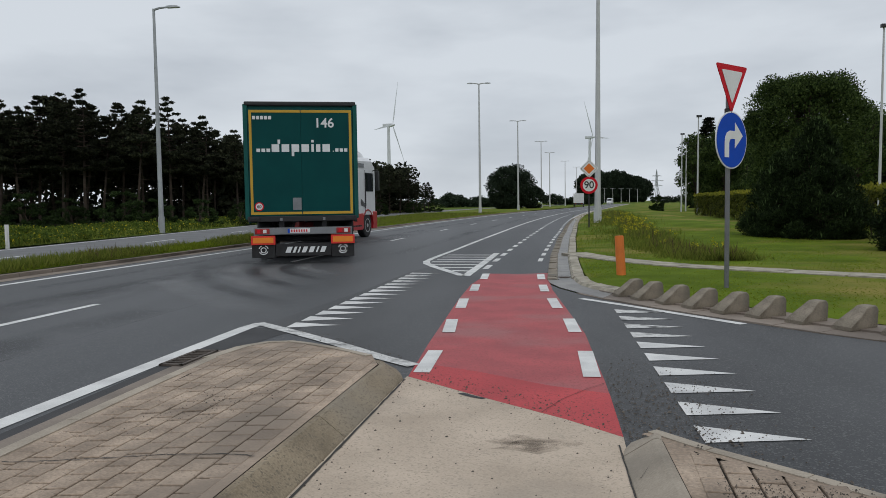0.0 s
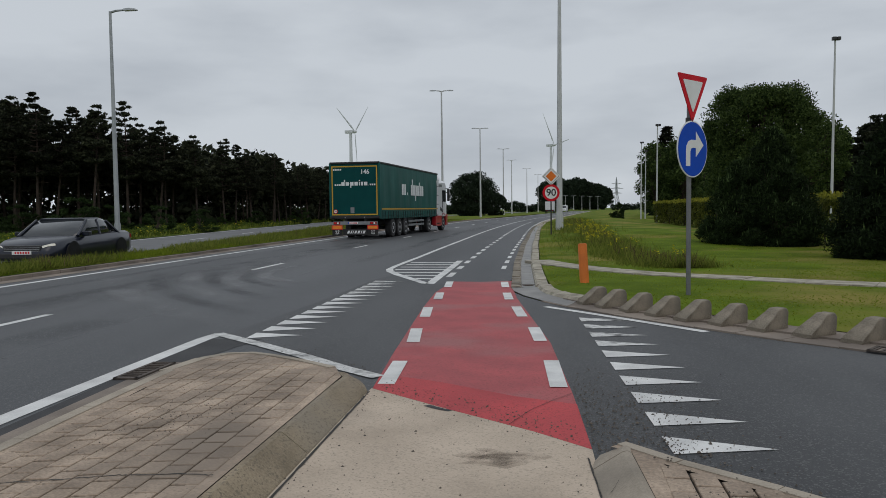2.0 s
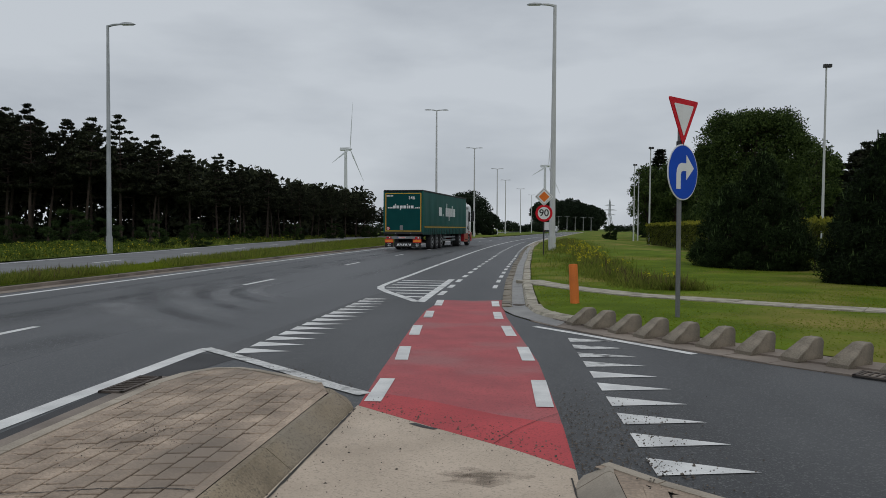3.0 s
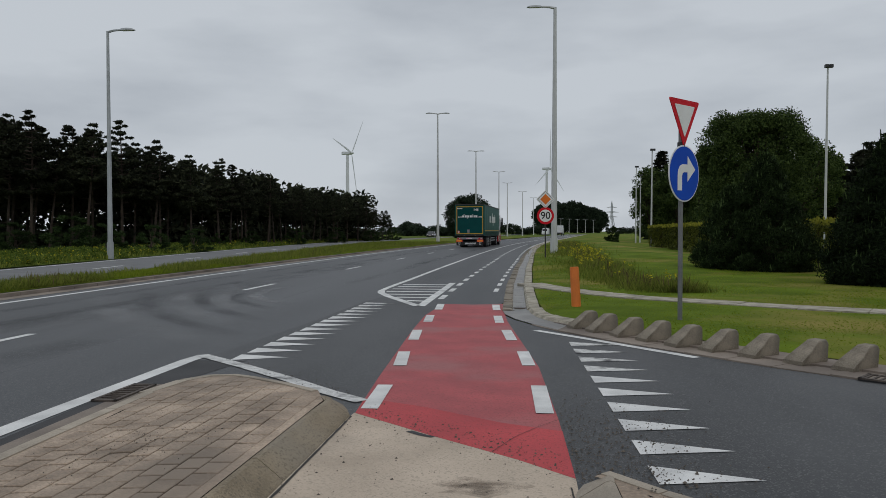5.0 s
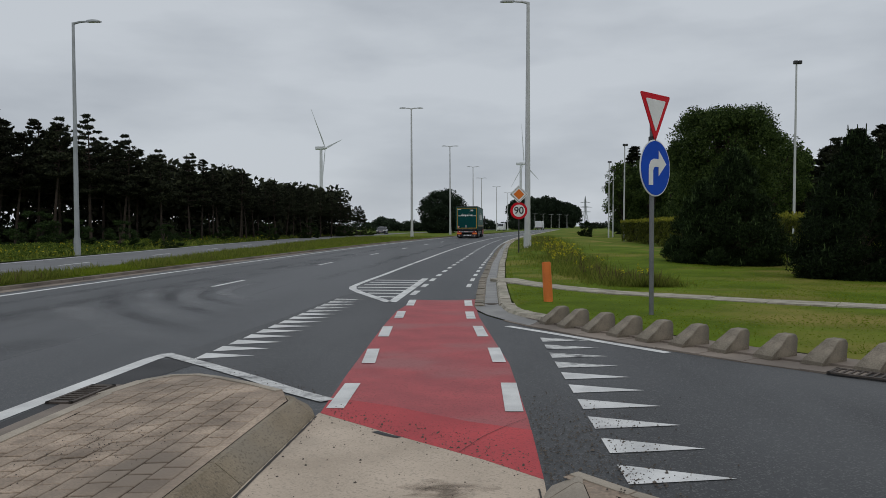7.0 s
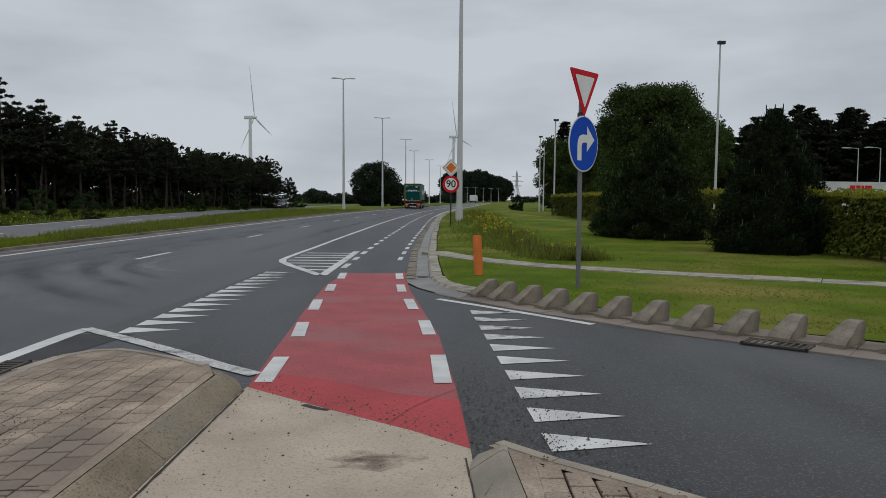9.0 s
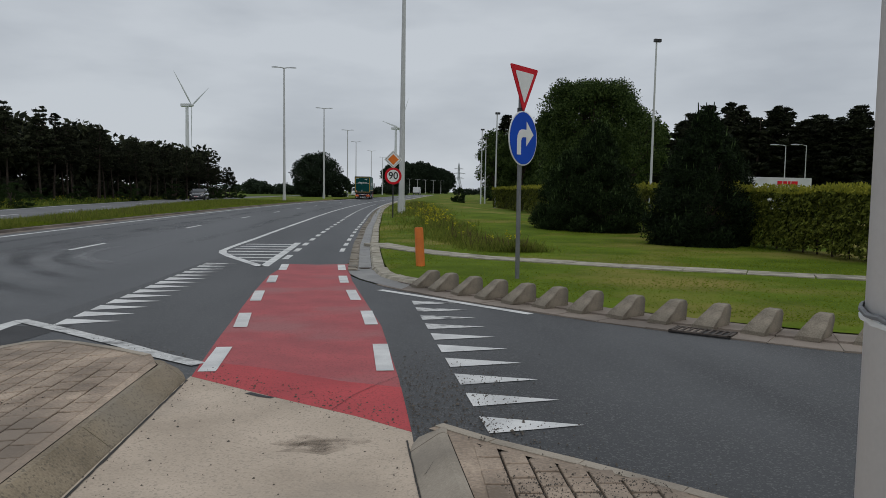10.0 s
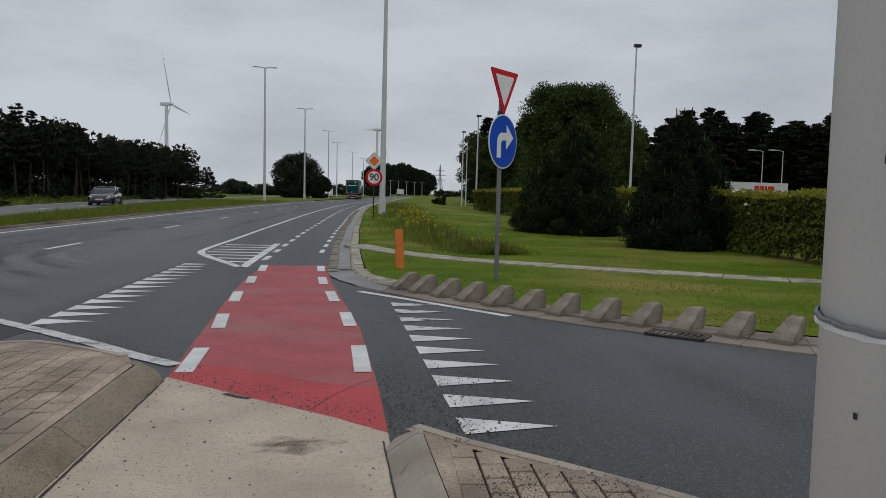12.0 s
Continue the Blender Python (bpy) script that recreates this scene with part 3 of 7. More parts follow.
# ---- kerbs, verges ----
def build_verge():
    bound = [(90.0, -2.0), (40.0, 1.15), (20.0, 3.35), (9.0, 5.35), (6.8, 6.15), (5.1, 7.05), (4.1, 7.85), (3.3, 8.7), (2.65, 9.6), (1.95, 10.5), (1.45, 11.15), (1.08, 11.6), (0.80, 12.4)]
    outer = [(150, 6), (145, 9), (140, 12), (136, 15), (133, 17), (131, 18), (129, 20), (127, 22), (125, 24), (123, 26), (122, 28), (121, 30), (120.5, 33)]
    ys = [14.5, 16, 18, 20, 23, 26, 30, 35, 40, 46, 54, 64, 76, 90, 110, 140, 180, 240, 320]
    bound += [(kerb_outer(y) + 0.02, y) for y in ys]
    outer += [(120 + 0.3 * y, y + 20 + 0.1 * y) for y in ys]
    ts = [0, 0.002, 0.005, 0.01, 0.018, 0.03, 0.045, 0.065, 0.09, 0.13, 0.2, 0.35, 1.0]
    vs, fs = [], []
    for (bx, by), (ox, oy) in zip(bound, outer):
        for t in ts:
            x, y = bx + (ox - bx) * t, by + (oy - by) * t
            z = 0.05 + verge_rise(x, y) + 0.02 * noise.noise(Vector((x * 0.6, y * 0.6, 0)))
            vs.append((x, y, z if t else 0.03))
    n = len(ts)
    for i in range(len(bound) - 1):
        for k in range(n - 1):
            fs.append((i * n + k, i * n + k + 1, (i + 1) * n + k + 1, (i + 1) * n + k))
    ob = mesh_part("verge", vs, fs, GRASS)
    for p in ob.data.polygons:
        p.use_smooth = True
    tagged(ob, "mown green grass verge with thin yellowish patches", kind="structure")
    band("median", lambda y: oncoming(y) + 0.05, lambda y: left_line(y) - 1.02, [-30, -10, 0] + steps(6, 200, 97), 0.10, GRASS, label="grassy median strip between the carriageways")
    band("far_verge", lambda y: -130 - 0.2 * y, lambda y: oncoming(y) - 6.85, [-40, 0, 20, 40, 60, 90, 130, 200, 330], 0.03, FIELD, label="weedy verge beyond the oncoming carriageway")
    # footpath of concrete slabs
    pts = [(0.80, 19.6), (1.25, 18.2), (1.83, 17.0), (2.84, 15.5), (5.32, 13.65), (8.1, 11.95), (14, 8.9), (30, 3.5)]
    path = thing("footpath", "narrow pale concrete footpath across the grass", "footpath", kind="structure")
    for (ax, ay), (bx, by) in zip(pts, pts[1:]):
        n = max(1, round(math.dist((ax, ay), (bx, by)) / 1.2))
        for i in range(n):
            a, b = i / n, (i + 0.985) / n
            p, q = Vector((ax + (bx - ax) * a, ay + (by - ay) * a)), Vector((ax + (bx - ax) * b, ay + (by - ay) * b))
            d = (q - p).normalized()
            s = Vector((-d.y, d.x)) * 0.34
            bm = bmesh.new()
            prism(bm, [tuple(p - s), tuple(q - s), tuple(q + s), tuple(p + s)][::1], 0.0, 0.072 + verge_rise(*p) + 0.004 * math.sin(i * 2.1))
            part("slab", bm, PALE_KERB, path)


def smooth_step(a, b, x):
    t = min(1, max(0, (x - a) / (b - a)))
    return t * t * (3 - 2 * t)


def verge_rise(x, y):
    """The grass rises a little away from the road."""
    return 0.32 * smooth_step(kerb_outer(min(y, 320)) + 0.6, kerb_outer(min(y, 320)) + 3.5, x) * smooth_step(22, 40, y) * (1 - smooth_step(6.5, 9.5, x - kerb_outer(min(y, 320))))


def build_kerbs():
    # median kerb
    kerb = thing("median_kerb", "low grey concrete kerb stones along the median", "kerb", kind="structure")
    for k in range(150):
        y = -6 + 1.0 * k
        if y > 110:
            break
        bm = bmesh.new()
        x0, x1 = left_line(y) - 0.95, left_line(y + 0.98) - 0.95
        prism(bm, [(x0 - 0.12, y), (x0 + 0.1, y), (x1 + 0.1, y + 0.98), (x1 - 0.12, y + 0.98)], -0.02, 0.085)
        part("kerb_stone", bm, GUTTER, kerb)
    band("median_gutter", lambda y: left_line(y) - 0.85, lambda y: left_line(y) - 0.45, steps(-10, 150, 80), 0.006, GUTTER, label="dirty concrete gutter along the median kerb")
    # gutter and kerb on the right of the carriageway
    gut = thing("gutter", "dished concrete gutter with weathered kerb stones beside the cycle lane", "gutter", kind="structure")
    for k in range(60):
        y = 13.3 + 0.8 * k
        v = y + 0.785
        p, q = [kerb_inner(t) + bow_in(t) for t in (y, v)]
        for half in (0, 1):
            # narrow uneven stones against the asphalt
            ya, yb = y + 0.39 * half, y + 0.39 * half + 0.375
            xa, xb = p + (q - p) * (ya - y) / 0.785, p + (q - p) * (yb - y) / 0.785
            h = 0.034 + 0.012 * math.sin(k * 2.9 + half * 1.7)
            bm = bmesh.new()
            loft(bm, [[(x, t, -0.02), (x + 0.008, t, h), (x + 0.15, t, h - 0.004), (x + 0.19, t, 0.012), (x + 0.19, t, -0.02)] for x, t in ((xa, ya), (xb, yb))])
            part("edge_stone", bm, OLD_CONCRETE, gut)
        bm = bmesh.new()
        loft(bm, [[(x + 0.192, t, -0.02), (x + 0.192, t, 0.020), (x + 0.25, t, 0.009), (x + 0.32, t, 0.006), (x + 0.39, t, 0.010), (x + 0.432, t, 0.022), (x + 0.432, t, -0.02)] for x, t in ((p, y), (q, v))])
        part("channel", bm, WET_CHANNEL, gut)
        bm = bmesh.new()
        h = 0.072 + 0.008 * math.sin(k * 1.7)
        loft(bm, [[(x + 0.436, t, -0.02), (x + 0.440, t, 0.030), (x + 0.475, t, h), (x + 0.66 + 0.012 * math.sin(k * 3.1), t, h), (x + 0.665, t, -0.02)] for x, t in ((p, y), (q, v))])
        part("kerb_stone", bm, PALE_KERB, gut)
    bm = bmesh.new()
    x = kerb_inner(13.7) + bow_in(13.7)
    prism(bm, [(x + 0.20, 13.62), (x + 0.43, 13.62), (x + 0.43, 13.78), (x + 0.20, 13.78)], 0.0, 0.022)
    part("drain_slot", bm, RUST, gut, "dark iron slot across the channel")
    band("gutter_far", lambda y: kerb_inner(y), lambda y: kerb_outer(y) + 0.02, steps(61.2, 300, 60), 0.01, KERB, label="grey concrete gutter running on along the road")
    # concrete bed below the corner's slabs, and the dished corner piece
    pts = SIDE[2:12]
    vs, fs = [], []
    for i, (x, y) in enumerate(pts):
        d = (Vector(pts[min(i + 1, len(pts) - 1)]) - Vector(pts[max(i - 1, 0)])).normalized()
        vs += [(x - 0.02 * d.y, y + 0.02 * d.x, 0.007), (x + 1.1 * d.y, y - 1.1 * d.x, 0.009)]
        if i:
            fs.append((2 * i - 2, 2 * i - 1, 2 * i + 1, 2 * i))
    bm = bmesh.new()
    bv = [bm.verts.new(v) for v in vs]
    for f in fs:
        bm.faces.new([bv[k] for k in f])
    bmesh.ops.recalc_face_normals(bm, faces=bm.faces)
    if bm.faces[:][0].normal.z < 0:
        bmesh.ops.reverse_faces(bm, faces=bm.faces)
    tagged(part("corner_bed", bm, KERB), "concrete bed below the corner slabs", kind="structure")
    inner = [(0.07, 13.32), (0.10, 12.75), (0.26, 12.05), (0.51, 11.40), (0.83, 10.74)]
    mid = [(0.52, 13.32), (0.54, 12.75), (0.60, 12.25), (0.76, 11.72), (1.02, 11.22)]
    outer = [(0.76, 13.32), (0.78, 12.75), (0.83, 12.35), (0.98, 11.88), (1.24, 11.46)]
    bm = bmesh.new()
    rows = [[bm.verts.new((*p, z)) for p, z in ((a, 0.004), (a, 0.014), ((0.5 * (a[0] + b[0]), 0.5 * (a[1] + b[1])), 0.012), (b, 0.026))] for a, b in zip(inner, mid)]
    for a, b in zip(rows, rows[1:]):
        for k in range(3):
            bm.faces.new((a[k], a[k + 1], b[k + 1], b[k]))
    bmesh.ops.recalc_face_normals(bm, faces=bm.faces)
    tagged(part("corner_gutter", bm, WET_CHANNEL), "worn grey concrete apron where the gutter meets the side road", kind="structure")
    kerb = thing("corner_kerb", "pale weathered kerb stones curving round the grass corner", "kerb", kind="structure")
    for k in range(len(mid) - 1):
        for h in (0.0, 0.5):
            secs = []
            for f in (h + 0.005, h + 0.49):
                a, b = Vector(mid[k]).lerp(Vector(mid[k + 1]), f), Vector(outer[k]).lerp(Vector(outer[k + 1]), f)
                c = a.lerp(b, 0.14)
                secs.append([(*a, -0.02), (*a, 0.026), (*c, 0.068), (*b, 0.070 + 0.006 * math.sin(5 * k + 9 * h)), (*b, -0.02)])
            bm = bmesh.new()
            loft(bm, secs)
            part("kerb_stone", bm, PALE_KERB, kerb)
    # concrete apron round the corner
    apron = thing("corner_apron", "concrete gutter slabs round the corner below the blocks", "gutter", kind="structure")
    pts = SIDE[2:12]
    count = 0
    for (ax, ay), (bx, by) in zip(pts, pts[1:]):
        n = max(1, round(math.dist((ax, ay), (bx, by)) / 0.7))
        for i in range(n):
            count += 1
            step = 0.0035 * (count % 3)
            a, b = i / n, (i + 0.985) / n
            p, q = Vector((ax + (bx - ax) * a, ay + (by - ay) * a)), Vector((ax + (bx - ax) * b, ay + (by - ay) * b))
            d = (q - p).normalized()
            s = Vector((d.y, -d.x))
            bm = bmesh.new()
            c = [p - s * 0.02, q - s * 0.02, q + s * 0.36, p + s * 0.36]
            prism(bm, [tuple(v) for v in c][::-1], -0.03, 0.012 + step)
            part("slab", bm, GUTTER, apron)
            bm = bmesh.new()
            c = [p + s * 0.365, q + s * 0.365, q + s * 0.80, p + s * 0.80]
            prism(bm, [tuple(v) for v in c][::-1], -0.03, 0.032 + step)
            part("slab", bm, GUTTER, apron)


def red_crossing():
    return bpy.data.objects["cycle_crossing"]


# ---- paved islands ----
PAVER_MESH = {}


def paver_mesh(across_pitch, along_pitch):
    key = (across_pitch, along_pitch)
    if key not in PAVER_MESH:
        bm = bmesh.new()
        w, l, h = across_pitch / 2 - 0.006, along_pitch / 2 - 0.0075, 0.03
        a = [bm.verts.new((x, y, -h)) for x, y in ((-w, -l), (w, -l), (w, l), (-w, l))]
        b = [bm.verts.new((x, y, -0.004)) for x, y in ((-w, -l), (w, -l), (w, l), (-w, l))]
        c = [bm.verts.new((x * 0.94, y * 0.96, 0)) for x, y in ((-w, -l), (w, -l), (w, l), (-w, l))]
        for p, q in ((a, b), (b, c)):
            for i in range(4):
                bm.faces.new((p[i], p[(i + 1) % 4], q[(i + 1) % 4], q[i]))
        bm.faces.new(c)
        me = bpy.data.meshes.new("paver")
        bm.to_mesh(me)
        bm.free()
        me.materials.append(PAVER)
        PAVER_MESH[key] = me
    return PAVER_MESH[key]


def inside(p, poly):
    x, y = p
    hit = False
    for (ax, ay), (bx, by) in zip(poly, poly[1:] + poly[:1]):
        if (ay > y) != (by > y) and x < (bx - ax) * (y - ay) / (by - ay) + ax:
            hit = not hit
    return hit


def lay_pavers(parent, poly, height, turn, limit, pitch):
    """Rows of pavers inside a polygon: single pieces first, the rest in one part."""
    me = paver_mesh(*pitch)
    c, s = math.cos(turn), math.sin(turn)
    xs, ys = [p[0] for p in poly], [p[1] for p in poly]
    cx, cy = sum(xs) / len(xs), sum(ys) / len(ys)
    rest_v, rest_f, places = [], [], []
    for i in range(-60, 61):
        for j in range(-60, 61):
            u, v = i * pitch[0], j * pitch[1] + (pitch[1] / 2 if i % 2 else 0) + 0.012 * math.sin(i * 1.7)
            x, y = cx + u * c - v * s, cy + u * s + v * c
            if inside((x, y), poly):
                places.append((x, y))
    places.sort(key=lambda p: -p[1])
    for k, (x, y) in enumerate(places):
        z = height(x, y) + 0.004 * noise.noise(Vector((x * 3, y * 3, 1))) + random.uniform(-0.0015, 0.0015)
        tilt = math.degrees(math.atan((height(x + 0.05, y) - height(x - 0.05, y)) / 0.1))
        m = pose(x, y, z, random.uniform(-0.6, 0.6), -tilt + random.uniform(-0.6, 0.6), math.degrees(turn) + random.uniform(-0.8, 0.8))
        if k < limit:
            ob = new("paver", me)
            ob.parent = parent
            ob.matrix_basis = m
        else:
            n = len(rest_v)
            rest_v += [tuple(m @ v.co) for v in me.vertices]
            rest_f += [[n + q for q in p.vertices] for p in me.polygons]
    if rest_v:
        ob = mesh_part("pavers_behind", rest_v, rest_f, PAVER, parent)
        ob["kind"] = "stuff"


def island_height(x, y):
    return 0.03 + 0.10 * smooth_step(-3.1, -1.4, x)


def crack_line(parent, lines, w, height):
    """A jagged dark crack lying on the surface."""
    for pts in lines:
        bm = bmesh.new()
        rows = []
        for (ax, ay), (bx, by) in zip(pts, pts[1:]):
            for k in range(8):
                x, y = ax + (bx - ax) * k / 8, ay + (by - ay) * k / 8 + random.uniform(-0.008, 0.008)
                h = w * random.uniform(0.5, 1.1)
                rows.append((bm.verts.new((x, y - h / 2, height(x, y) + 0.0035)), bm.verts.new((x, y + h / 2, height(x, y) + 0.0035))))
        for a, b in zip(rows, rows[1:]):
            bm.faces.new((a[0], b[0], b[1], a[1]))
        part("crack", bm, CRACK, parent)


CRACK_LEFT = [(-2.96, 3.45), (-2.57, 3.457), (-2.31, 3.453), (-2.03, 3.46), (-1.89, 3.437), (-1.67, 3.422), (-1.48, 3.39)]


def build_islands():
    isl = thing("paved_island", "raised traffic island of brown concrete pavers, dusty and worn", "traffic island", kind="structure")
    poly = [(-3.12, -3.0), (-3.12, 3.5), (-3.10, 5.0), (-3.06, 6.25), (-2.95, 6.78), (-2.76, 6.99), (-2.50, 6.94), (-2.24, 6.72), (-1.82, 6.30), (-1.47, 5.95), (-1.345, 5.6), (-1.45, 3.4), (-1.62, 0.0), (-1.77, -3.0)]
    vs, fs = [], []
    ys = steps(-3.0, 6.95, 40)
    for i, y in enumerate(ys):
        xr = -1.31 - 0.05 * (5.6 - y) if y < 5.6 else -1.34 - (y - 5.6) * 0.95
        xl = -3.12 if y < 5 else -3.12 + 0.02 * (y - 5) + 0.16 * max(0, y - 6.2) ** 2
        for k in range(9):
            x = xl + (xr - xl) * k / 8
            vs.append((x, y, island_height(x, y) - 0.017))
        if i:
            for k in range(8):
                fs.append(((i - 1) * 9 + k, (i - 1) * 9 + k + 1, i * 9 + k + 1, i * 9 + k))
    mesh_part("bedding", vs, fs, JOINT, isl)
    # flat edging along the outer side and round the tip
    for (ax, ay), (bx, by) in zip(poly[:10], poly[1:10]):
        n = max(1, round(math.dist((ax, ay), (bx, by)) / 0.8))
        for i in range(n):
            a, b = i / n, (i + 0.99) / n
            p, q = Vector((ax + (bx - ax) * a, ay + (by - ay) * a)), Vector((ax + (bx - ax) * b, ay + (by - ay) * b))
            d = (q - p).normalized()
            s = Vector((-d.y, d.x)) * (0.085 if by < 6.5 and ax < -2.5 else 0.06)
            bm = bmesh.new()
            out = s * (0.3 if by < 6.5 and ax < -2.5 else 1.2)
            secs = []
            for e in (p, q):
                h0 = island_height(*e) + 0.004
                low = h0 * 0.75 if ax < -2.5 else 0.012
                secs.append([(*(e - s), -0.02), (*(e - s), h0), (*e, h0), (*(e + out), low), (*(e + out), -0.02)])
            loft(bm, secs)
            part("edging", bm, KERB, isl)
    vs, fs = [], []
    tip = poly[3:11]
    for i, (x, y) in enumerate(tip):
        d = (Vector((-2.3, 5.6)) - Vector((x, y))).normalized() * 0.3
        for u, v in ((x, y), (x + d.x, y + d.y)):
            vs.append((u, v, island_height(u, v) - 0.004))
        if i:
            fs.append((2 * i - 2, 2 * i - 1, 2 * i + 1, 2 * i))
    mesh_part("edge_infill", vs, fs, PAVER, isl)
    vs, fs = [], []
    for i, y in enumerate(steps(-3.0, 5.62, 20)):
        x = -1.348 - 0.05 * (5.6 - y)
        for u in (x - 0.13, x):
            vs.append((u, y, island_height(u, y) - 0.004))
        if i:
            fs.append((2 * i - 2, 2 * i - 1, 2 * i + 1, 2 * i))
    mesh_part("edge_infill", vs, fs, PAVER, isl)
    vs, fs = [], []
    for i, y in enumerate(steps(-3.0, 6.3, 24)):
        for u in (-3.06, -2.93):
            vs.append((u, y, island_height(u, y) - 0.004))
        if i:
            fs.append((2 * i - 2, 2 * i - 1, 2 * i + 1, 2 * i))
    mesh_part("edge_infill", vs, fs, PAVER, isl)
    crack_line(isl, [CRACK_LEFT], 0.010, island_height)
    lay_pavers(isl, [(-3.02, -2.9), (-3.02, 3.5), (-3.0, 5.0), (-2.97, 6.2), (-2.90, 6.62), (-2.74, 6.86), (-2.52, 6.82), (-2.06, 6.38), (-1.55, 5.85), (-1.40, 5.6), (-1.505, 3.4), (-1.675, 0.0), (-1.82, -2.9)],
               island_height, -0.05, 300, (0.15, 0.19))
    # bevelled kerb of long concrete pieces towards the cycle path
    kerb = thing("bevelled_kerb", "sloping grey-brown concrete kerb with dark weathered streaks", "kerb", kind="structure")
    ends = [-3.0, -1.1, 0.9, 2.75, 4.1, 5.62]
    for a, b in zip(ends, ends[1:]):
        bm = bmesh.new()
        tip = b > 5.5
        secs = []
        for y in steps(a + 0.004, b - 0.004, 4):
            x = -1.36 - 0.05 * (5.6 - y)
            f = 1.0 if not tip else 1 - 0.06 * smooth_step(5.2, 5.62, y)
            secs.append([(x + 0.022, y, -0.02), (x + 0.022, y, 0.128 * f), (x + 0.032, y, 0.136 * f), (x + 0.068, y, 0.134 * f), (x + 0.084, y, 0.122 * f), (x + 0.212, y, 0.016), (x + 0.232, y, -0.02)])
        loft(bm, secs)
        part("kerb_piece", bm, BEVEL_KERB, kerb)
    bm = bmesh.new()
    loft(bm, [[(-1.338, 5.622, -0.02), (-1.338, 5.622, 0.120), (-1.328, 5.622, 0.128), (-1.292, 5.622, 0.126), (-1.276, 5.622, 0.115), (-1.148, 5.622, 0.015), (-1.128, 5.622, -0.02)],
              [(-1.428, 5.84, -0.02), (-1.428, 5.84, 0.112), (-1.385, 5.85, 0.108), (-1.345, 5.84, 0.098), (-1.325, 5.83, 0.085), (-1.20, 5.80, 0.013), (-1.185, 5.80, -0.02)],
              [(-1.475, 5.99, -0.02), (-1.475, 5.99, 0.030), (-1.42, 6.02, 0.012), (-1.39, 6.01, 0.012), (-1.37, 6.00, 0.012), (-1.27, 5.97, 0.010), (-1.26, 5.97, -0.02)]])
    part("kerb_piece", bm, BEVEL_KERB, kerb)
    # concrete cycle path
    slab = thing("concrete_path", "pale beige concrete cycle path with stains and loose grit", "cycle path", kind="structure")
    bm = bmesh.new()
    pts = [(-1.13, 5.72), (-0.48, 5.115), (0.11, 4.595), (0.43, 4.255), (0.40, 3.3), (0.36, 0.0), (0.34, -3.0), (-1.62, -3.0), (-1.47, 0.0), (-1.25, 4.0)]
    vs = [bm.verts.new((x, y, 0.007)) for x, y in pts[::-1]]
    bmesh.ops.triangulate(bm, faces=[bm.faces.new(vs)])
    part("slab", bm, CONCRETE, slab)
    for mm, k, z in ((STAIN, 1.15, 0.0078), (STAIN, 0.9, 0.0084), (STAIN, 0.68, 0.0090), (STAIN, 0.45, 0.0096)):
        flat("stain", slab, [(-0.13 + k * (0.21 + 0.05 * math.sin(3 * a + 1) + 0.03 * math.sin(7 * a)) * math.cos(a), 4.08 + k * (0.13 + 0.03 * math.sin(4 * a)) * math.sin(a)) for a in np.linspace(0, 6.1, 40)], mm, z)
    painted("crack", red_crossing(), [(-0.05, 4.75), (0.1, 5.1), (0.3, 5.42), (0.44, 5.6)], 0.004, CRACK, 0.0105)
    for name, edge, a, b, w in (("soil_line", lambda y: -1.128 - 0.046 * (5.6 - y), 0.5, 5.6, 0.022), ("soil_line", lambda y: 0.386 + 0.002 * (y - 3), 0.5, 4.10, 0.012)):
        bm = bmesh.new()
        ribs = []
        for y in steps(a, b, 110):
            x, h = edge(y) + 0.004 * noise.noise(Vector((y * 9, 1, 0))), w * (0.75 + 0.7 * noise.noise(Vector((y * 7, 5, 0))))
            ribs.append((bm.verts.new((x - h / 2, y, 0.0105)), bm.verts.new((x + h / 2, y, 0.0105))))
        for p, q in zip(ribs, ribs[1:]):
            bm.faces.new((p[0], p[1], q[1], q[0]))
        part(name, bm, CRACK, slab, "dark damp soil gathered at the kerb foot")
    flat("asphalt_chip", slab, [(-0.62, 5.22), (-0.50, 5.115), (-0.44, 5.08), (-0.47, 5.05), (-0.56, 5.10), (-0.66, 5.19)], ASPHALT_OLD, 0.010)
    # island with the grey lamp post
    isl = thing("paved_island", "low island of light concrete pavers behind a bevelled kerb", "traffic island", kind="structure")
    rim = [(0.60, 4.12), (0.85, 3.82), (1.23, 3.46), (1.60, 3.08), (2.3, 2.30), (3.2, 1.2), (4.2, -0.1), (5.0, -1.6)]
    poly = [(0.59, -3.0), (0.59, 4.02)] + rim[1:] + [(5.4, -3.0)]
    bm = bmesh.new()
    vs = [bm.verts.new((x, y, 0.083)) for x, y in poly]
    bmesh.ops.triangulate(bm, faces=[bm.faces.new(vs[::-1])])
    part("bedding", bm, JOINT, isl)
    for (ax, ay), (bx, by) in zip(rim, rim[1:]):
        p, q = Vector((ax, ay)), Vector((bx, by))
        d = (q - p).normalized()
        s = Vector((-d.y, d.x)) * 0.07
        bm = bmesh.new()
        loft(bm, [[(*(v + s * 0.75), -0.02), (*(v + s * 0.55), 0.05), (*v, 0.10), (*(v - s), 0.10), (*(v - s), -0.02)] for v in (p, q - d * 0.006)])
        part("edging", bm, KERB, isl)
    lay_pavers(isl, [(0.655, -2.9), (0.655, 3.92), (0.80, 3.76), (1.16, 3.42), (1.52, 3.04), (2.2, 2.25), (3.08, 1.15), (4.05, -0.2), (4.8, -1.6), (5.2, -2.9)], lambda x, y: 0.10, -0.066, 170, (0.13, 0.18))
    vs, fs = [], []
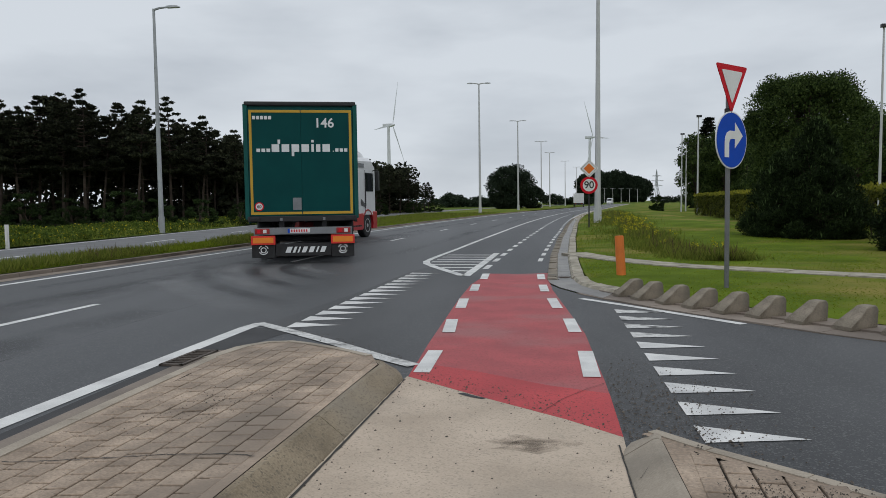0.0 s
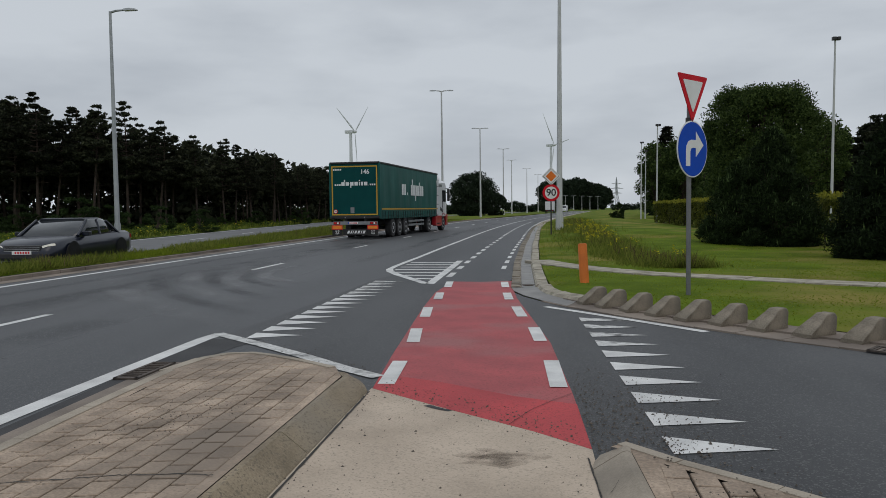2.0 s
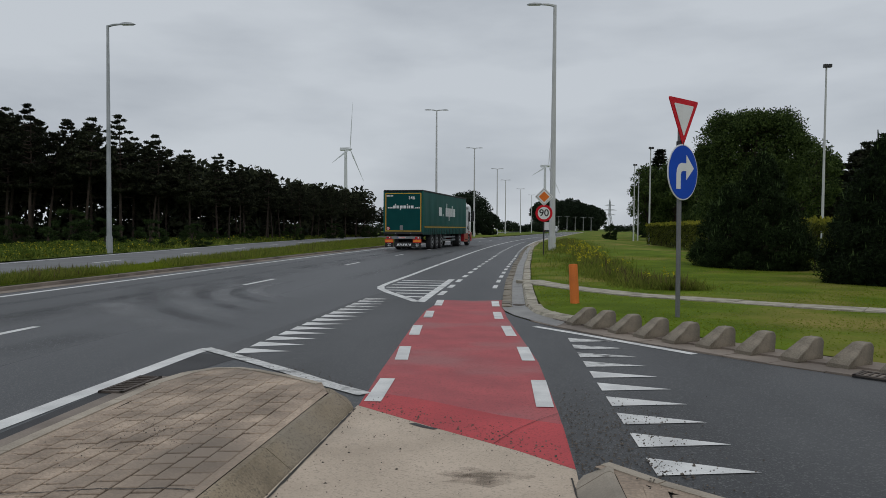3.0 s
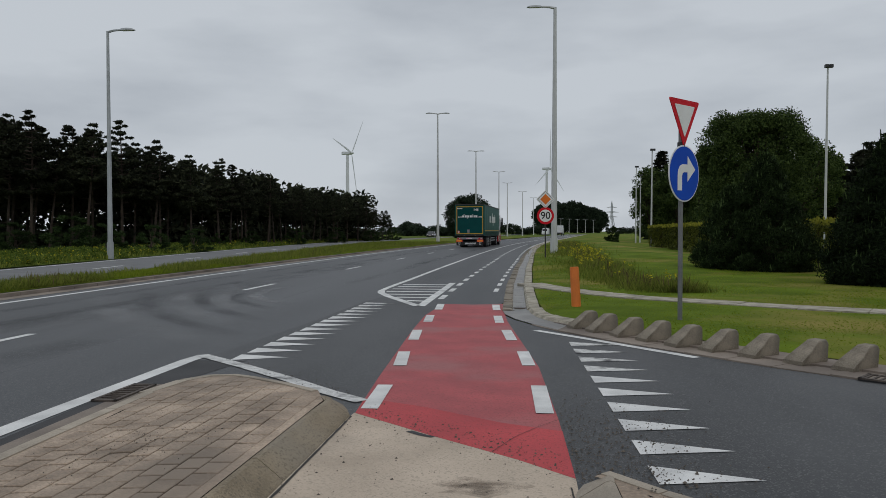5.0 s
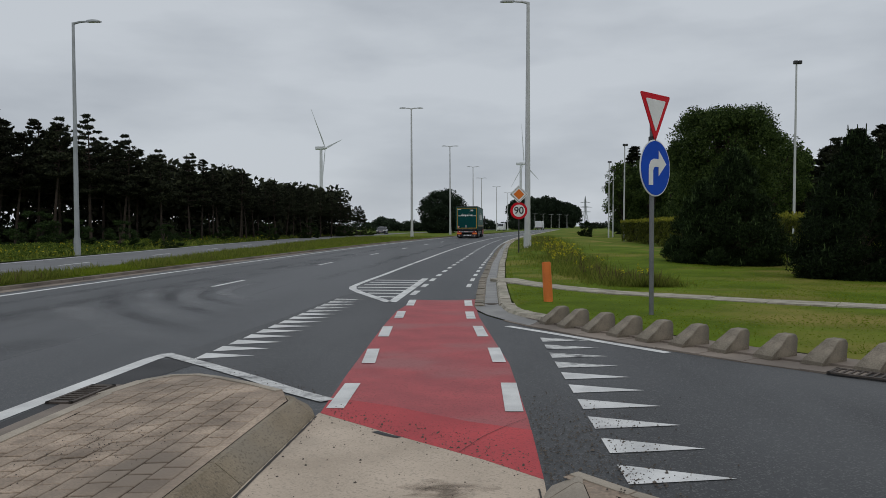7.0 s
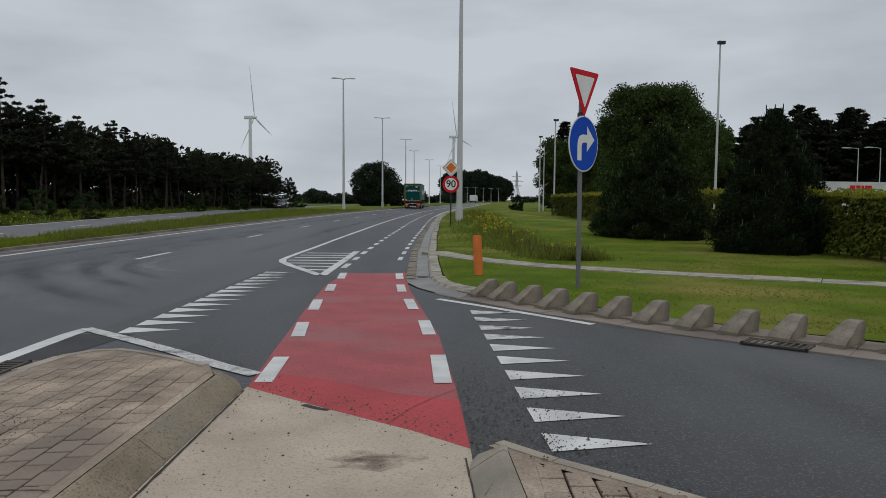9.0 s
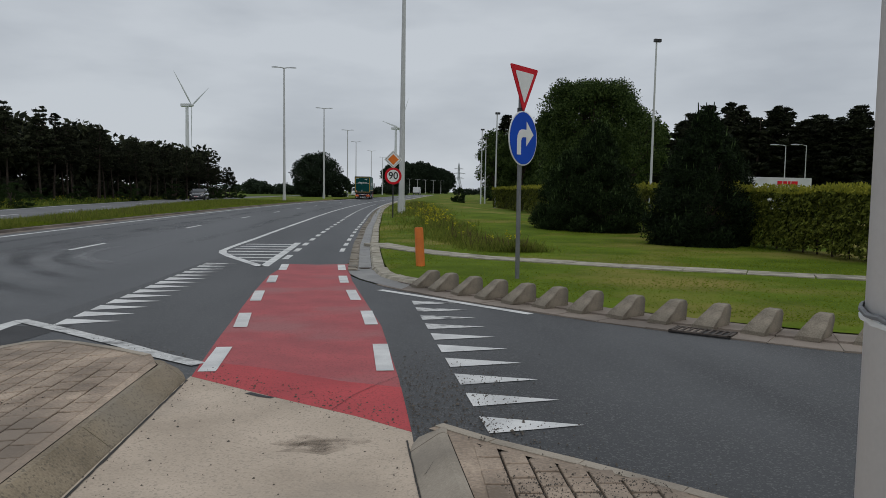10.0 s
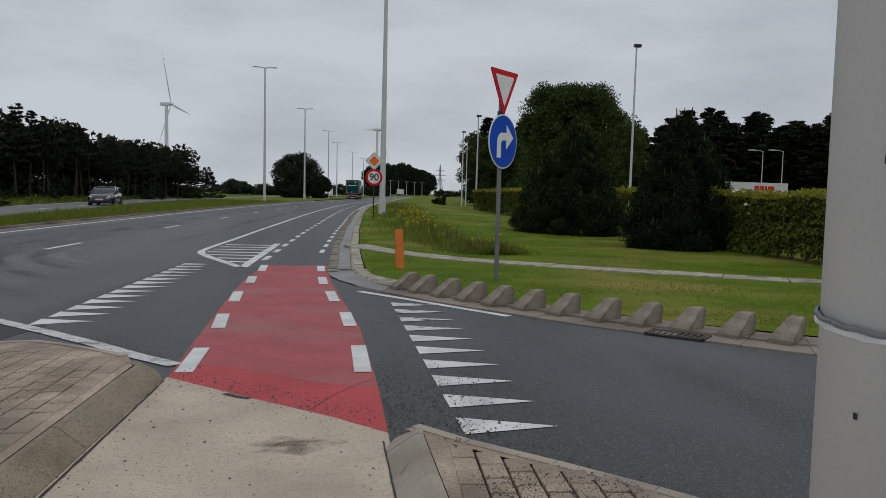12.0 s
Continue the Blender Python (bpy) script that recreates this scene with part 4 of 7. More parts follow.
    for i, (x, y) in enumerate(rim):
        d = (Vector(rim[min(i + 1, 7)]) - Vector(rim[max(i - 1, 0)])).normalized()
        vs += [(x, y, 0.0948), (x - 0.12 * abs(d.y), y - 0.12 * abs(d.x), 0.0948)]
        if i:
            fs.append((2 * i - 2, 2 * i - 1, 2 * i + 1, 2 * i))
    mesh_part("edge_infill", vs, fs, PAVER, isl)
    vs, fs = [], []
    for i, y in enumerate(steps(-3.0, 3.93, 14)):
        vs += [(0.604, y, 0.0945), (0.74, y, 0.0945)]
        if i:
            fs.append((2 * i - 2, 2 * i - 1, 2 * i + 1, 2 * i))
    mesh_part("edge_infill", vs, fs, PAVER, isl)
    kerb = thing("bevelled_kerb", "bevelled concrete kerb of the lamp post island", "kerb", kind="structure")
    ends = steps(-3.0, 3.9, 7)
    for a, b in zip(ends, ends[1:]):
        bm = bmesh.new()
        loft(bm, [[(0.594, y, -0.02), (0.594, y, 0.108), (0.572, y, 0.118), (0.548, y, 0.112), (0.395, y, 0.014), (0.38, y, -0.02)] for y in steps(a + 0.004, b - 0.004, 3)])
        part("kerb_piece", bm, KERB, kerb)
    bm = bmesh.new()
    loft(bm, [[(0.594, 3.905, -0.02), (0.594, 3.905, 0.108), (0.572, 3.905, 0.118), (0.548, 3.905, 0.112), (0.395, 3.905, 0.014), (0.38, 3.905, -0.02)],
              [(0.605, 4.00, -0.02), (0.605, 4.00, 0.105), (0.585, 4.01, 0.113), (0.56, 4.01, 0.105), (0.415, 4.03, 0.012), (0.40, 4.03, -0.02)],
              [(0.63, 4.17, -0.02), (0.62, 4.17, 0.01), (0.59, 4.18, 0.012), (0.56, 4.18, 0.012), (0.46, 4.15, 0.010), (0.44, 4.15, -0.02)]])
    crack_line(kerb, [[(0.43, 3.50), (0.50, 3.62), (0.56, 3.70)]], 0.006, lambda x, y: 0.014 + 0.096 * (x - 0.395) / 0.16)
    part("kerb_piece", bm, KERB, kerb)


build_ground()
build_roads()
build_markings()
build_verge()
build_kerbs()
build_islands()


# ---- street furniture ----
def octagon(bm, r0, r1, z0, z1, m=None):
    return cyl(bm, r0, r1, z0, z1, 8, m)


def letter(name, text, size, material, parent, m, label="", align="CENTER", bold=0.012):
    """Writing as a thin mesh in Blender's own font."""
    cu = bpy.data.curves.new(name, "FONT")
    cu.body, cu.size, cu.align_x, cu.align_y, cu.extrude = text, size, align, "CENTER", 0.002
    cu.offset = bold * size
    tmp = bpy.data.objects.new("text_source", cu)
    scene.collection.objects.link(tmp)
    me = bpy.data.meshes.new_from_object(tmp.evaluated_get(bpy.context.evaluated_depsgraph_get()))
    bpy.data.objects.remove(tmp)
    me.materials.clear()
    me.materials.append(material)
    ob = new(name, me)
    ob.parent = parent
    ob.matrix_basis = m
    if label:
        ob["label"] = label
    return ob


def plate(pts, thick, m=None):
    """A flat sign plate in the x-z plane that faces -y, of that thickness."""
    bm = bmesh.new()
    prism(bm, pts, 0, thick, Matrix(((1, 0, 0, 0), (0, 0, 1, 0), (0, 1, 0, 0), (0, 0, 0, 1))))
    bmesh.ops.recalc_face_normals(bm, faces=bm.faces)
    if m is not None:
        bmesh.ops.transform(bm, matrix=m, verts=bm.verts)
    return bm


def disc(r, n=40, cx=0, cz=0):
    return [(cx + r * math.cos(6.28319 * i / n), cz + r * math.sin(6.28319 * i / n)) for i in range(n)]


def rounded_polygon(corners, r, n=5):
    out = []
    k = len(corners)
    for i in range(k):
        p, a, b = Vector(corners[i]), Vector(corners[i - 1]), Vector(corners[(i + 1) % k])
        u, v = (a - p).normalized(), (b - p).normalized()
        for j in range(n + 1):
            t = j / n
            q = p + u * r * (1 - t) ** 2 + v * r * t ** 2
            out.append((q.x, q.y))
    return out


def build_direction_sign():
    s = thing("traffic_sign", "red give-way triangle over a blue arrow disc on a grey post", "traffic sign", pose(2.77, 11.72, 0.05, 0, 0, -4))
    bm = bmesh.new()
    octagon(bm, 0.036, 0.036, -0.2, 3.30)
    part("post", bm, SIGN_POST, s, "grey steel post")
    bm = bmesh.new()
    box(bm, -0.05, 0.05, -0.045, 0.03, 2.60, 2.72, 0.005)
    part("bracket", bm, DARK_METAL, s)
    tri = rounded_polygon([(-0.43, 3.36), (0.43, 3.36), (0.0, 2.64)], 0.05)
    t = part("give_way_plate", plate(tri, 0.012, pose(0, 0, 0, 0, 0, 50) @ pose(0, -0.06, 0)), SIGN_RED, s, "red-bordered give-way triangle pointing down")
    inner = rounded_polygon([(-0.285, 3.275), (0.285, 3.275), (0.0, 2.79)], 0.03)
    part("white_field", plate(inner, 0.004, pose(0, 0, 0, 0, 0, 50) @ pose(0, -0.066, 0)), SIGN_WHITE, t)
    w = pose(0, 0, 0, 0, 0, 50) @ pose(0, -0.06, 0)
    d = part("direction_plate", plate(disc(0.43, cz=2.24), 0.012, w), SIGN_WHITE, s, "round blue mandatory sign with a white arrow turning right")
    part("blue_field", plate(disc(0.41, cz=2.24), 0.004, w @ pose(0, -0.006, 0)), SIGN_BLUE, d)
    arrow = [(-0.20, 1.98), (-0.08, 1.98), (-0.08, 2.20), (-0.06, 2.245), (-0.01, 2.26), (0.08, 2.26), (0.08, 2.12), (0.30, 2.31), (0.08, 2.51), (0.08, 2.38), (-0.06, 2.38), (-0.14, 2.35), (-0.19, 2.28), (-0.20, 2.20)]
    part("arrow", plate(arrow, 0.004, w @ pose(0, -0.011, 0)), SIGN_WHITE, d)


def build_speed_sign():
    s = thing("traffic_sign", "orange priority diamond over a 90 speed limit on one post", "traffic sign", pose(2.36, 38.3, 0.1, 0, 0, 2))
    bm = bmesh.new()
    cyl(bm, 0.035, 0.035, -0.2, 3.35, 10)
    part("post", bm, DARK_METAL, s, "dark thin post")
    k = 0.47
    d = part("priority_plate", plate(rounded_polygon([(-k, 2.93), (0, 2.93 - k), (k, 2.93), (0, 2.93 + k)], 0.06), 0.01, pose(0, -0.05, 0)), SIGN_WHITE, s, "white diamond sign with an orange centre")
    part("black_line", plate([(-0.40, 2.93), (0, 2.53), (0.40, 2.93), (0, 3.33)], 0.003, pose(0, -0.055, 0)), SIGN_BLACK, d)
    part("white_line", plate([(-0.38, 2.93), (0, 2.55), (0.38, 2.93), (0, 3.31)], 0.003, pose(0, -0.059, 0)), SIGN_WHITE, d)
    part("orange_field", plate([(-0.27, 2.93), (0, 2.66), (0.27, 2.93), (0, 3.20)], 0.003, pose(0, -0.063, 0)), SIGN_ORANGE, d)
    c = part("limit_plate", plate(disc(0.43, cz=2.10), 0.01, pose(0, -0.05, 0)), SIGN_RED, s, "round red-rimmed 90 speed limit sign")
    part("white_field", plate(disc(0.31, cz=2.10), 0.003, pose(0, -0.055, 0)), SIGN_WHITE, c)
    letter("number", "90", 0.50, SIGN_BLACK, c, pose(0, -0.061, 2.10, 90, 0, 0))


def build_bollard():
    s = thing("bollard", "leaning orange plastic bollard in the grass beside the gutter", "bollard", pose(1.40, 13.72, 0.03, -2, -3, 0))
    bm = bmesh.new()
    vs = cyl(bm, 0.085, 0.08, 0, 0.74, 18)
    box(bm, -0.09, 0.02, -0.11, 0.10, 0.0, 0.02)
    bmesh.ops.bevel(bm, geom=[e for e in bm.edges if e.calc_length() < 0.04 and e.verts[0].co.z > 0.7], offset=0.012, segments=2, affect="EDGES")
    part("tube", bm, BOLLARD, s)


def block_bmesh():
    bm = bmesh.new()
    secs = []
    for y, zt, w in ((0.0, 0.045, 0.172), (0.02, 0.062, 0.17), (0.16, 0.165, 0.15), (0.28, 0.262, 0.112), (0.31, 0.28, 0.106), (0.45, 0.285, 0.100)):
        b = 0.178 - 0.02 * y
        secs.append([(-b, y, 0.0), (b, y, 0.0), (b, y, 0.03), (w + 0.004, y, zt * 0.95), (w - 0.010, y, zt), (-w + 0.012, y, zt), (-w - 0.002, y, zt * 0.95), (-b, y, 0.03)])
    secs.append([(-0.168, 0.52, 0.0), (0.168, 0.52, 0.0), (0.165, 0.52, 0.03), (0.13, 0.49, 0.23), (0.105, 0.475, 0.268), (-0.10, 0.475, 0.268), (-0.12, 0.49, 0.23), (-0.165, 0.52, 0.03)])
    loft(bm, secs)
    bmesh.ops.scale(bm, vec=(0.68, 0.74, 0.90), verts=bm.verts)
    for v in bm.verts:
        v.co.x += 0.3 * v.co.z - 0.03
    bmesh.ops.subdivide_edges(bm, edges=bm.edges, cuts=1, use_grid_fill=True)
    for v in bm.verts:
        if v.co.z > 0.01:
            v.co += 0.003 * Vector((noise.noise(v.co * 9), noise.noise(v.co * 9 + Vector((5, 0, 0))), noise.noise(v.co * 9 + Vector((0, 5, 0)))))
    return bm


BLOCK_LINE = [(1.08, 10.84), (1.30, 10.44), (1.57, 10.02), (1.85, 9.62), (2.13, 9.21), (2.44, 8.83), (2.78, 8.43), (3.13, 8.04), (3.48, 7.68), (3.84, 7.33), (4.21, 6.99), (4.60, 6.66), (5.02, 6.36), (5.5, 6.08)]


def build_blocks():
    line = BLOCK_LINE
    first = None
    for i, (x, y) in enumerate(line):
        a, b = Vector(line[max(i - 1, 0)]), Vector(line[min(i + 1, len(line) - 1)])
        d = (b - a).normalized()
        yaw = math.degrees(math.atan2(d.y, d.x))
        m = pose(x - 0.05, y + 0.02, 0.015, 0, 0, yaw - 13 + 3 * math.sin(i * 2.3))
        if first is None:
            first = thing("kerb_block", "weathered wedge-shaped concrete block beside the side road", "concrete block", m, "blocks along the corner")
            part("wedge", block_bmesh(), OLD_CONCRETE, first)
        else:
            copy_thing(first, m)


def grate(m, w, l, n, name="drain_grate"):
    g = thing(name, "rusty dark iron drain grate set in the gutter", "drain", m, "drains")
    bm = bmesh.new()
    for a, b, c, d in ((-w, -w + 0.03, -l, l), (w - 0.03, w, -l, l), (-w, w, -l, -l + 0.03), (-w, w, l - 0.03, l)):
        box(bm, a, b, c, d, 0.0, 0.016)
    part("frame", bm, RUST, g)
    for i in range(n):
        y = -l + 0.05 + (2 * l - 0.1) * i / (n - 1)
        bm = bmesh.new()
        box(bm, -w + 0.03, w - 0.03, y - 0.011, y + 0.011, 0.0, 0.014)
        part("bar", bm, RUST, g)
    bm = bmesh.new()
    box(bm, -w, w, -l, l, -0.01, 0.0015)
    part("pit", bm, SIGN_BLACK, g)


def lamp_head(bm_parent, m, length=0.75, name="lamp_head"):
    bm = bmesh.new()
    secs = []
    for t, w, h in ((0, 0.05, 0.05), (0.12, 0.11, 0.09), (0.5, 0.15, 0.11), (0.85, 0.13, 0.08), (1.0, 0.06, 0.03)):
        x = t * length
        secs.append([(x, -w, 0), (x, w, 0), (x, w * 0.8, h), (x, -w * 0.8, h)])
    loft(bm, secs)
    ob = part(name, bm, STEEL, bm_parent, "grey lamp head")
    ob.matrix_basis = m
    bm = bmesh.new()
    box(bm, 0.15 * length, 0.85 * length, -0.10, 0.10, -0.02, 0.0, 0.006)
    g = part("lens", bm, SIGN_WHITE, ob)
    return ob


def street_lamp(x, y, height, arms, lean=(0, 0), r=0.11, reach=1.4, material=None, z=0.0, label="", yaw=0.0, group="street lamps"):
    """A tapered post with one or two arms; arms are directions in degrees."""
    s = thing("street_lamp", label or "tall grey steel street lamp with two arms in the median", "street lamp", pose(x, y, z, lean[0], lean[1], 0), group)
    bm = bmesh.new()
    octagon(bm, r, r * 0.5, 0, height)
    part("post", bm, material or STEEL, s)
    bm = bmesh.new()
    octagon(bm, r * 1.25, r * 1.2, 0, 0.9)
    part("base_sleeve", bm, material or STEEL, s)
    for a in arms:
        bm = bmesh.new()
        tube(bm, [(0, 0, height - 0.05), (0.25 * reach, 0, height + 0.03), (0.55 * reach, 0, height + 0.05)], [r * 0.45, r * 0.4, r * 0.32], 6)
        arm = part("arm", bm, material or STEEL, s)
        arm.matrix_basis = pose(0, 0, 0, 0, 0, a)
        lamp_head(s, pose(0, 0, 0, 0, 0, a) @ pose(0.5 * reach, 0, height + 0.02), 0.62 * reach)
    return s


def build_lamps():
    street_lamp(-20.05, 37.5, 11.75, [0], (0, 0), 0.14, 1.3, label="grey single-armed street lamp beyond the oncoming carriageway")
    street_lamp(3.32, 45.6, 14.7, [180], (0, 0.2), 0.19, 1.5, POLE_WHITE, 0.1, "pale steel street lamp with one arm on the verge")
    for x, y, h in ((-7.1, 88, 15.2), (-3.7, 124, 14.6), (0.1, 166, 14.5), (2.35, 201.5, 14.3), (7.6, 240, 14.0), (13.0, 281, 13.9), (23.5, 330, 13.6)):
        street_lamp(x, y, h, [5, 185], r=0.16, reach=1.25, material=POLE_WHITE)
    for i in range(5):
        street_lamp(46 + 6.4 * i, 560 + 4 * i, 10.6 - 0.2 * i, [0, 180], r=0.2, reach=1.9, material=POLE_WHITE, label="distant pale street lamp with two arms where the road bends")
    for x, y, h in ((17.75, 42.4, 10.3), (13.0, 65.3, 8.3), (15.4, 86.0, 8.6), (16.8, 91.0, 8.0)):
        s = thing("floodlight_post", "slim grey post with small floodlights behind the hedge", "floodlight", pose(x, y, 0.0, 0, 0.4, 0), "floodlight posts")
        bm = bmesh.new()
        octagon(bm, 0.085, 0.05, 0, h)
        part("post", bm, POLE_WHITE, s)
        for a in (-0.17, 0.06):
            bm = bmesh.new()
            box(bm, a, a + 0.19, -0.16, 0.06, h - 0.05, h + 0.13, 0.02)
            part("floodlight", bm, DARK_METAL, s)
    for x, y, h in ((46.8, 76, 6.9), (49.5, 76.5, 7.0)):
        street_lamp(x, y, h, [180], r=0.07, reach=1.6, material=POLE_WHITE, label="small bent street lamp of the yard behind the hedge", group="yard lamps")


def build_grey_post():
    """The post beside the camera, with a torn sheet-metal band."""
    s = thing("lamp_post", "pale grey steel lamp post with a torn metal band", "lamp post", pose(1.190, 1.20, 0.10, 0, -0.35, 0))
    bm = bmesh.new()
    cyl(bm, 0.1455, 0.108, 0, 9.0, 40)
    part("shaft", bm, POLE_PAINT, s, smooth=True)
    bm = bmesh.new()
    n = 48
    rings = []
    for z, r, wob in ((1.084, 0.1462, 0.0), (1.087, 0.149, 0.003), (1.096, 0.1500, 0.003), (1.100, 0.1468, 0.0)):
        rings.append([(( r + wob * math.sin(i * 1.3) + (0.012 if 26 < i < 32 else 0) * (z < 1.07)) * math.cos(6.2832 * i / n), (r + wob * math.sin(i * 1.3) + (0.012 if 26 < i < 32 else 0) * (z < 1.07)) * math.sin(6.2832 * i / n), z + 0.016 * math.sin(6.2832 * i / n + 0.2) * (1.5 if z < 1.08 else 0.9)) for i in range(n)])
    vs = [[bm.verts.new(p) for p in r] for r in rings]
    for a, b in zip(vs, vs[1:]):
        for i in range(n):
            bm.faces.new((a[i], a[(i + 1) % n], b[(i + 1) % n], b[i]))
    part("metal_band", bm, PAPER_WHITE, s, "crumpled bright metal band round the post")
    # dark grey ring stands for the shadow line in the gap above the band
    bm = bmesh.new()
    rings = [[(r * math.cos(6.2832 * i / n), r * math.sin(6.2832 * i / n), z + 0.015 * math.sin(6.2832 * i / n + 0.2) + 0.002 * math.sin(i * 1.9)) for i in range(n)] for z, r in ((1.097, 0.1450), (1.100, 0.1525), (1.105, 0.1520), (1.108, 0.1450))]
    vs = [[bm.verts.new(p) for p in r] for r in rings]
    for a, b in zip(vs, vs[1:]):
        for i in range(n):
            bm.faces.new((a[i], a[(i + 1) % n], b[(i + 1) % n], b[i]))
    part("band_edge", bm, SIGN_POST, s, "dark ring for the shaded gap at the band's torn upper edge")
    for a, z, w, h in ((222, 1.40, 0.005, 0.017), (216, 1.415, 0.003, 0.008), (208, 0.73, 0.004, 0.01), (226, 0.735, 0.003, 0.008), (247, 1.24, 0.003, 0.006), (205, 0.93, 0.004, 0.006), (262, 1.9, 0.004, 0.009)):
        bm = bmesh.new()
        r = 0.148 - 0.04 * z / 9 + 0.0006
        m = pose(r * math.cos(radians(a)), r * math.sin(radians(a)), z, 0, 0, a)
        prism(bm, [(0, -w), (0.0012, -w), (0.0012, w), (0, w)], -h, h, m)
        bmesh.ops.subdivide_edges(bm, edges=bm.edges, cuts=2, use_grid_fill=True)
        for v in bm.verts:
            v.co += 0.002 * Vector((0, noise.noise(v.co * 90), noise.noise(v.co * 90 + Vector((3, 0, 0)))))
        part("paint_chip", bm, DARK_METAL, s)


# ---- far landmarks ----
def build_turbine(x, y, hub_z, blade, yaw, name):
    s = thing("wind_turbine", "white three-bladed wind turbine turning behind the trees", "wind turbine", pose(x, y, 0, 0, 0, yaw), "wind turbines")
    bm = bmesh.new()
    cyl(bm, hub_z * 0.028, hub_z * 0.017, 0, hub_z - 1, 24)
    part("tower", bm, TURBINE, s)
    bm = bmesh.new()
    k = hub_z / 63
    box(bm, -1.25 * k, 1.25 * k, -2.5 * k, 4.6 * k, hub_z - 1.25 * k, hub_z + 1.25 * k, 0.5 * k)
    part("nacelle", bm, TURBINE, s)
    rotor = new("rotor")
    rotor.parent = s
    rotor.matrix_basis = pose(0, -3.6 * k, hub_z)
    bm = bmesh.new()
    cyl(bm, 1.5 * k, 0.7 * k, 0, 2.6 * k, 16, pose(0, 1.0 * k, 0, 90, 0, 0))
    part("spinner", bm, TURBINE, rotor)
    for i in range(3):
        bm = bmesh.new()
        secs = []
        for t, w in ((0.0, 0.018), (0.06, 0.024), (0.18, 0.042), (0.4, 0.034), (0.7, 0.022), (0.95, 0.010), (1.0, 0.004)):
            z, c = t * blade, w * blade
            secs.append([(-0.3 * c, -0.12 * c, z), (0.7 * c, -0.03 * c, z), (0.7 * c, 0.03 * c, z), (-0.3 * c, 0.16 * c, z)])
        loft(bm, secs)
        b = part("blade", bm, TURBINE, rotor)
        b.matrix_basis = pose(0, 0, 0, 0, 120 * i, 0)
    return rotor


def build_pylon():
    s = thing("electricity_pylon", "distant grey lattice electricity pylon with three pairs of arms", "pylon", pose(132, 890, 0, 0, 0, 20))
    h = 37.0
    bm = bmesh.new()
    for a in (-1, 1):
        for b in (-1, 1):
            tube(bm, [(3.6 * a, 3.6 * b, 0), (1.0 * a, 1.0 * b, 18), (0.5 * a, 0.5 * b, 33), (0, 0, h)], [0.35, 0.3, 0.25, 0.15], 4)
    part("leg_frame", bm, STEEL, s)
    bm = bmesh.new()
    for i in range(9):
        z0, z1 = 2 + 3.4 * i, 2 + 3.4 * (i + 1)
        w0, w1 = 3.6 - 2.6 * min(z0, 18) / 18 - max(0, z0 - 18) * 0.03, 3.6 - 2.6 * min(z1, 18) / 18 - max(0, z1 - 18) * 0.03
        for sgn in (-1, 1):
            tube(bm, [(sgn * w0, -w0, z0), (-sgn * w1, -w1, z1)], [0.17, 0.17], 4)
    part("bracing", bm, STEEL, s)
    for z, w in ((18, 7.5), (23.5, 9), (29, 6.5)):
        bm = bmesh.new()
        tube(bm, [(-w, 0, z), (0, 0, z + 1.1), (w, 0, z)], [0.15, 0.3, 0.15], 4)
        tube(bm, [(-w, 0, z), (0, 0, z - 0.2), (w, 0, z)], [0.15, 0.25, 0.15], 4)
        part("cross_arm", bm, STEEL, s)


# ---- vehicles: local y ahead, x to the right, origin on the ground ----
def wheel(parent, x, y, r, w, side, rim=None, name="wheel"):
    hub = new(name)
    hub.parent = parent
    hub.matrix_basis = pose(x, y, r)
    turn = pose(0, 0, 0, 0, 90, 0)
    bm = bmesh.new()
    loft(bm, [[(sx * w / 2, rr * r * math.cos(6.2832 * i / 28), rr * r * math.sin(6.2832 * i / 28)) for i in range(28)] for sx, rr in ((-1, 0.60), (-1.0, 0.9), (-0.8, 1.0), (0.8, 1.0), (1.0, 0.9), (1.0, 0.60))])
    part("tyre", bm, RUBBER, hub)
    bm = bmesh.new()
    s = side
    loft(bm, [[(s * a * w, rr * r * math.cos(6.2832 * i / 20), rr * r * math.sin(6.2832 * i / 20)) for i in range(20)] for a, rr in ((0.3, 0.61), (0.515, 0.60), (0.50, 0.52), (0.38, 0.44), (0.40, 0.2), (0.52, 0.16), (0.53, 0.10))])
    part("rim", bm, rim or RIM, hub, "dull silver wheel rim")
    return hub


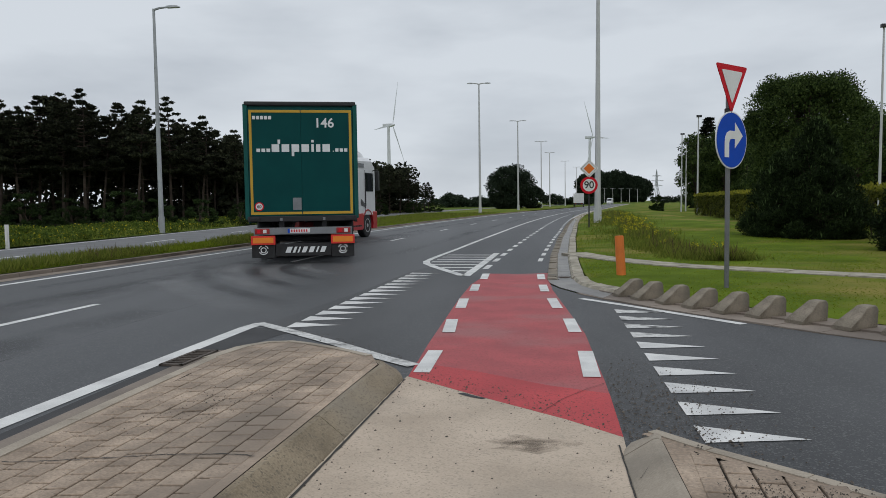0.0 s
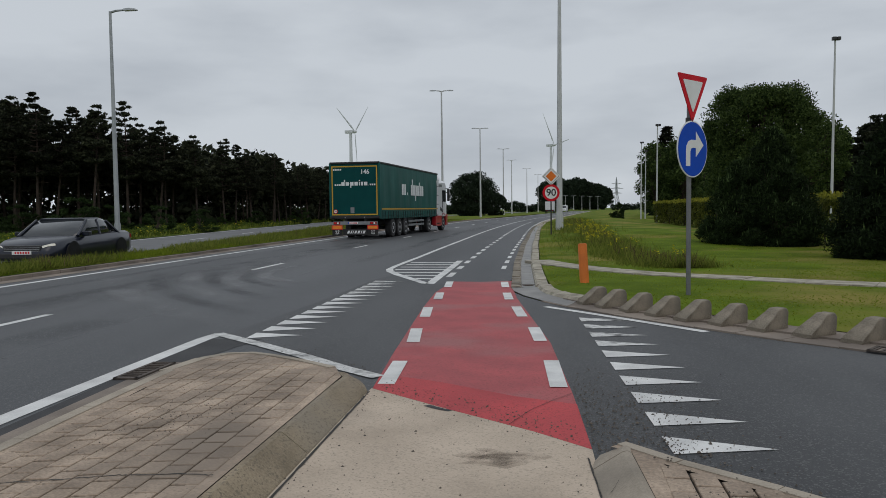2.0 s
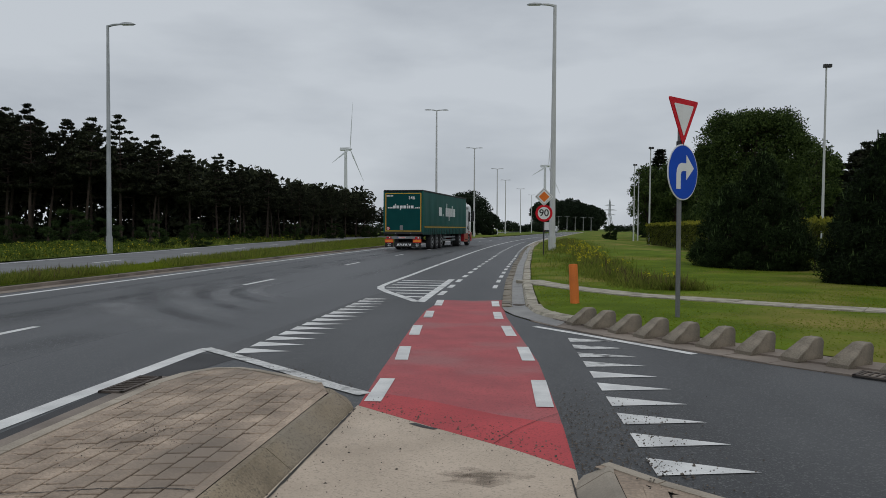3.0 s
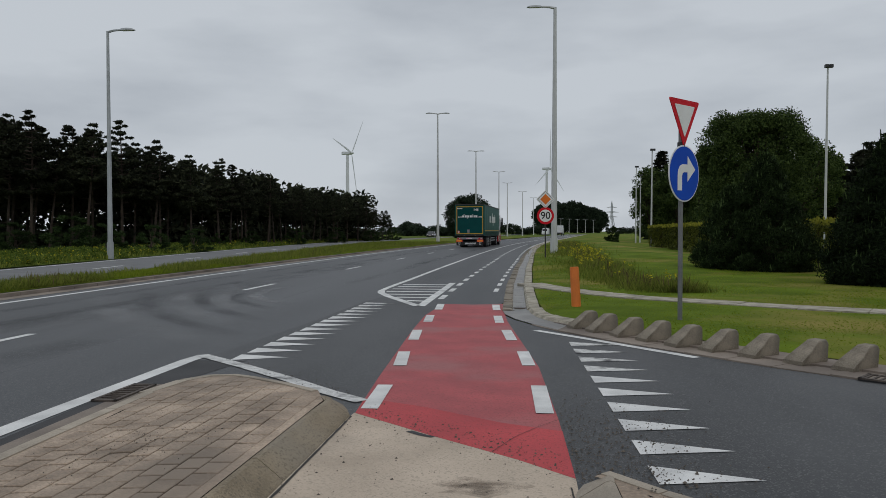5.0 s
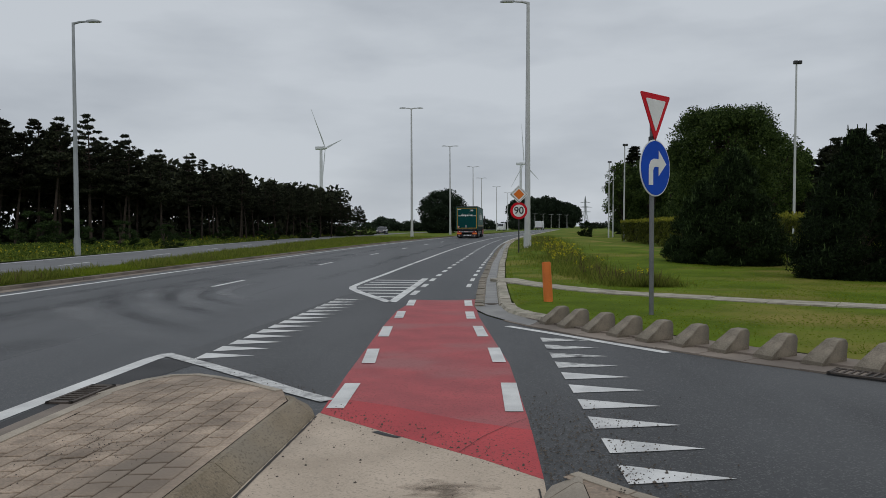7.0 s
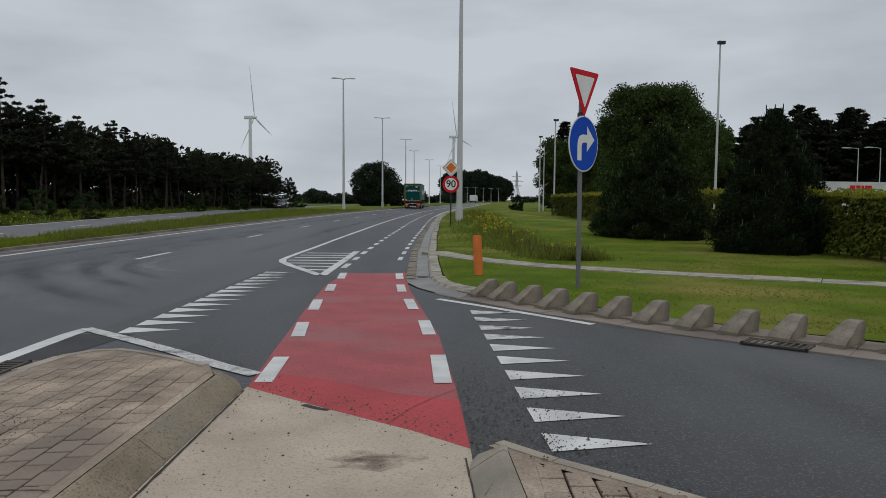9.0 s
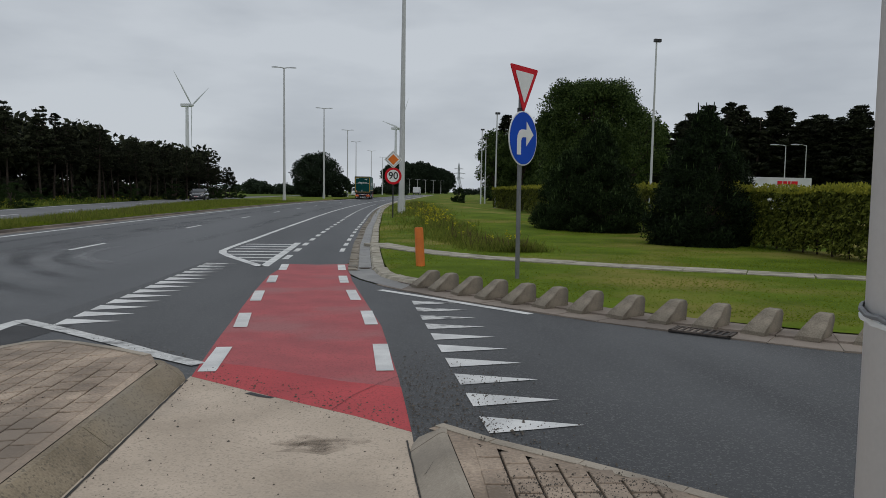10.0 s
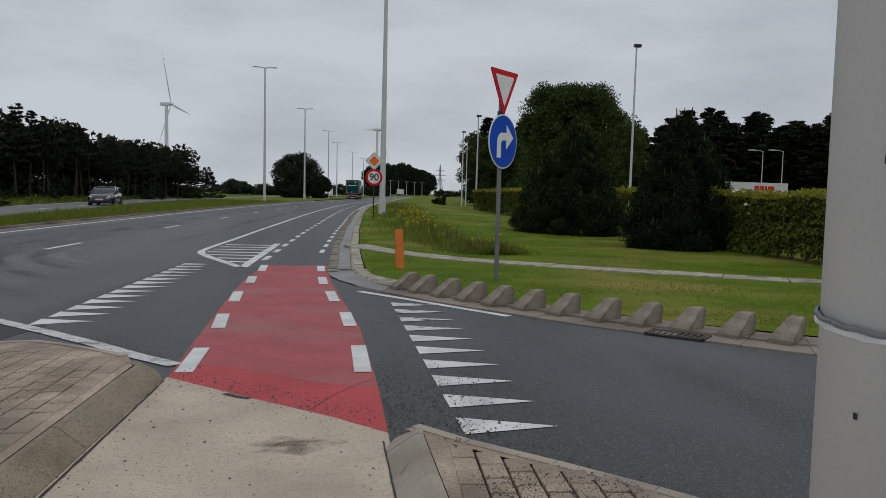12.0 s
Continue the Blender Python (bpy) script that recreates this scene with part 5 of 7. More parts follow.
def build_trailer():
    """Curtain-sided semi-trailer; origin under the middle of its rear face."""
    s = thing("semi_trailer", "green curtain-sided semi-trailer with a golden border on its rear doors", "trailer", pose(-5.6, 17, 0))
    W, L, B, T = 1.275, 13.6, 1.13, 3.84
    bm = bmesh.new()
    box(bm, -W + 0.02, W - 0.02, 0.06, L, B, T - 0.08, 0.02)
    part("load_box", bm, TARP, s, "green tarpaulin body")
    for sgn in (-1, 1):
        # hanging curtain with a soft swell, its folds and straps
        bm = bmesh.new()
        ny, nz = 60, 10
        grid = []
        for i in range(ny + 1):
            row = []
            for k in range(nz + 1):
                y, z = 0.16 + (L - 0.3) * i / ny, B + 0.02 + (T - B - 0.16) * k / nz
                swell = 0.018 * math.sin(math.pi * k / nz) * (1 + 0.7 * math.sin(i * 0.9)) + 0.006 * math.sin(i * 2.3 + k * 0.4)
                row.append(bm.verts.new((sgn * (W + 0.004 + swell), y, z)))
            grid.append(row)
        for i in range(ny):
            for k in range(nz):
                q = (grid[i][k], grid[i + 1][k], grid[i + 1][k + 1], grid[i][k + 1])
                bm.faces.new(q if sgn > 0 else q[::-1])
        c = part("curtain", bm, TARP, s, "wavy green side curtain", smooth=True)
        bm = bmesh.new()
        box(bm, sgn * W + (0.028 if sgn > 0 else -0.04), sgn * W + (0.04 if sgn > 0 else -0.028), 0.35, L - 0.2, 1.45, 1.52)
        part("gold_stripe", bm, GOLD, c)
        for i in range(26):
            bm = bmesh.new()
            y = 0.5 + 0.5 * i
            box(bm, min(sgn * (W + 0.012), sgn * (W + 0.03)), max(sgn * (W + 0.012), sgn * (W + 0.03)), y, y + 0.045, B - 0.16, B + 0.25)
            part("strap", bm, CHASSIS, s)
        # company lettering on the curtain as plain bars, one for each letter
        bars = [(4.2, 0.20, 0), (4.50, 0.20, 0), (4.80, 0.20, 0), (5.35, 0.13, -0.45)] + [((6.2, 6.7, 7.2, 7.7, 8.2, 8.44, 8.82)[k], (0.40, 0.40, 0.40, 0.40, 0.14, 0.28, 0.40)[k], 0) for k in range(7)] + [(6.46, 0.14, 0.32), (7.2, 0.14, -0.3), (8.2, 0.14, 0.2)]
        for y0, w, ext in bars:
            bm = bmesh.new()
            x0, x1 = sorted((sgn * (W + 0.03), sgn * (W + 0.055)))
            box(bm, x0, x1, y0, y0 + w, 2.25 + min(0, ext if ext > -0.4 else 0), 2.85 + (ext if ext > 0 or ext < -0.4 else 0), 0.01)
            part("lettering_bar", bm, PAPER_WHITE, c, "white bar of company lettering")
    bm = bmesh.new()
    box(bm, -W - 0.02, W + 0.02, -0.02, L + 0.02, T - 0.10, T, 0.03)
    part("roof", bm, CHASSIS, s, "dark roof edge")
    for sgn in (-1, 1):
        bm = bmesh.new()
        box(bm, sgn * W - 0.05, sgn * W + 0.05, -0.01, 0.14, B - 0.05, T - 0.06, 0.012)
        part("corner_post", bm, TARP, s)
    # rear doors
    for x0, x1 in ((-W + 0.06, -0.0015), (0.0015, W - 0.06)):
        bm = bmesh.new()
        box(bm, x0, x1, -0.015, 0.06, B + 0.03, T - 0.16, 0.002)
        d = part("rear_door", bm, DOOR_GREEN, s, "dark green rear door")
    g = []
    for x0, x1, z0, z1 in ((-1.19, -1.13, B + 0.06, T - 0.20), (1.13, 1.19, B + 0.06, T - 0.20), (-1.13, -0.01, T - 0.26, T - 0.20), (0.01, 1.13, T - 0.26, T - 0.20), (-1.13, -0.01, B + 0.06, B + 0.12), (0.01, 1.13, B + 0.06, B + 0.12)):
        bm = bmesh.new()
        box(bm, x0, x1, -0.022, -0.014, z0, z1)
        part("gold_border", bm, GOLD, s, "golden border strip")
    # maker's mark and web address as bars, the fleet number as it stands
    rear = [(-1.11 + 0.092 * k, -1.04 + 0.092 * k, 3.42, 3.50) for k in range(5)] + [(-1.03 + 0.115 * k, -0.945 + 0.115 * k, 2.66, 2.74) for k in range(3)] + [(-0.68, -0.655, 2.66, 2.685)]
    rear += [(a, a + w, 2.66, 2.84) for a, w in ((-0.68, 0.175), (-0.45, 0.175), (-0.22, 0.175), (0.01, 0.175), (0.24, 0.06), (0.35, 0.10), (0.50, 0.175))] + [(-0.54, -0.48, 2.85, 2.95), (-0.22, -0.16, 2.56, 2.655), (0.24, 0.30, 2.88, 2.94)]
    rear += [(0.74, 0.765, 2.66, 2.685)] + [(0.80 + 0.105 * k, 0.875 + 0.105 * k, 2.66, 2.74) for k in range(3)]
    for x0, x1, z0, z1 in rear:
        bm = bmesh.new()
        box(bm, x0, x1, -0.024, -0.014, z0, z1, 0.003)
        part("lettering_bar", bm, PAPER_WHITE, s, "white bar of lettering")
    letter("fleet_number", "146", 0.31, PAPER_WHITE, s, pose(0.55, -0.019, 3.33, 90, 0, 0), "white fleet number", bold=0.018)
    bm = plate(disc(0.105, 28, -1.0, B + 0.25), 0.006, pose(0, -0.023, 0))
    d = part("limit_sticker", bm, SIGN_RED, s, "round red-rimmed 60 sticker")
    part("white_field", plate(disc(0.078, 28, -1.0, B + 0.25), 0.003, pose(0, -0.0265, 0)), SIGN_WHITE, d)
    letter("number", "60", 0.105, SIGN_BLACK, d, pose(-1.0, -0.031, B + 0.25, 90, 0, 0))
    bm = bmesh.new()
    box(bm, -0.22, -0.02, -0.026, -0.014, B + 0.16, B + 0.45, 0.006)
    part("document_plate", bm, BUMPER_GREY, s, "light grey plate")
    # rear underside
    bm = bmesh.new()
    box(bm, -W, W, -0.03, 0.16, B - 0.11, B + 0.02, 0.015)
    part("rear_sill", bm, CHASSIS, s)
    for sgn in (-1, 1):
        bm = bmesh.new()
        box(bm, sgn * 1.10 - 0.11, sgn * 1.10 + 0.11, -0.07, 0.0, B - 0.10, B - 0.02, 0.02)
        part("rubber_buffer", bm, RUBBER, s)
        bm = bmesh.new()
        box(bm, sgn * 0.5 - 0.03, sgn * 0.5 + 0.03, -0.04, -0.02, B - 0.09, B - 0.02, 0.006)
        part("latch", bm, BUMPER_GREY, s)
    bm = bmesh.new()
    secs = [[(x, -0.02, 0.72 if abs(x) < 1.0 else 0.70), (x, 0.10, 0.70), (x, 0.10, 0.88), (x, -0.02, 0.88)] for x in (-1.15, -0.5, 0.5, 1.15)]
    loft(bm, secs)
    part("light_bar", bm, BUMPER_GREY, s, "grey rear light bar")
    bm = bmesh.new()
    box(bm, -0.36, 0.16, -0.032, -0.02, 0.75, 0.85, 0.004)
    pl = part("number_plate", bm, SIGN_WHITE, s, "white number plate with blurred marks")
    for i in range(7):
        bm = bmesh.new()
        box(bm, -0.28 + 0.058 * i, -0.25 + 0.058 * i, -0.036, -0.032, 0.77, 0.83)
        part("plate_bar", bm, SIGN_RED, pl)
    bm = bmesh.new()
    box(bm, -0.36, -0.31, -0.036, -0.032, 0.75, 0.85)
    part("plate_band", bm, SIGN_BLUE, pl)
    for sgn in (-1, 1):
        bm = bmesh.new()
        box(bm, sgn * 0.95 - 0.17, sgn * 0.95 + 0.17, -0.045, 0.0, 0.73, 0.86, 0.015)
        l = part("tail_light", bm, LAMP_RED, s, "red tail light cluster")
        for k in (-0.09, 0.05):
            bm = bmesh.new()
            box(bm, sgn * 0.95 + k - 0.03, sgn * 0.95 + k + 0.05, -0.05, -0.044, 0.755, 0.835)
            part("lens", bm, SIGN_WHITE if k > 0 else SIGN_RED, l)
        bm = bmesh.new()
        box(bm, sgn * 0.93 - 0.28, sgn * 0.93 + 0.28, -0.06, -0.04, 0.48, 0.69, 0.004)
        b = part("marker_board", bm, REFLECT_RED, s, "orange reflective marker board with a red border")
        bm = bmesh.new()
        box(bm, sgn * 0.93 - 0.235, sgn * 0.93 + 0.235, -0.066, -0.059, 0.52, 0.65)
        part("orange_field", bm, REFLECT_ORANGE, b)
        # mud flap with a white emblem ring
        bm = bmesh.new()
        box(bm, sgn * 0.93 - 0.27, sgn * 0.93 + 0.27, -0.02, 0.0, 0.17, 0.50, 0.004)
        f = part("mud_flap", bm, RUBBER, s)
        for r0, a0, a1 in ((0.10, 200, 340), (0.06, 0, 360), (0.11, 20, 70), (0.11, 110, 160)):
            bm = bmesh.new()
            pts = [(sgn * 0.93 + r0 * math.cos(radians(a)), -0.026, 0.35 + r0 * math.sin(radians(a))) for a in np.linspace(a0, a1, 14)]
            tube(bm, pts, [0.012] * len(pts), 5)
            part("emblem_ring", bm, PAPER_WHITE, f)
    bm = bmesh.new()
    box(bm, -0.64, 0.64, -0.015, 0.01, 0.20, 0.50, 0.004)
    f = part("spray_apron", bm, RUBBER, s, "black rear apron with slanted white lettering bars")
    for i, (x0, x1) in enumerate(((-0.40, -0.28), (-0.23, -0.17), (-0.12, -0.08), (-0.02, 0.08), (0.14, 0.25), (0.31, 0.35), (0.41, 0.52))):
        bm = bmesh.new()
        vs = box(bm, x0, x1, -0.022, -0.014, 0.28, 0.42)
        for v in bm.verts:
            v.co.x += 0.4 * (v.co.z - 0.35)
        part("lettering_bar", bm, PAPER_WHITE, f)
    # chassis and side gear
    for sgn in (-1, 1):
        bm = bmesh.new()
        box(bm, sgn * 0.5 - 0.06, sgn * 0.5 + 0.06, 0.1, L - 0.2, 0.85, B, 0.01)
        part("chassis_beam", bm, CHASSIS, s)
        bm = bmesh.new()
        box(bm, sgn * 1.24 - 0.02, sgn * 1.24 + 0.02, 0.1, L - 0.05, B - 0.14, B, 0.006)
        part("side_rail", bm, TARP, s)
        for z in (0.5, 0.72):
            bm = bmesh.new()
            box(bm, sgn * 1.2 - 0.015, sgn * 1.2 + 0.015, 6.0, 9.8, z, z + 0.12, 0.01)
            part("guard_rail", bm, BUMPER_GREY, s)
        bm = bmesh.new()
        box(bm, sgn * 0.85 - 0.25, sgn * 0.85 + 0.25, 6.2, 7.3, 0.55, 0.98, 0.03)
        part("pallet_box", bm, CHASSIS, s)
        bm = bmesh.new()
        box(bm, sgn * 0.75 - 0.07, sgn * 0.75 + 0.07, 10.6, 10.8, 0.12, B, 0.01)
        part("landing_leg", bm, CHASSIS, s)
        for y in (2.6, 3.9, 5.2):
            wheel(s, sgn * 1.08, y, 0.5, 0.34, sgn)
            bm = bmesh.new()
            pts = [(sgn * 1.08, y + 0.56 * math.cos(radians(a)), 0.5 + 0.56 * math.sin(radians(a))) for a in range(20, 161, 14)]
            ring = [[(p[0] - 0.18, p[1], p[2]), (p[0] + 0.18, p[1], p[2]), (p[0] + 0.18, p[1], p[2] + 0.015), (p[0] - 0.18, p[1], p[2] + 0.015)] for p in pts]
            loft(bm, ring)
            part("mudguard", bm, CHASSIS, s)
    for y in (2.6, 3.9, 5.2):
        bm = bmesh.new()
        cyl(bm, 0.08, 0.08, -1.0, 1.0, 10, pose(0, y, 0.5, 0, 90, 0))
        part("axle", bm, CHASSIS, s)
    return s


def build_tractor():
    """Road tractor; origin on the ground under the fifth wheel."""
    s = thing("tractor_unit", "white and red road tractor with a sleeper cab and air deflectors", "truck", pose(-5, 28, 0))
    bm = bmesh.new()
    secs = []
    for y, hw, z0, z1 in ((1.55, 1.2, 1.0, 3.25), (1.75, 1.23, 0.98, 3.35), (3.3, 1.23, 0.95, 3.40), (3.75, 1.20, 0.95, 3.15), (3.9, 1.16, 0.95, 2.7)):
        secs.append([(-hw, y, z0), (hw, y, z0), (hw, y, z1 - 0.15), (hw - 0.15, y, z1), (-hw + 0.15, y, z1), (-hw, y, z1 - 0.15)])
    loft(bm, secs)
    part("cab", bm, CAB_WHITE, s, "white sleeper cab")
    bm = bmesh.new()
    loft(bm, [[(-hw, y, 3.3), (hw, y, 3.3), (hw - 0.1, y, z), (-hw + 0.1, y, z)] for y, hw, z in ((1.6, 1.1, 3.72), (2.2, 1.12, 3.70), (3.0, 1.05, 3.52), (3.5, 0.95, 3.36))])
    part("roof_deflector", bm, CAB_WHITE, s)
    for sgn in (-1, 1):
        bm = bmesh.new()
        loft(bm, [[(sgn * 1.2, y, 1.1), (sgn * 1.24, y, 1.1), (sgn * 1.24, y, z), (sgn * 1.2, y, z)] for y, z in ((1.0, 3.30), (1.3, 3.42), (1.6, 3.45))])
        d = part("side_deflector", bm, CAB_WHITE, s, "white side air deflector")
        for k in range(3):
            bm = bmesh.new()
            box(bm, sgn * 1.245 - 0.006, sgn * 1.245 + 0.006, 1.05, 1.55, 1.75 + 0.6 * k, 1.77 + 0.6 * k)
            part("seam", bm, CHASSIS, d)
        bm = bmesh.new()
        box(bm, sgn * 1.235 - 0.01, sgn * 1.235 + 0.01, 2.55, 3.45, 1.95, 2.75, 0.02)
        part("side_window", bm, GLASS_DARK, s, "dark cab side window")
        bm = bmesh.new()
        box(bm, sgn * 1.24 - 0.006, sgn * 1.24 + 0.006, 2.5, 2.515, 1.0, 2.85)
        part("door_seam", bm, CHASSIS, s)
        bm = bmesh.new()
        box(bm, sgn * 1.38 - 0.05, sgn * 1.38 + 0.12, 3.45, 3.6, 2.0, 2.85, 0.04)
        m = part("mirror", bm, DARK_METAL, s, "large wing mirror")
        bm = bmesh.new()
        tube(bm, [(sgn * 1.2, 3.5, 2.85), (sgn * 1.42, 3.52, 2.9), (sgn * 1.42, 3.52, 2.75)], [0.025] * 3, 6)
        part("mirror_arm", bm, DARK_METAL, m)
        bm = bmesh.new()
        loft(bm, [[(sgn * 1.0, y, z0), (sgn * 1.25, y, z0), (sgn * 1.25, y, z1), (sgn * 1.0, y, z1)] for y, z0, z1 in ((0.75, 0.40, 0.92), (0.9, 0.34, 1.0), (2.1, 0.34, 1.02), (2.25, 0.4, 1.02))])
        part("side_skirt", bm, CAB_RED, s, "red side skirt")
        bm = bmesh.new()
        pts = [(sgn * 1.1, 2.8 + 0.62 * math.cos(radians(a)), 0.52 + 0.62 * math.sin(radians(a))) for a in range(0, 181, 15)]
        loft(bm, [[(p[0] - 0.16, p[1], p[2]), (p[0] + 0.15, p[1], p[2]), (p[0] + 0.15, p[1], p[2] + 0.05), (p[0] - 0.16, p[1], p[2] + 0.05)] for p in pts])
        part("front_mudguard", bm, CAB_RED, s)
        bm = bmesh.new()
        box(bm, sgn * 1.1 - 0.13, sgn * 1.1 + 0.13, 3.42, 3.95, 0.35, 1.1, 0.03)
        part("bumper_corner", bm, CAB_RED, s)
        for k in range(3):
            bm = bmesh.new()
            box(bm, sgn * 1.262 - 0.01, sgn * 1.262 + 0.01, 1.0 + 0.35 * k, 1.28 + 0.35 * k, 0.48, 0.54, 0.004)
            part("step", bm, CHASSIS, s)
        bm = bmesh.new()
        tube(bm, [(sgn * 1.27, 2.42, 1.25), (sgn * 1.30, 2.42, 1.35), (sgn * 1.30, 2.42, 2.35), (sgn * 1.27, 2.42, 2.45)], [0.018] * 4, 6)
        part("grab_rail", bm, DARK_METAL, s)
        bm = bmesh.new()
        box(bm, sgn * 1.245 - 0.008, sgn * 1.245 + 0.008, 1.62, 2.40, 2.95, 3.12, 0.004)
        part("roof_locker", bm, BUMPER_GREY, s)
        bm = bmesh.new()
        box(bm, sgn * 1.15 - 0.10, sgn * 1.15 + 0.10, 0.86, 1.0, 1.15, 3.30, 0.02)
        part("gap_fairing", bm, CHASSIS, s, "dark gap fairing behind the cab")
        wheel(s, sgn * 1.05, 2.8, 0.5, 0.32, sgn)
        wheel(s, sgn * 0.95, -0.85, 0.5, 0.58, sgn)
        bm = bmesh.new()
        pts = [(sgn * 0.95, -0.85 + 0.58 * math.cos(radians(a)), 0.5 + 0.58 * math.sin(radians(a))) for a in range(10, 171, 16)]
        loft(bm, [[(p[0] - 0.3, p[1], p[2]), (p[0] + 0.3, p[1], p[2]), (p[0] + 0.3, p[1], p[2] + 0.02), (p[0] - 0.3, p[1], p[2] + 0.02)] for p in pts])
        part("rear_mudguard", bm, CHASSIS, s)
        bm = bmesh.new()
        box(bm, sgn * 0.45 - 0.05, sgn * 0.45 + 0.05, -1.6, 3.6, 0.75, 0.98, 0.01)
        part("chassis_beam", bm, CHASSIS, s)
        for k in range(4):
            bm = bmesh.new()
            box(bm, sgn * 1.243 - 0.005, sgn * 1.243 + 0.005, 2.0 + 0.12 * k, 2.06 + 0.12 * k, 1.35 - 0.02 * k, 1.62 - 0.05 * k)
            part("emblem_bar", bm, DARK_METAL, s)
    bm = bmesh.new()
    box(bm, -1.1, 1.1, 3.78, 3.95, 0.35, 0.95, 0.04)
    part("bumper", bm, CAB_RED, s)
    bm = bmesh.new()
    box(bm, -1.08, 1.08, 3.80, 3.86, 1.9, 2.75, 0.02)
    part("windscreen", bm, GLASS_DARK, s)
    bm = bmesh.new()
    box(bm, -0.9, 0.9, 1.35, 1.55, 0.95, 3.2, 0.02)
    part("cab_rear_wall", bm, CAB_WHITE, s)
    bm = bmesh.new()
    cyl(bm, 0.5, 0.48, 0.98, 1.08, 24)
    part("fifth_wheel", bm, CHASSIS, s)
    return s


def build_car(label, paint, length, width, height, estate, plate_marks=True):
    """A passenger car; origin on the ground under its middle."""
    s = thing("car", label, "car", pose(0, -80, 0))
    hl, hw = length / 2, width / 2
    belt = height * 0.62
    bm = bmesh.new()
    secs = []
    for t, w, z0, z1 in ((-1.0, 0.80, 0.32, 0.60), (-0.97, 0.90, 0.26, 0.66), (-0.86, 0.97, 0.20, 0.68), (-0.5, 1.0, 0.18, 0.68), (0.0, 1.0, 0.18, 0.66), (0.36, 0.99, 0.18, 0.645), (0.62, 0.97, 0.18, 0.61), (0.80, 0.94, 0.18, 0.565), (0.91, 0.88, 0.19, 0.50), (0.97, 0.80, 0.21, 0.43), (1.0, 0.70, 0.25, 0.35)):
        y, x, a, b = t * hl, w * hw, z0 * 1.0 * height * 0.7, z1 * height
        if estate and t < -0.8:
            b = 0.66 * height
        secs.append([(-0.92 * x, y, a), (0.92 * x, y, a), (x, y, a + 0.08), (x, y, a + 0.55 * (b - a)), (0.97 * x, y, b - 0.06), (0.86 * x, y, b), (-0.86 * x, y, b), (-0.97 * x, y, b - 0.06), (-x, y, a + 0.55 * (b - a)), (-x, y, a + 0.08)])
    loft(bm, secs)
    part("body", bm, paint, s, smooth=True)
    rear = -0.93 if estate else -0.62
    bm = bmesh.new()
    rows = ((rear, 0.84, 0.02), (rear + (0.08 if estate else 0.25), 0.80, 0.88 if estate else 0.86), (-0.30, 0.80, 0.955), (-0.15, 0.80, 0.985), (0.02, 0.79, 0.99), (0.14, 0.79, 0.935), (0.28, 0.82, 0.56), (0.46, 0.86, 0.03))
    secs = []
    for t, w, k in rows:
        y, zt = t * hl, belt + (height - belt) * k
        ww = w * hw
        secs.append([(-0.95 * hw, y, belt - 0.03), (0.95 * hw, y, belt - 0.03), (ww, y, max(belt - 0.02, zt - 0.04)), (ww * 0.88, y, max(belt - 0.01, zt)), (-ww * 0.88, y, max(belt - 0.01, zt)), (-ww, y, max(belt - 0.02, zt - 0.04))])
    loft(bm, secs)
    part("greenhouse", bm, GLASS_DARK, s, "dark windows", smooth=True)
    bm = bmesh.new()
    secs = []
    for t, w, k in ((rear + (0.08 if estate else 0.26), 0.72, 0.90), (-0.2, 0.74, 1.0), (0.02, 0.73, 1.005), (0.145, 0.72, 0.965)):
        zt = belt + (height - belt) * k
        secs.append([(-w * hw, t * hl, zt - 0.02), (w * hw, t * hl, zt - 0.02), (w * hw * 0.95, t * hl, zt + 0.015), (-w * hw * 0.95, t * hl, zt + 0.015)])
    loft(bm, secs)
    part("roof", bm, paint, s)
    for sgn in (-1, 1):
        for (t0, k0), (t1, k1) in (((0.46, 0.02), (0.15, 0.95)), ((-0.08, 0.0), (-0.10, 0.97)), ((rear + 0.02, 0.02), (rear + (0.09 if estate else 0.27), 0.88))):
            bm = bmesh.new()
            tube(bm, [(sgn * 0.92 * hw, t0 * hl, belt + (height - belt) * k0), (sgn * 0.79 * hw, t1 * hl, belt + (height - belt) * k1 - 0.02)], [0.045, 0.035], 6)
            part("pillar", bm, paint, s)
        bm = bmesh.new()
        box(bm, sgn * hw * 0.98 - 0.02, sgn * hw * 0.98 + 0.16 * sgn if sgn > 0 else -hw * 0.98 + 0.02, 0.30 * hl, 0.38 * hl, belt, belt + 0.13, 0.02) if sgn > 0 else box(bm, -hw * 0.98 - 0.16, -hw * 0.98 + 0.02, 0.30 * hl, 0.38 * hl, belt, belt + 0.13, 0.02)
        part("mirror", bm, paint, s)
        bm = bmesh.new()
        secs = [[(sgn * a * hw, y * hl, z0), (sgn * a * hw, (y + 0.02) * hl, z1), (sgn * b * hw, (y + 0.045) * hl, z1), (sgn * b * hw, (y + 0.03) * hl, z0)] for a, b, y, z0, z1 in ((0.86, 0.80, 0.90, 0.455 * height, 0.50 * height), (0.62, 0.58, 0.955, 0.415 * height, 0.455 * height))]
        loft(bm, secs)
        part("headlight", bm, HEADLIGHT, s, "lit headlight")
        bm = bmesh.new()
        box(bm, sgn * 0.75 * hw - 0.14, sgn * 0.75 * hw + 0.14, -hl - 0.005, -hl + 0.09, 0.5 * height, 0.6 * height, 0.02)
        part("tail_light", bm, LAMP_RED, s)
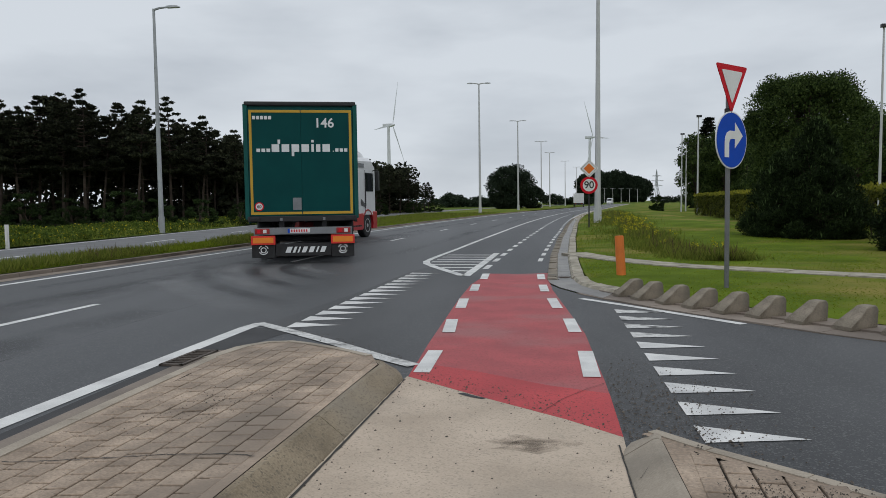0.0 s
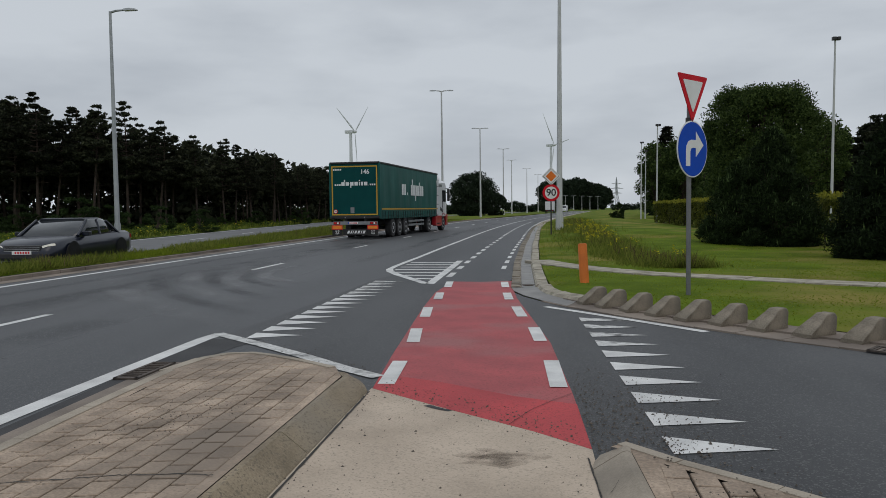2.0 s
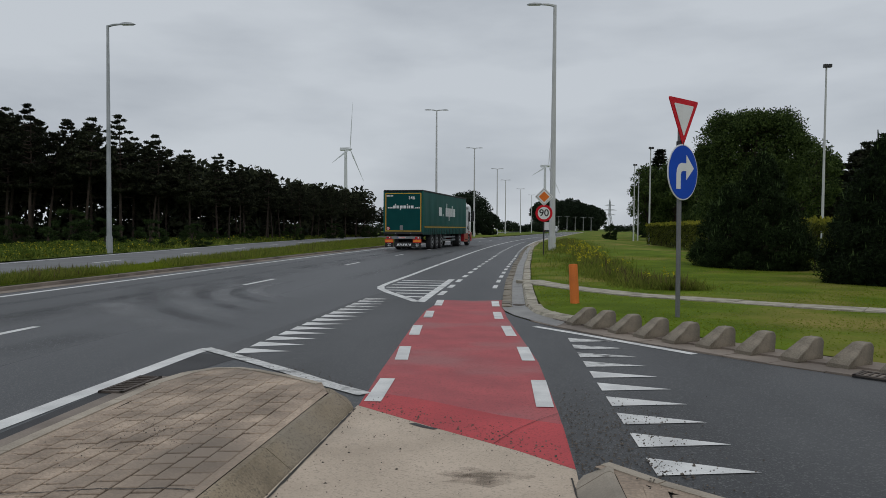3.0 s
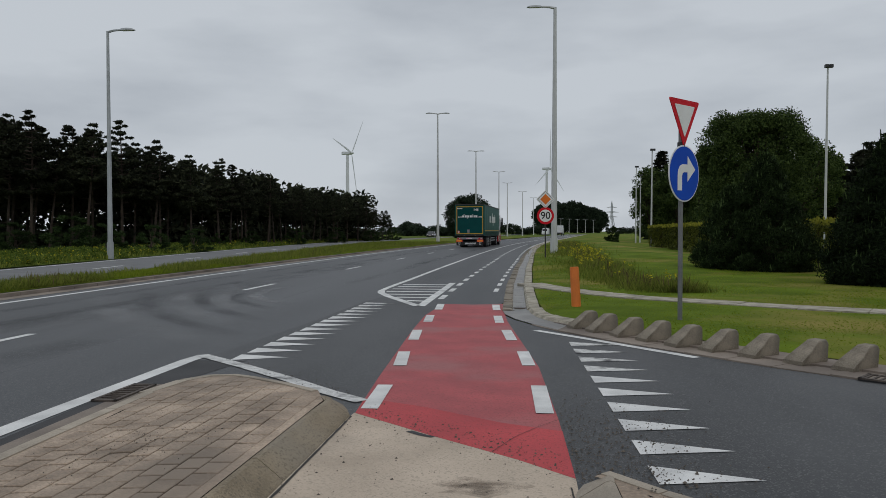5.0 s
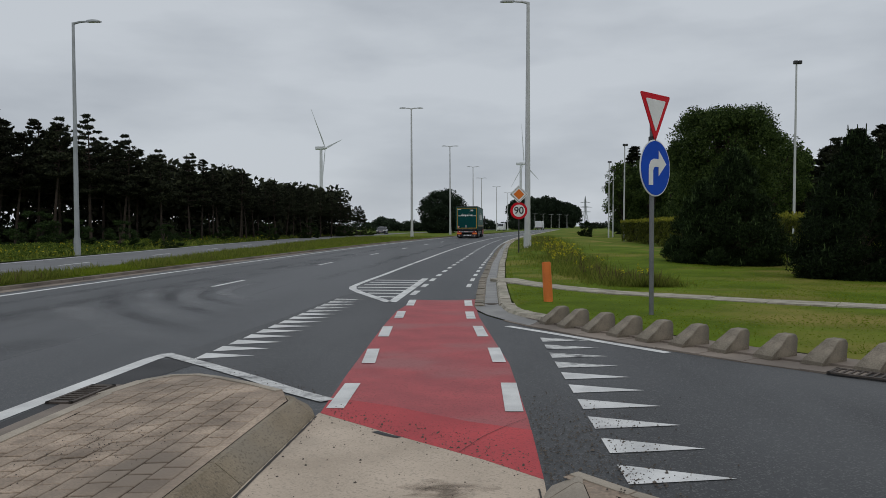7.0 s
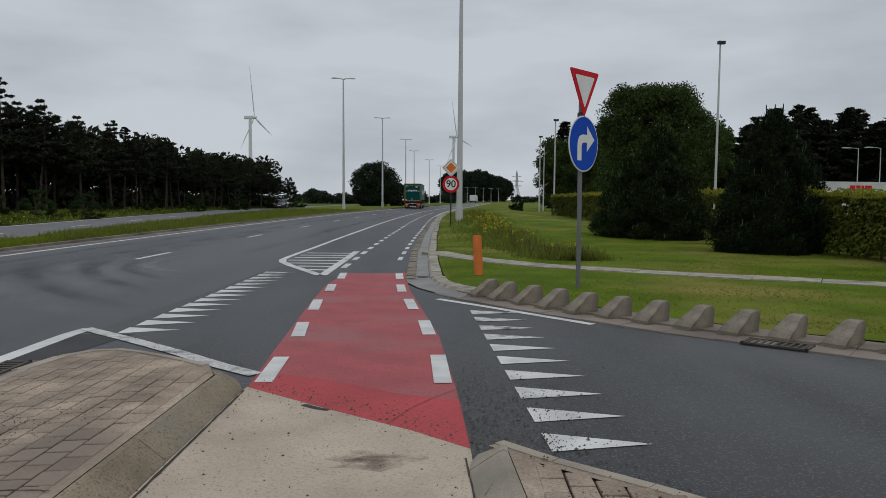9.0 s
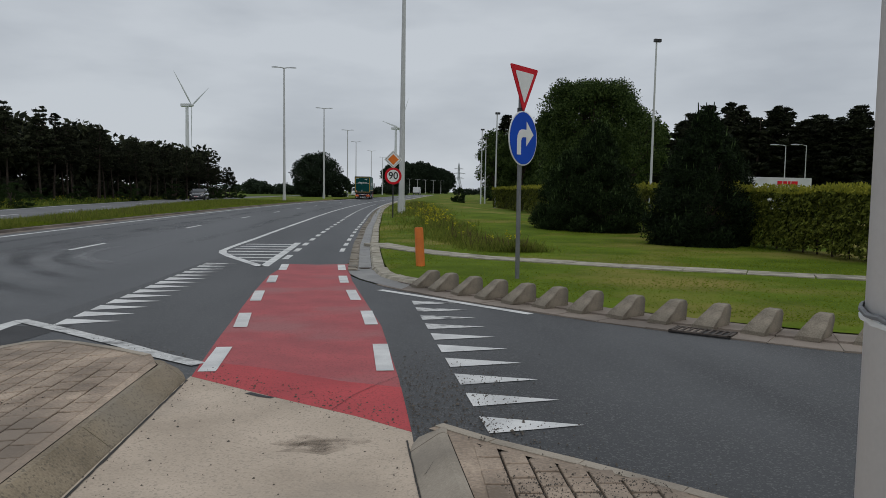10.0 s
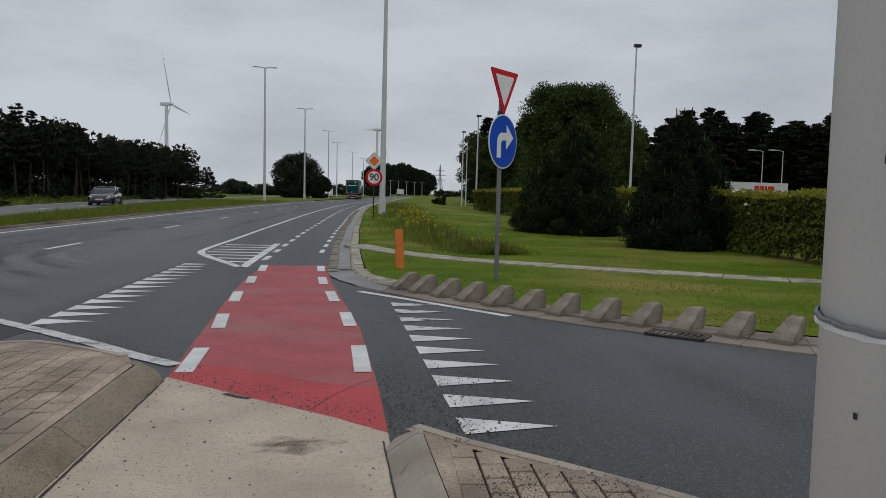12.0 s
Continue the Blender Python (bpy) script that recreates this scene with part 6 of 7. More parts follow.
        for t in (0.62, -0.60):
            w = wheel(s, sgn * (hw - 0.1), t * hl, 0.315, 0.21, sgn)
            bm = bmesh.new()
            loft(bm, [[(sgn * (hw + 0.004) - 0.01, t * hl + r * 0.37 * math.cos(radians(a)), 0.315 + r * 0.37 * math.sin(radians(a))) for a in range(0, 360, 18)] for r in (1.0, 0.99)])
            part("wheel_arch", bm, CHASSIS, s)
    bm = bmesh.new()
    box(bm, -0.36 * width, 0.36 * width, 0.965 * hl, hl + 0.012, 0.20 * height, 0.30 * height, 0.02)
    part("lower_grille", bm, CHASSIS, s)
    bm = bmesh.new()
    box(bm, -0.27 * width, 0.27 * width, 0.955 * hl, hl + 0.004, 0.33 * height, 0.47 * height, 0.03)
    g = part("grille", bm, DARK_METAL, s, "dark front grille with a chrome rim")
    for k in range(3):
        bm = bmesh.new()
        box(bm, -0.26 * width, 0.26 * width, hl + 0.004, hl + 0.012, (0.35 + 0.035 * k) * height, (0.356 + 0.035 * k) * height)
        part("grille_slat", bm, RIM, g)
    bm = bmesh.new()
    box(bm, -0.26, 0.26, hl + 0.012, hl + 0.022, 0.285 * height, 0.36 * height, 0.004)
    pl = part("number_plate", bm, SIGN_WHITE, s)
    for k in range(6):
        bm = bmesh.new()
        box(bm, -0.21 + 0.07 * k, -0.17 + 0.07 * k, hl + 0.022, hl + 0.026, 0.30 * height, 0.345 * height)
        part("plate_bar", bm, SIGN_RED, pl)
    bm = bmesh.new()
    box(bm, -0.42 * width, 0.42 * width, -0.8 * hl, 0.8 * hl, 0.16, 0.34, 0.02)
    part("underbody", bm, CHASSIS, s)
    return s


def build_van(label, length, height, box_body):
    s = thing("van" if not box_body else "box_lorry", label, "van" if not box_body else "lorry", pose(0, 300, 0))
    hw = 1.0 if not box_body else 1.22
    bm = bmesh.new()
    if box_body:
        box(bm, -hw, hw, 0, length - 2.0, 1.0, height, 0.03)
        part("cargo_box", bm, VAN_WHITE, s, "pale grey cargo box")
        bm = bmesh.new()
        box(bm, -1.1, 1.1, length - 1.9, length, 0.5, 2.6, 0.12)
        part("cab", bm, CAB_WHITE, s)
        bm = bmesh.new()
        box(bm, -1.05, 1.05, 0.0, length - 2, 0.6, 1.0, 0.02)
        part("chassis", bm, CHASSIS, s)
    else:
        secs = [[(-hw, y, 0.35), (hw, y, 0.35), (hw, y, z - 0.2), (hw - 0.12, y, z), (-hw + 0.12, y, z), (-hw, y, z - 0.2)] for y, z in ((0, height), (length - 1.9, height), (length - 1.2, height - 0.15), (length - 0.6, 1.35), (length, 1.1))]
        loft(bm, secs)
        part("body", bm, VAN_WHITE, s)
        bm = bmesh.new()
        loft(bm, [[(-0.85, y, z), (0.85, y, z), (0.85, y + 0.03, z + 0.02), (-0.85, y + 0.03, z + 0.02)] for y, z in ((length - 0.62, 1.42), (length - 1.16, height - 0.2))])
        part("windscreen", bm, GLASS_DARK, s)
    for sgn in (-1, 1):
        for y in (0.9, length - 1.0):
            wheel(s, sgn * (hw - 0.12), y, 0.38, 0.24, sgn)
        bm = bmesh.new()
        y0 = -0.02 if box_body else length - 0.08
        box(bm, sgn * 0.75 - 0.12, sgn * 0.75 + 0.12, y0, y0 + 0.1, 0.75, 0.92, 0.02)
        part("tail_light" if box_body else "headlight", bm, LAMP_RED if box_body else HEADLIGHT, s)
    return s


def build_yard():
    s = thing("parked_trailer", "white parked trailer with red lettering bars behind the hedge", "trailer", pose(34.3, 59.1, 0, 0, 0, -78))
    bm = bmesh.new()
    box(bm, -1.25, 1.25, -3.5, 4.2, 0.9, 2.98, 0.03)
    part("box_body", bm, POLE_WHITE, s)
    for y0, y1 in ((-0.6, -0.1), (0.0, 0.4), (0.5, 0.75), (0.85, 1.5)):
        bm = bmesh.new()
        box(bm, 1.25, 1.275, y0 + 1.2, y1 + 1.2, 2.35, 2.7)
        part("lettering_bar", bm, SIGN_RED, s, "red lettering bar")
    for sgn in (-1, 1):
        for y in (-2.2, -0.9):
            wheel(s, sgn * 1.05, y, 0.5, 0.34, sgn)
    bm = bmesh.new()
    box(bm, -0.6, 0.6, -3.4, 4.1, 0.7, 1.1)
    part("chassis", bm, CHASSIS, s)
    v = build_van("white delivery van parked behind the hedge", 5.4, 2.2, False)
    v.matrix_basis = pose(28.0, 51.5, 0, 0, 0, -78)


def delineator(x, y):
    s = thing("delineator_post", "white roadside marker post with a red reflector", "marker post", pose(x, y, 0, 0, 0, 170), "marker posts")
    bm = bmesh.new()
    loft(bm, [[(-0.06, -0.04, z), (0.06, -0.04, z), (0.05, 0.04, z), (-0.05, 0.04, z)] for z in (0, 0.8, 0.86)])
    part("post", bm, SIGN_WHITE, s)
    bm = bmesh.new()
    box(bm, -0.03, 0.03, -0.046, -0.04, 0.62, 0.76)
    part("reflector", bm, SIGN_RED, s)


for spot in ((-18.9, 24.3),):
    delineator(*spot)
build_direction_sign()
build_speed_sign()
build_bollard()
build_blocks()
grate(pose(3.70, 7.20, 0.0155, 0, 0, 48), 0.15, 0.31, 9)
grate(pose(-3.27, 6.3, 0.006, 0, 0, -3), 0.11, 0.34, 9)
build_lamps()
build_grey_post()
ROTOR_NEAR = build_turbine(-119, 588, 63.5, 38, 79, "near")
ROTOR_FAR = build_turbine(63.4, 998, 84, 52, 62, "far")
build_pylon()
TRAILER = build_trailer()
TRACTOR = build_tractor()
SEDAN = build_car("dark blue saloon car with lit headlights on the oncoming carriageway", CAR_BLUE, 4.70, 1.83, 1.29, False)
HATCH = build_car("dark grey compact estate car with lit headlights on the oncoming carriageway", CAR_GREY, 4.40, 1.80, 1.43, True)
VAN = build_van("white van far off on the oncoming carriageway", 5.6, 2.4, False)
LORRY = build_van("small pale box lorry far ahead on the road", 7.5, 3.3, True)
build_yard()


# ---- plants ----
RNG = np.random.default_rng(7)


def quads_object(name, centre, along, side, material, parent=None, label="", kind=""):
    """Many leaves in one mesh: each a kite from centre - along to centre + along, as wide as side."""
    n = len(centre)
    v = np.empty((n, 4, 3), dtype=np.float32)
    v[:, 0], v[:, 1], v[:, 2], v[:, 3] = centre - along, centre + side - 0.15 * along, centre + along, centre - side - 0.15 * along
    me = bpy.data.meshes.new(name)
    me.vertices.add(4 * n)
    me.vertices.foreach_set("co", v.ravel())
    me.loops.add(4 * n)
    me.loops.foreach_set("vertex_index", np.arange(4 * n, dtype=np.int32))
    me.polygons.add(n)
    me.polygons.foreach_set("loop_start", np.arange(0, 4 * n, 4, dtype=np.int32))
    me.update(calc_edges=True)
    me.materials.append(material)
    ob = new(name, me)
    if parent:
        ob.parent = parent
    if label:
        ob["label"] = label
    if kind:
        ob["kind"] = kind
    return ob


def unit(a):
    return a / np.maximum(1e-6, np.linalg.norm(a, axis=1, keepdims=True))


def clump_leaves(centres, radii, per, size, flatness=0.7, droop=0.0):
    """Leaves scattered in soft clumps: their middles and their two half axes."""
    c = np.repeat(centres, per, axis=0)
    r = np.repeat(radii, per)[:, None]
    d = unit(RNG.normal(size=c.shape))
    d[:, 2] *= flatness
    p = c + d * r * RNG.uniform(0.02, 1.0, (len(c), 1)) ** 0.45
    a = unit(RNG.normal(size=c.shape) + d * 0.3 + np.array([0, 0, -droop]))
    s = unit(np.cross(a, RNG.normal(size=c.shape)))
    k = size * RNG.uniform(0.6, 1.35, (len(c), 1))
    return p, a * k, s * k * 0.45


def trunk_mesh(bm, height, r, wobble, n=7):
    pts = []
    for i in range(n):
        t = i / (n - 1)
        pts.append((wobble * math.sin(t * 3.1 + wobble * 9), wobble * math.cos(t * 2.3 + 1) - wobble * 0.5, t * height))
    tube(bm, pts, [r * (1 - 0.8 * i / (n - 1)) for i in range(n)], 7)
    return pts


def pine(seed, height=10.0, crown_from=0.5, full=1.0, per=15, leaf=0.22, label="tall dark pine with a bare trunk at the forest edge"):
    s = thing("pine_tree", label, "tree", pose(0, -200, 0), "pines of the wood")
    rnd = random.Random(seed)
    bm = bmesh.new()
    pts = trunk_mesh(bm, height * 0.97, 0.13, 0.16 + 0.1 * rnd.random())
    cs, rs = [], []
    z = height * crown_from
    while z < height * 0.985:
        t = (z / height - crown_from) / (1 - crown_from)
        reach = full * (1.6 * (1 - t) ** 0.9 + 0.12) * (0.62 + 0.38 * min(1, t / 0.2)) * rnd.uniform(0.75, 1.15)
        k = rnd.randint(3, 6)
        for i in range(k):
            a = rnd.uniform(0, 6.28)
            l = reach * rnd.uniform(0.55, 1.1)
            tip = (l * math.cos(a), l * math.sin(a), z + l * rnd.uniform(0.05, 0.3))
            base = (0, 0, z)
            tube(bm, [base, tuple((Vector(base) + Vector(tip)) * 0.5), tip], [0.035, 0.025, 0.01], 4)
            m = max(2, int(l / 0.24))
            for j in range(1, m + 1):
                f = 0.3 + 0.7 * j / m
                cs.append((tip[0] * f + rnd.uniform(-0.12, 0.12), tip[1] * f + rnd.uniform(-0.12, 0.12), z + (tip[2] - z) * f + rnd.uniform(0, 0.12)))
                rs.append(rnd.uniform(0.18, 0.34) * (1 - 0.35 * t))
        z += height * rnd.uniform(0.022, 0.045)
    for i in range(7):
        zz = height * rnd.uniform(0.2, crown_from)
        a = rnd.uniform(0, 6.28)
        l = rnd.uniform(0.3, 1.0)
        tube(bm, [(0, 0, zz), (l * math.cos(a), l * math.sin(a), zz + rnd.uniform(-0.15, 0.15))], [0.022, 0.006], 4)
    part("trunk", bm, BARK, s)
    p, a, b = clump_leaves(np.array(cs), np.array(rs), per, leaf, 0.5)
    quads_object("crown", p, a, b * 0.8, PINE, s)
    return s


def bushy(name, label, centre, size, material, seed, clumps=80, per=110, leaf=0.14, category="tree", trunk=0.25, conical=0.0, group="", bark=None, droop=0.0, m=None, boxy=2.8, shoots=0):
    """A broad tree or shrub: trunk, limbs and leaves in clumps with an uneven outline; centre is its crown's middle above the foot."""
    s = thing(name, label, category, m, group)
    rnd = random.Random(seed)
    cz, (rx, ry, rz) = centre, size
    bm = bmesh.new()
    trunk_mesh(bm, cz + rz * 0.5, trunk, 0.12)
    cs, rs = [], []
    for i in range(clumps):
        u = rnd.uniform(-1, 1)
        a = rnd.uniform(0, 6.2832)
        w = math.sqrt(1 - abs(u) ** boxy)
        if conical:
            h = rnd.random() ** 1.5
            u = 2 * h - 1
            w = (1 - h) ** conical * (1 - 0.25 * (h < 0.1))
        if boxy > 3 and i % 4 == 0:
            u, w = rnd.uniform(0.8, 0.97), math.sqrt(rnd.random()) * 0.78
        rr = rnd.uniform(0.76, 0.9) + (0.05 * math.sin(3 * a + seed) if boxy < 3 else 0)
        if rnd.random() < 0.2:
            rr *= 0.6
        c = (rx * w * rr * math.cos(a), ry * w * rr * math.sin(a), cz + rz * u * (rr if not conical else 1.0))
        cs.append(c)
        rs.append(rnd.uniform(0.16, 0.27) * (rx + rz) / 2 * (1 - 0.55 * conical * max(0, u)) * (0.8 if conical else 1))
        if i % 6 == 0:
            z0 = max(0.15 * cz, cz - rz * 0.7)
            tube(bm, [(0, 0, z0), (c[0] * 0.45, c[1] * 0.45, z0 + (c[2] - z0) * 0.6), (c[0] * 0.9, c[1] * 0.9, c[2])], [trunk * 0.45, trunk * 0.25, trunk * 0.06], 5)
    part("trunk", bm, bark or BARK, s)
    p, a, b = clump_leaves(np.array(cs), np.array(rs), per, leaf, 0.85, droop)
    if conical:
        a, b = a * 1.2, b * 0.55
    p[:, 2] = np.maximum(p[:, 2], 0.05)
    quads_object("crown", p, a, b, material, s)
    if shoots:
        c, r = np.repeat(np.array(cs), shoots, axis=0), np.repeat(np.array(rs), shoots)[:, None]
        d = unit(RNG.normal(size=c.shape) + np.array([0, 0, 0.9]))
        up = unit(np.array([0, 0, 1.0]) + 0.25 * RNG.normal(size=c.shape)) * RNG.uniform(0.05, 0.13, (len(c), 1))
        side = unit(np.cross(up, RNG.normal(size=c.shape))) * 0.016
        quads_object("young_growth", c + d * r * 0.95 + up * 0.6, up, side, FIR_TIP, s, "paler upright young shoots", "stuff")
    return s


def build_forest():
    kinds = [pine(11 + i, 10.0, 0.40 + 0.045 * (i % 4), 1.3 + 0.12 * (i % 3), 24, 0.14) for i in range(6)]
    plain = [pine(31 + i, 10.0, 0.40 + 0.04 * i, 1.45, 8, 0.32) for i in range(2)]
    rnd = random.Random(4)
    edge = [(-78, 34), (-60, 44), (-42, 57), (-33, 62), (-26, 66), (-24.5, 80), (-23.5, 92), (-20.5, 112), (-18.5, 126)]
    heights = [13.7, 12.8, 11.6, 11.0, 8.9, 6.8, 7.1, 6.2, 4.6]
    lengths = [math.dist(a, b) for a, b in zip(edge, edge[1:])]
    total = sum(lengths)
    used = set()
    for rowk in range(4):
        n = 58 if rowk < 2 else 34
        for i in range(n):
            d = total * (i + rnd.uniform(-0.25, 0.25) + 0.5) / n
            k = 0
            while k < len(lengths) - 1 and d > lengths[k]:
                d -= lengths[k]
                k += 1
            f = min(1.0, d / lengths[k])
            x, y = edge[k][0] + (edge[k + 1][0] - edge[k][0]) * f, edge[k][1] + (edge[k + 1][1] - edge[k][1]) * f
            h = heights[k] + (heights[k + 1] - heights[k]) * f
            x -= rowk * (3.0 + rnd.uniform(0, 1.5)) + rnd.uniform(-0.8, 0.8)
            y += rowk * 2.2 * (1 if k < 4 else 0.4) + rnd.uniform(-0.6, 0.6)
            sc = h / 10 * rnd.uniform(0.82, 1.08)
            kind = kinds[rnd.randrange(6)] if rowk < 2 else plain[rnd.randrange(2)]
            m = pose(x, y, 0.0, rnd.uniform(-2, 2), rnd.uniform(-2.5, 2.5), rnd.uniform(0, 360))
            if kind.name not in used:
                used.add(kind.name)
                ob = kind
                ob.matrix_basis = m
            else:
                ob = copy_thing(kind, m)
            ob.scale = (sc * 1.05, sc * 1.05, sc)
    # dim wood behind, and the litter under the trees
    pts = [(-90, 30), (-62, 43), (-43, 55.5), (-27, 64), (-25.5, 80), (-24.5, 92), (-21.5, 112), (-19, 128), (-60, 150), (-120, 100)]
    bm = bmesh.new()
    f = bm.faces.new([bm.verts.new((x, y, 0.045)) for x, y in pts])
    f.normal_update()
    if f.normal.z < 0:
        f.normal_flip()
    tagged(part("forest_floor", bm, SOIL), "dark needle-covered floor under the pines", kind="structure")
    cs, rs = [], []
    for i in range(1500):
        k = rnd.randrange(len(edge) - 1)
        f = rnd.random()
        x, y = edge[k][0] + (edge[k + 1][0] - edge[k][0]) * f, edge[k][1] + (edge[k + 1][1] - edge[k][1]) * f
        b = rnd.uniform(6, 28) if k < 4 else rnd.uniform(2, 16)
        low = rnd.random() < 0.3
        cs.append((x - b, y + 0.5 * b * (1 if k < 4 else 0.3), rnd.uniform(0.2, 1.2) if low else (rnd.uniform(1.6, 4.4) if rnd.random() < 0.2 else rnd.uniform(4.4, 8.4)) * (1.2 if k < 3 else 0.85)))
        rs.append(rnd.uniform(0.8, 2.0))
    p, a, s = clump_leaves(np.array(cs), np.array(rs), 55, 0.42)
    p[:, 2] = np.maximum(p[:, 2], 0.1)
    tagged(quads_object("wood_behind", p, a, s, PINE), "dark undergrowth and further pines within the wood", "wood", kind="stuff")
    # shrubs along the edge of the wood
    first = None
    spots = [(-34.5, 46.5, 1.5), (-31, 46, 1.25), (-27.2, 45.8, 1.5), (-25.2, 46.6, 1.2), (-22.6, 47.5, 1.15), (-21.3, 51.5, 1.0), (-37.5, 44, 1.3), (-41, 42, 1.6), (-24.2, 58, 0.9), (-23.5, 70, 0.9), (-22.5, 82, 1.1), (-21, 96, 1.2), (-19, 112, 1.3), (-17.5, 124, 1.3), (-25, 66, 0.8)]
    for i, (x, y, k) in enumerate(spots):
        m = pose(x, y, 0, 0, 0, 47 * i)
        if first is None:
            first = bushy("shrub", "dark green rounded shrub at the edge of the wood", 1.05, (1.15, 1.15, 1.0), SHRUB, 5, 60, 130, 0.055, "shrub", 0.05, 0.35, "shrubs by the wood")
            ob = first
            ob.matrix_basis = m
        else:
            ob = copy_thing(first, m)
        ob.scale = (k * 1.15, k * 1.15, k * 0.78)


def build_right_trees():
    bushy("broadleaf_tree", "large round broadleaf tree with dense dark green foliage", 5.85, (3.75, 3.5, 3.75), OAK, 3, 330, 190, 0.095, trunk=0.3, m=pose(17.15, 52, 0), boxy=3.4)
    bushy("broadleaf_tree", "broadleaf tree standing close behind its neighbour", 5.0, (2.7, 2.7, 3.3), OAK, 8, 110, 150, 0.11, trunk=0.25, m=pose(21.2, 55, 0))
    for i, (x, y, cz, r, h) in enumerate(((18.6, 93, 5.0, 2.6, 4.6), (21.5, 92, 5.3, 2.8, 4.5), (24.5, 95, 5.2, 3.0, 4.4), (20.3, 98, 5.2, 2.5, 4.3), (22, 76, 4.4, 2.4, 4.2), (25, 72, 4.6, 2.5, 4.3))):
        bushy("poplar", "dense row tree of dark green foliage behind the hedge", cz, (r, r, h), OAK, 20 + i, 90, 110, 0.16, trunk=0.2, group="row of trees", m=pose(x, y, 0, 0, 0, 40 * i))
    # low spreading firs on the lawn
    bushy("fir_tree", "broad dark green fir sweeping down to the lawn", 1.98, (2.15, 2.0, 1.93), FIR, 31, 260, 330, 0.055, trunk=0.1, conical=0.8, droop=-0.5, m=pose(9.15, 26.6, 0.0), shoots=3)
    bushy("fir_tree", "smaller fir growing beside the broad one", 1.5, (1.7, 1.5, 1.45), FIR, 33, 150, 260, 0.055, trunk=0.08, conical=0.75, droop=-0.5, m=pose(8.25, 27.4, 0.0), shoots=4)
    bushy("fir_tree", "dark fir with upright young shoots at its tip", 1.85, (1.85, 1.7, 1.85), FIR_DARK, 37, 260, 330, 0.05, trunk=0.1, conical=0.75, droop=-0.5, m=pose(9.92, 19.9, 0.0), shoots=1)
    s = bpy.data.objects["fir_tree.002"]
    for i in range(7):
        bm = bmesh.new()
        a = i * 0.9
        x, y = 0.22 * math.cos(a) * (i > 0), 0.22 * math.sin(a) * (i > 0)
        tube(bm, [(x * 0.4, y * 0.4, 3.2), (x * 0.9, y * 0.9, 3.6 - 0.1 * (i % 3)), (x, y, 4.0 - 0.22 * (i % 3))], [0.03, 0.028, 0.012], 5)
        part("shoot", bm, FIR, s)
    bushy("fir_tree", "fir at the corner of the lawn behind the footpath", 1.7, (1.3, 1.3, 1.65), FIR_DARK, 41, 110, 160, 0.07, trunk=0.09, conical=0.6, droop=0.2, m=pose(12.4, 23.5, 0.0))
    bushy("shrub", "small dark conifer beside the road ahead", 1.0, (1.15, 1.1, 1.0), FIR, 43, 50, 70, 0.12, "shrub", 0.05, 0.5, m=pose(12.8, 86, 0.0))
    # distant pine wood behind the yard
    kinds = [pine(61 + i, 10.0, 0.2 + 0.05 * i, 1.25 + 0.15 * i, 18, 0.22, "far dark pine behind the yard") for i in range(3)]
    rnd = random.Random(9)
    for i in range(112):
        f = i / 111
        x, y = 26 + 78 * f + rnd.uniform(-1, 1), 118 - 34 * f + rnd.uniform(0, 10)
        m = pose(x, y, 0, 0, 0, rnd.uniform(0, 360))
        k = rnd.uniform(1.15, 1.4) * (1.0 if f < 0.35 else 1.06)
        ob = kinds[i] if i < 3 else copy_thing(kinds[rnd.randrange(3)], m)
        ob.matrix_basis = m
        ob.scale = (k * rnd.uniform(1.45, 1.8), k * rnd.uniform(1.45, 1.8), k * rnd.uniform(0.84, 1.06))
    cs = np.stack([RNG.uniform(24, 108, 700), np.zeros(700), RNG.uniform(0.3, 9.0, 700)], 1)
    cs[:, 1] = 126 - 0.44 * (cs[:, 0] - 26) + RNG.uniform(-2, 6, 700)
    p, a, b = clump_leaves(cs, RNG.uniform(1.2, 2.2, 700), 60, 0.5)
    tagged(quads_object("wood_backdrop", p, a, b, PINE), "dense dark wood behind the yard", "wood", kind="stuff")


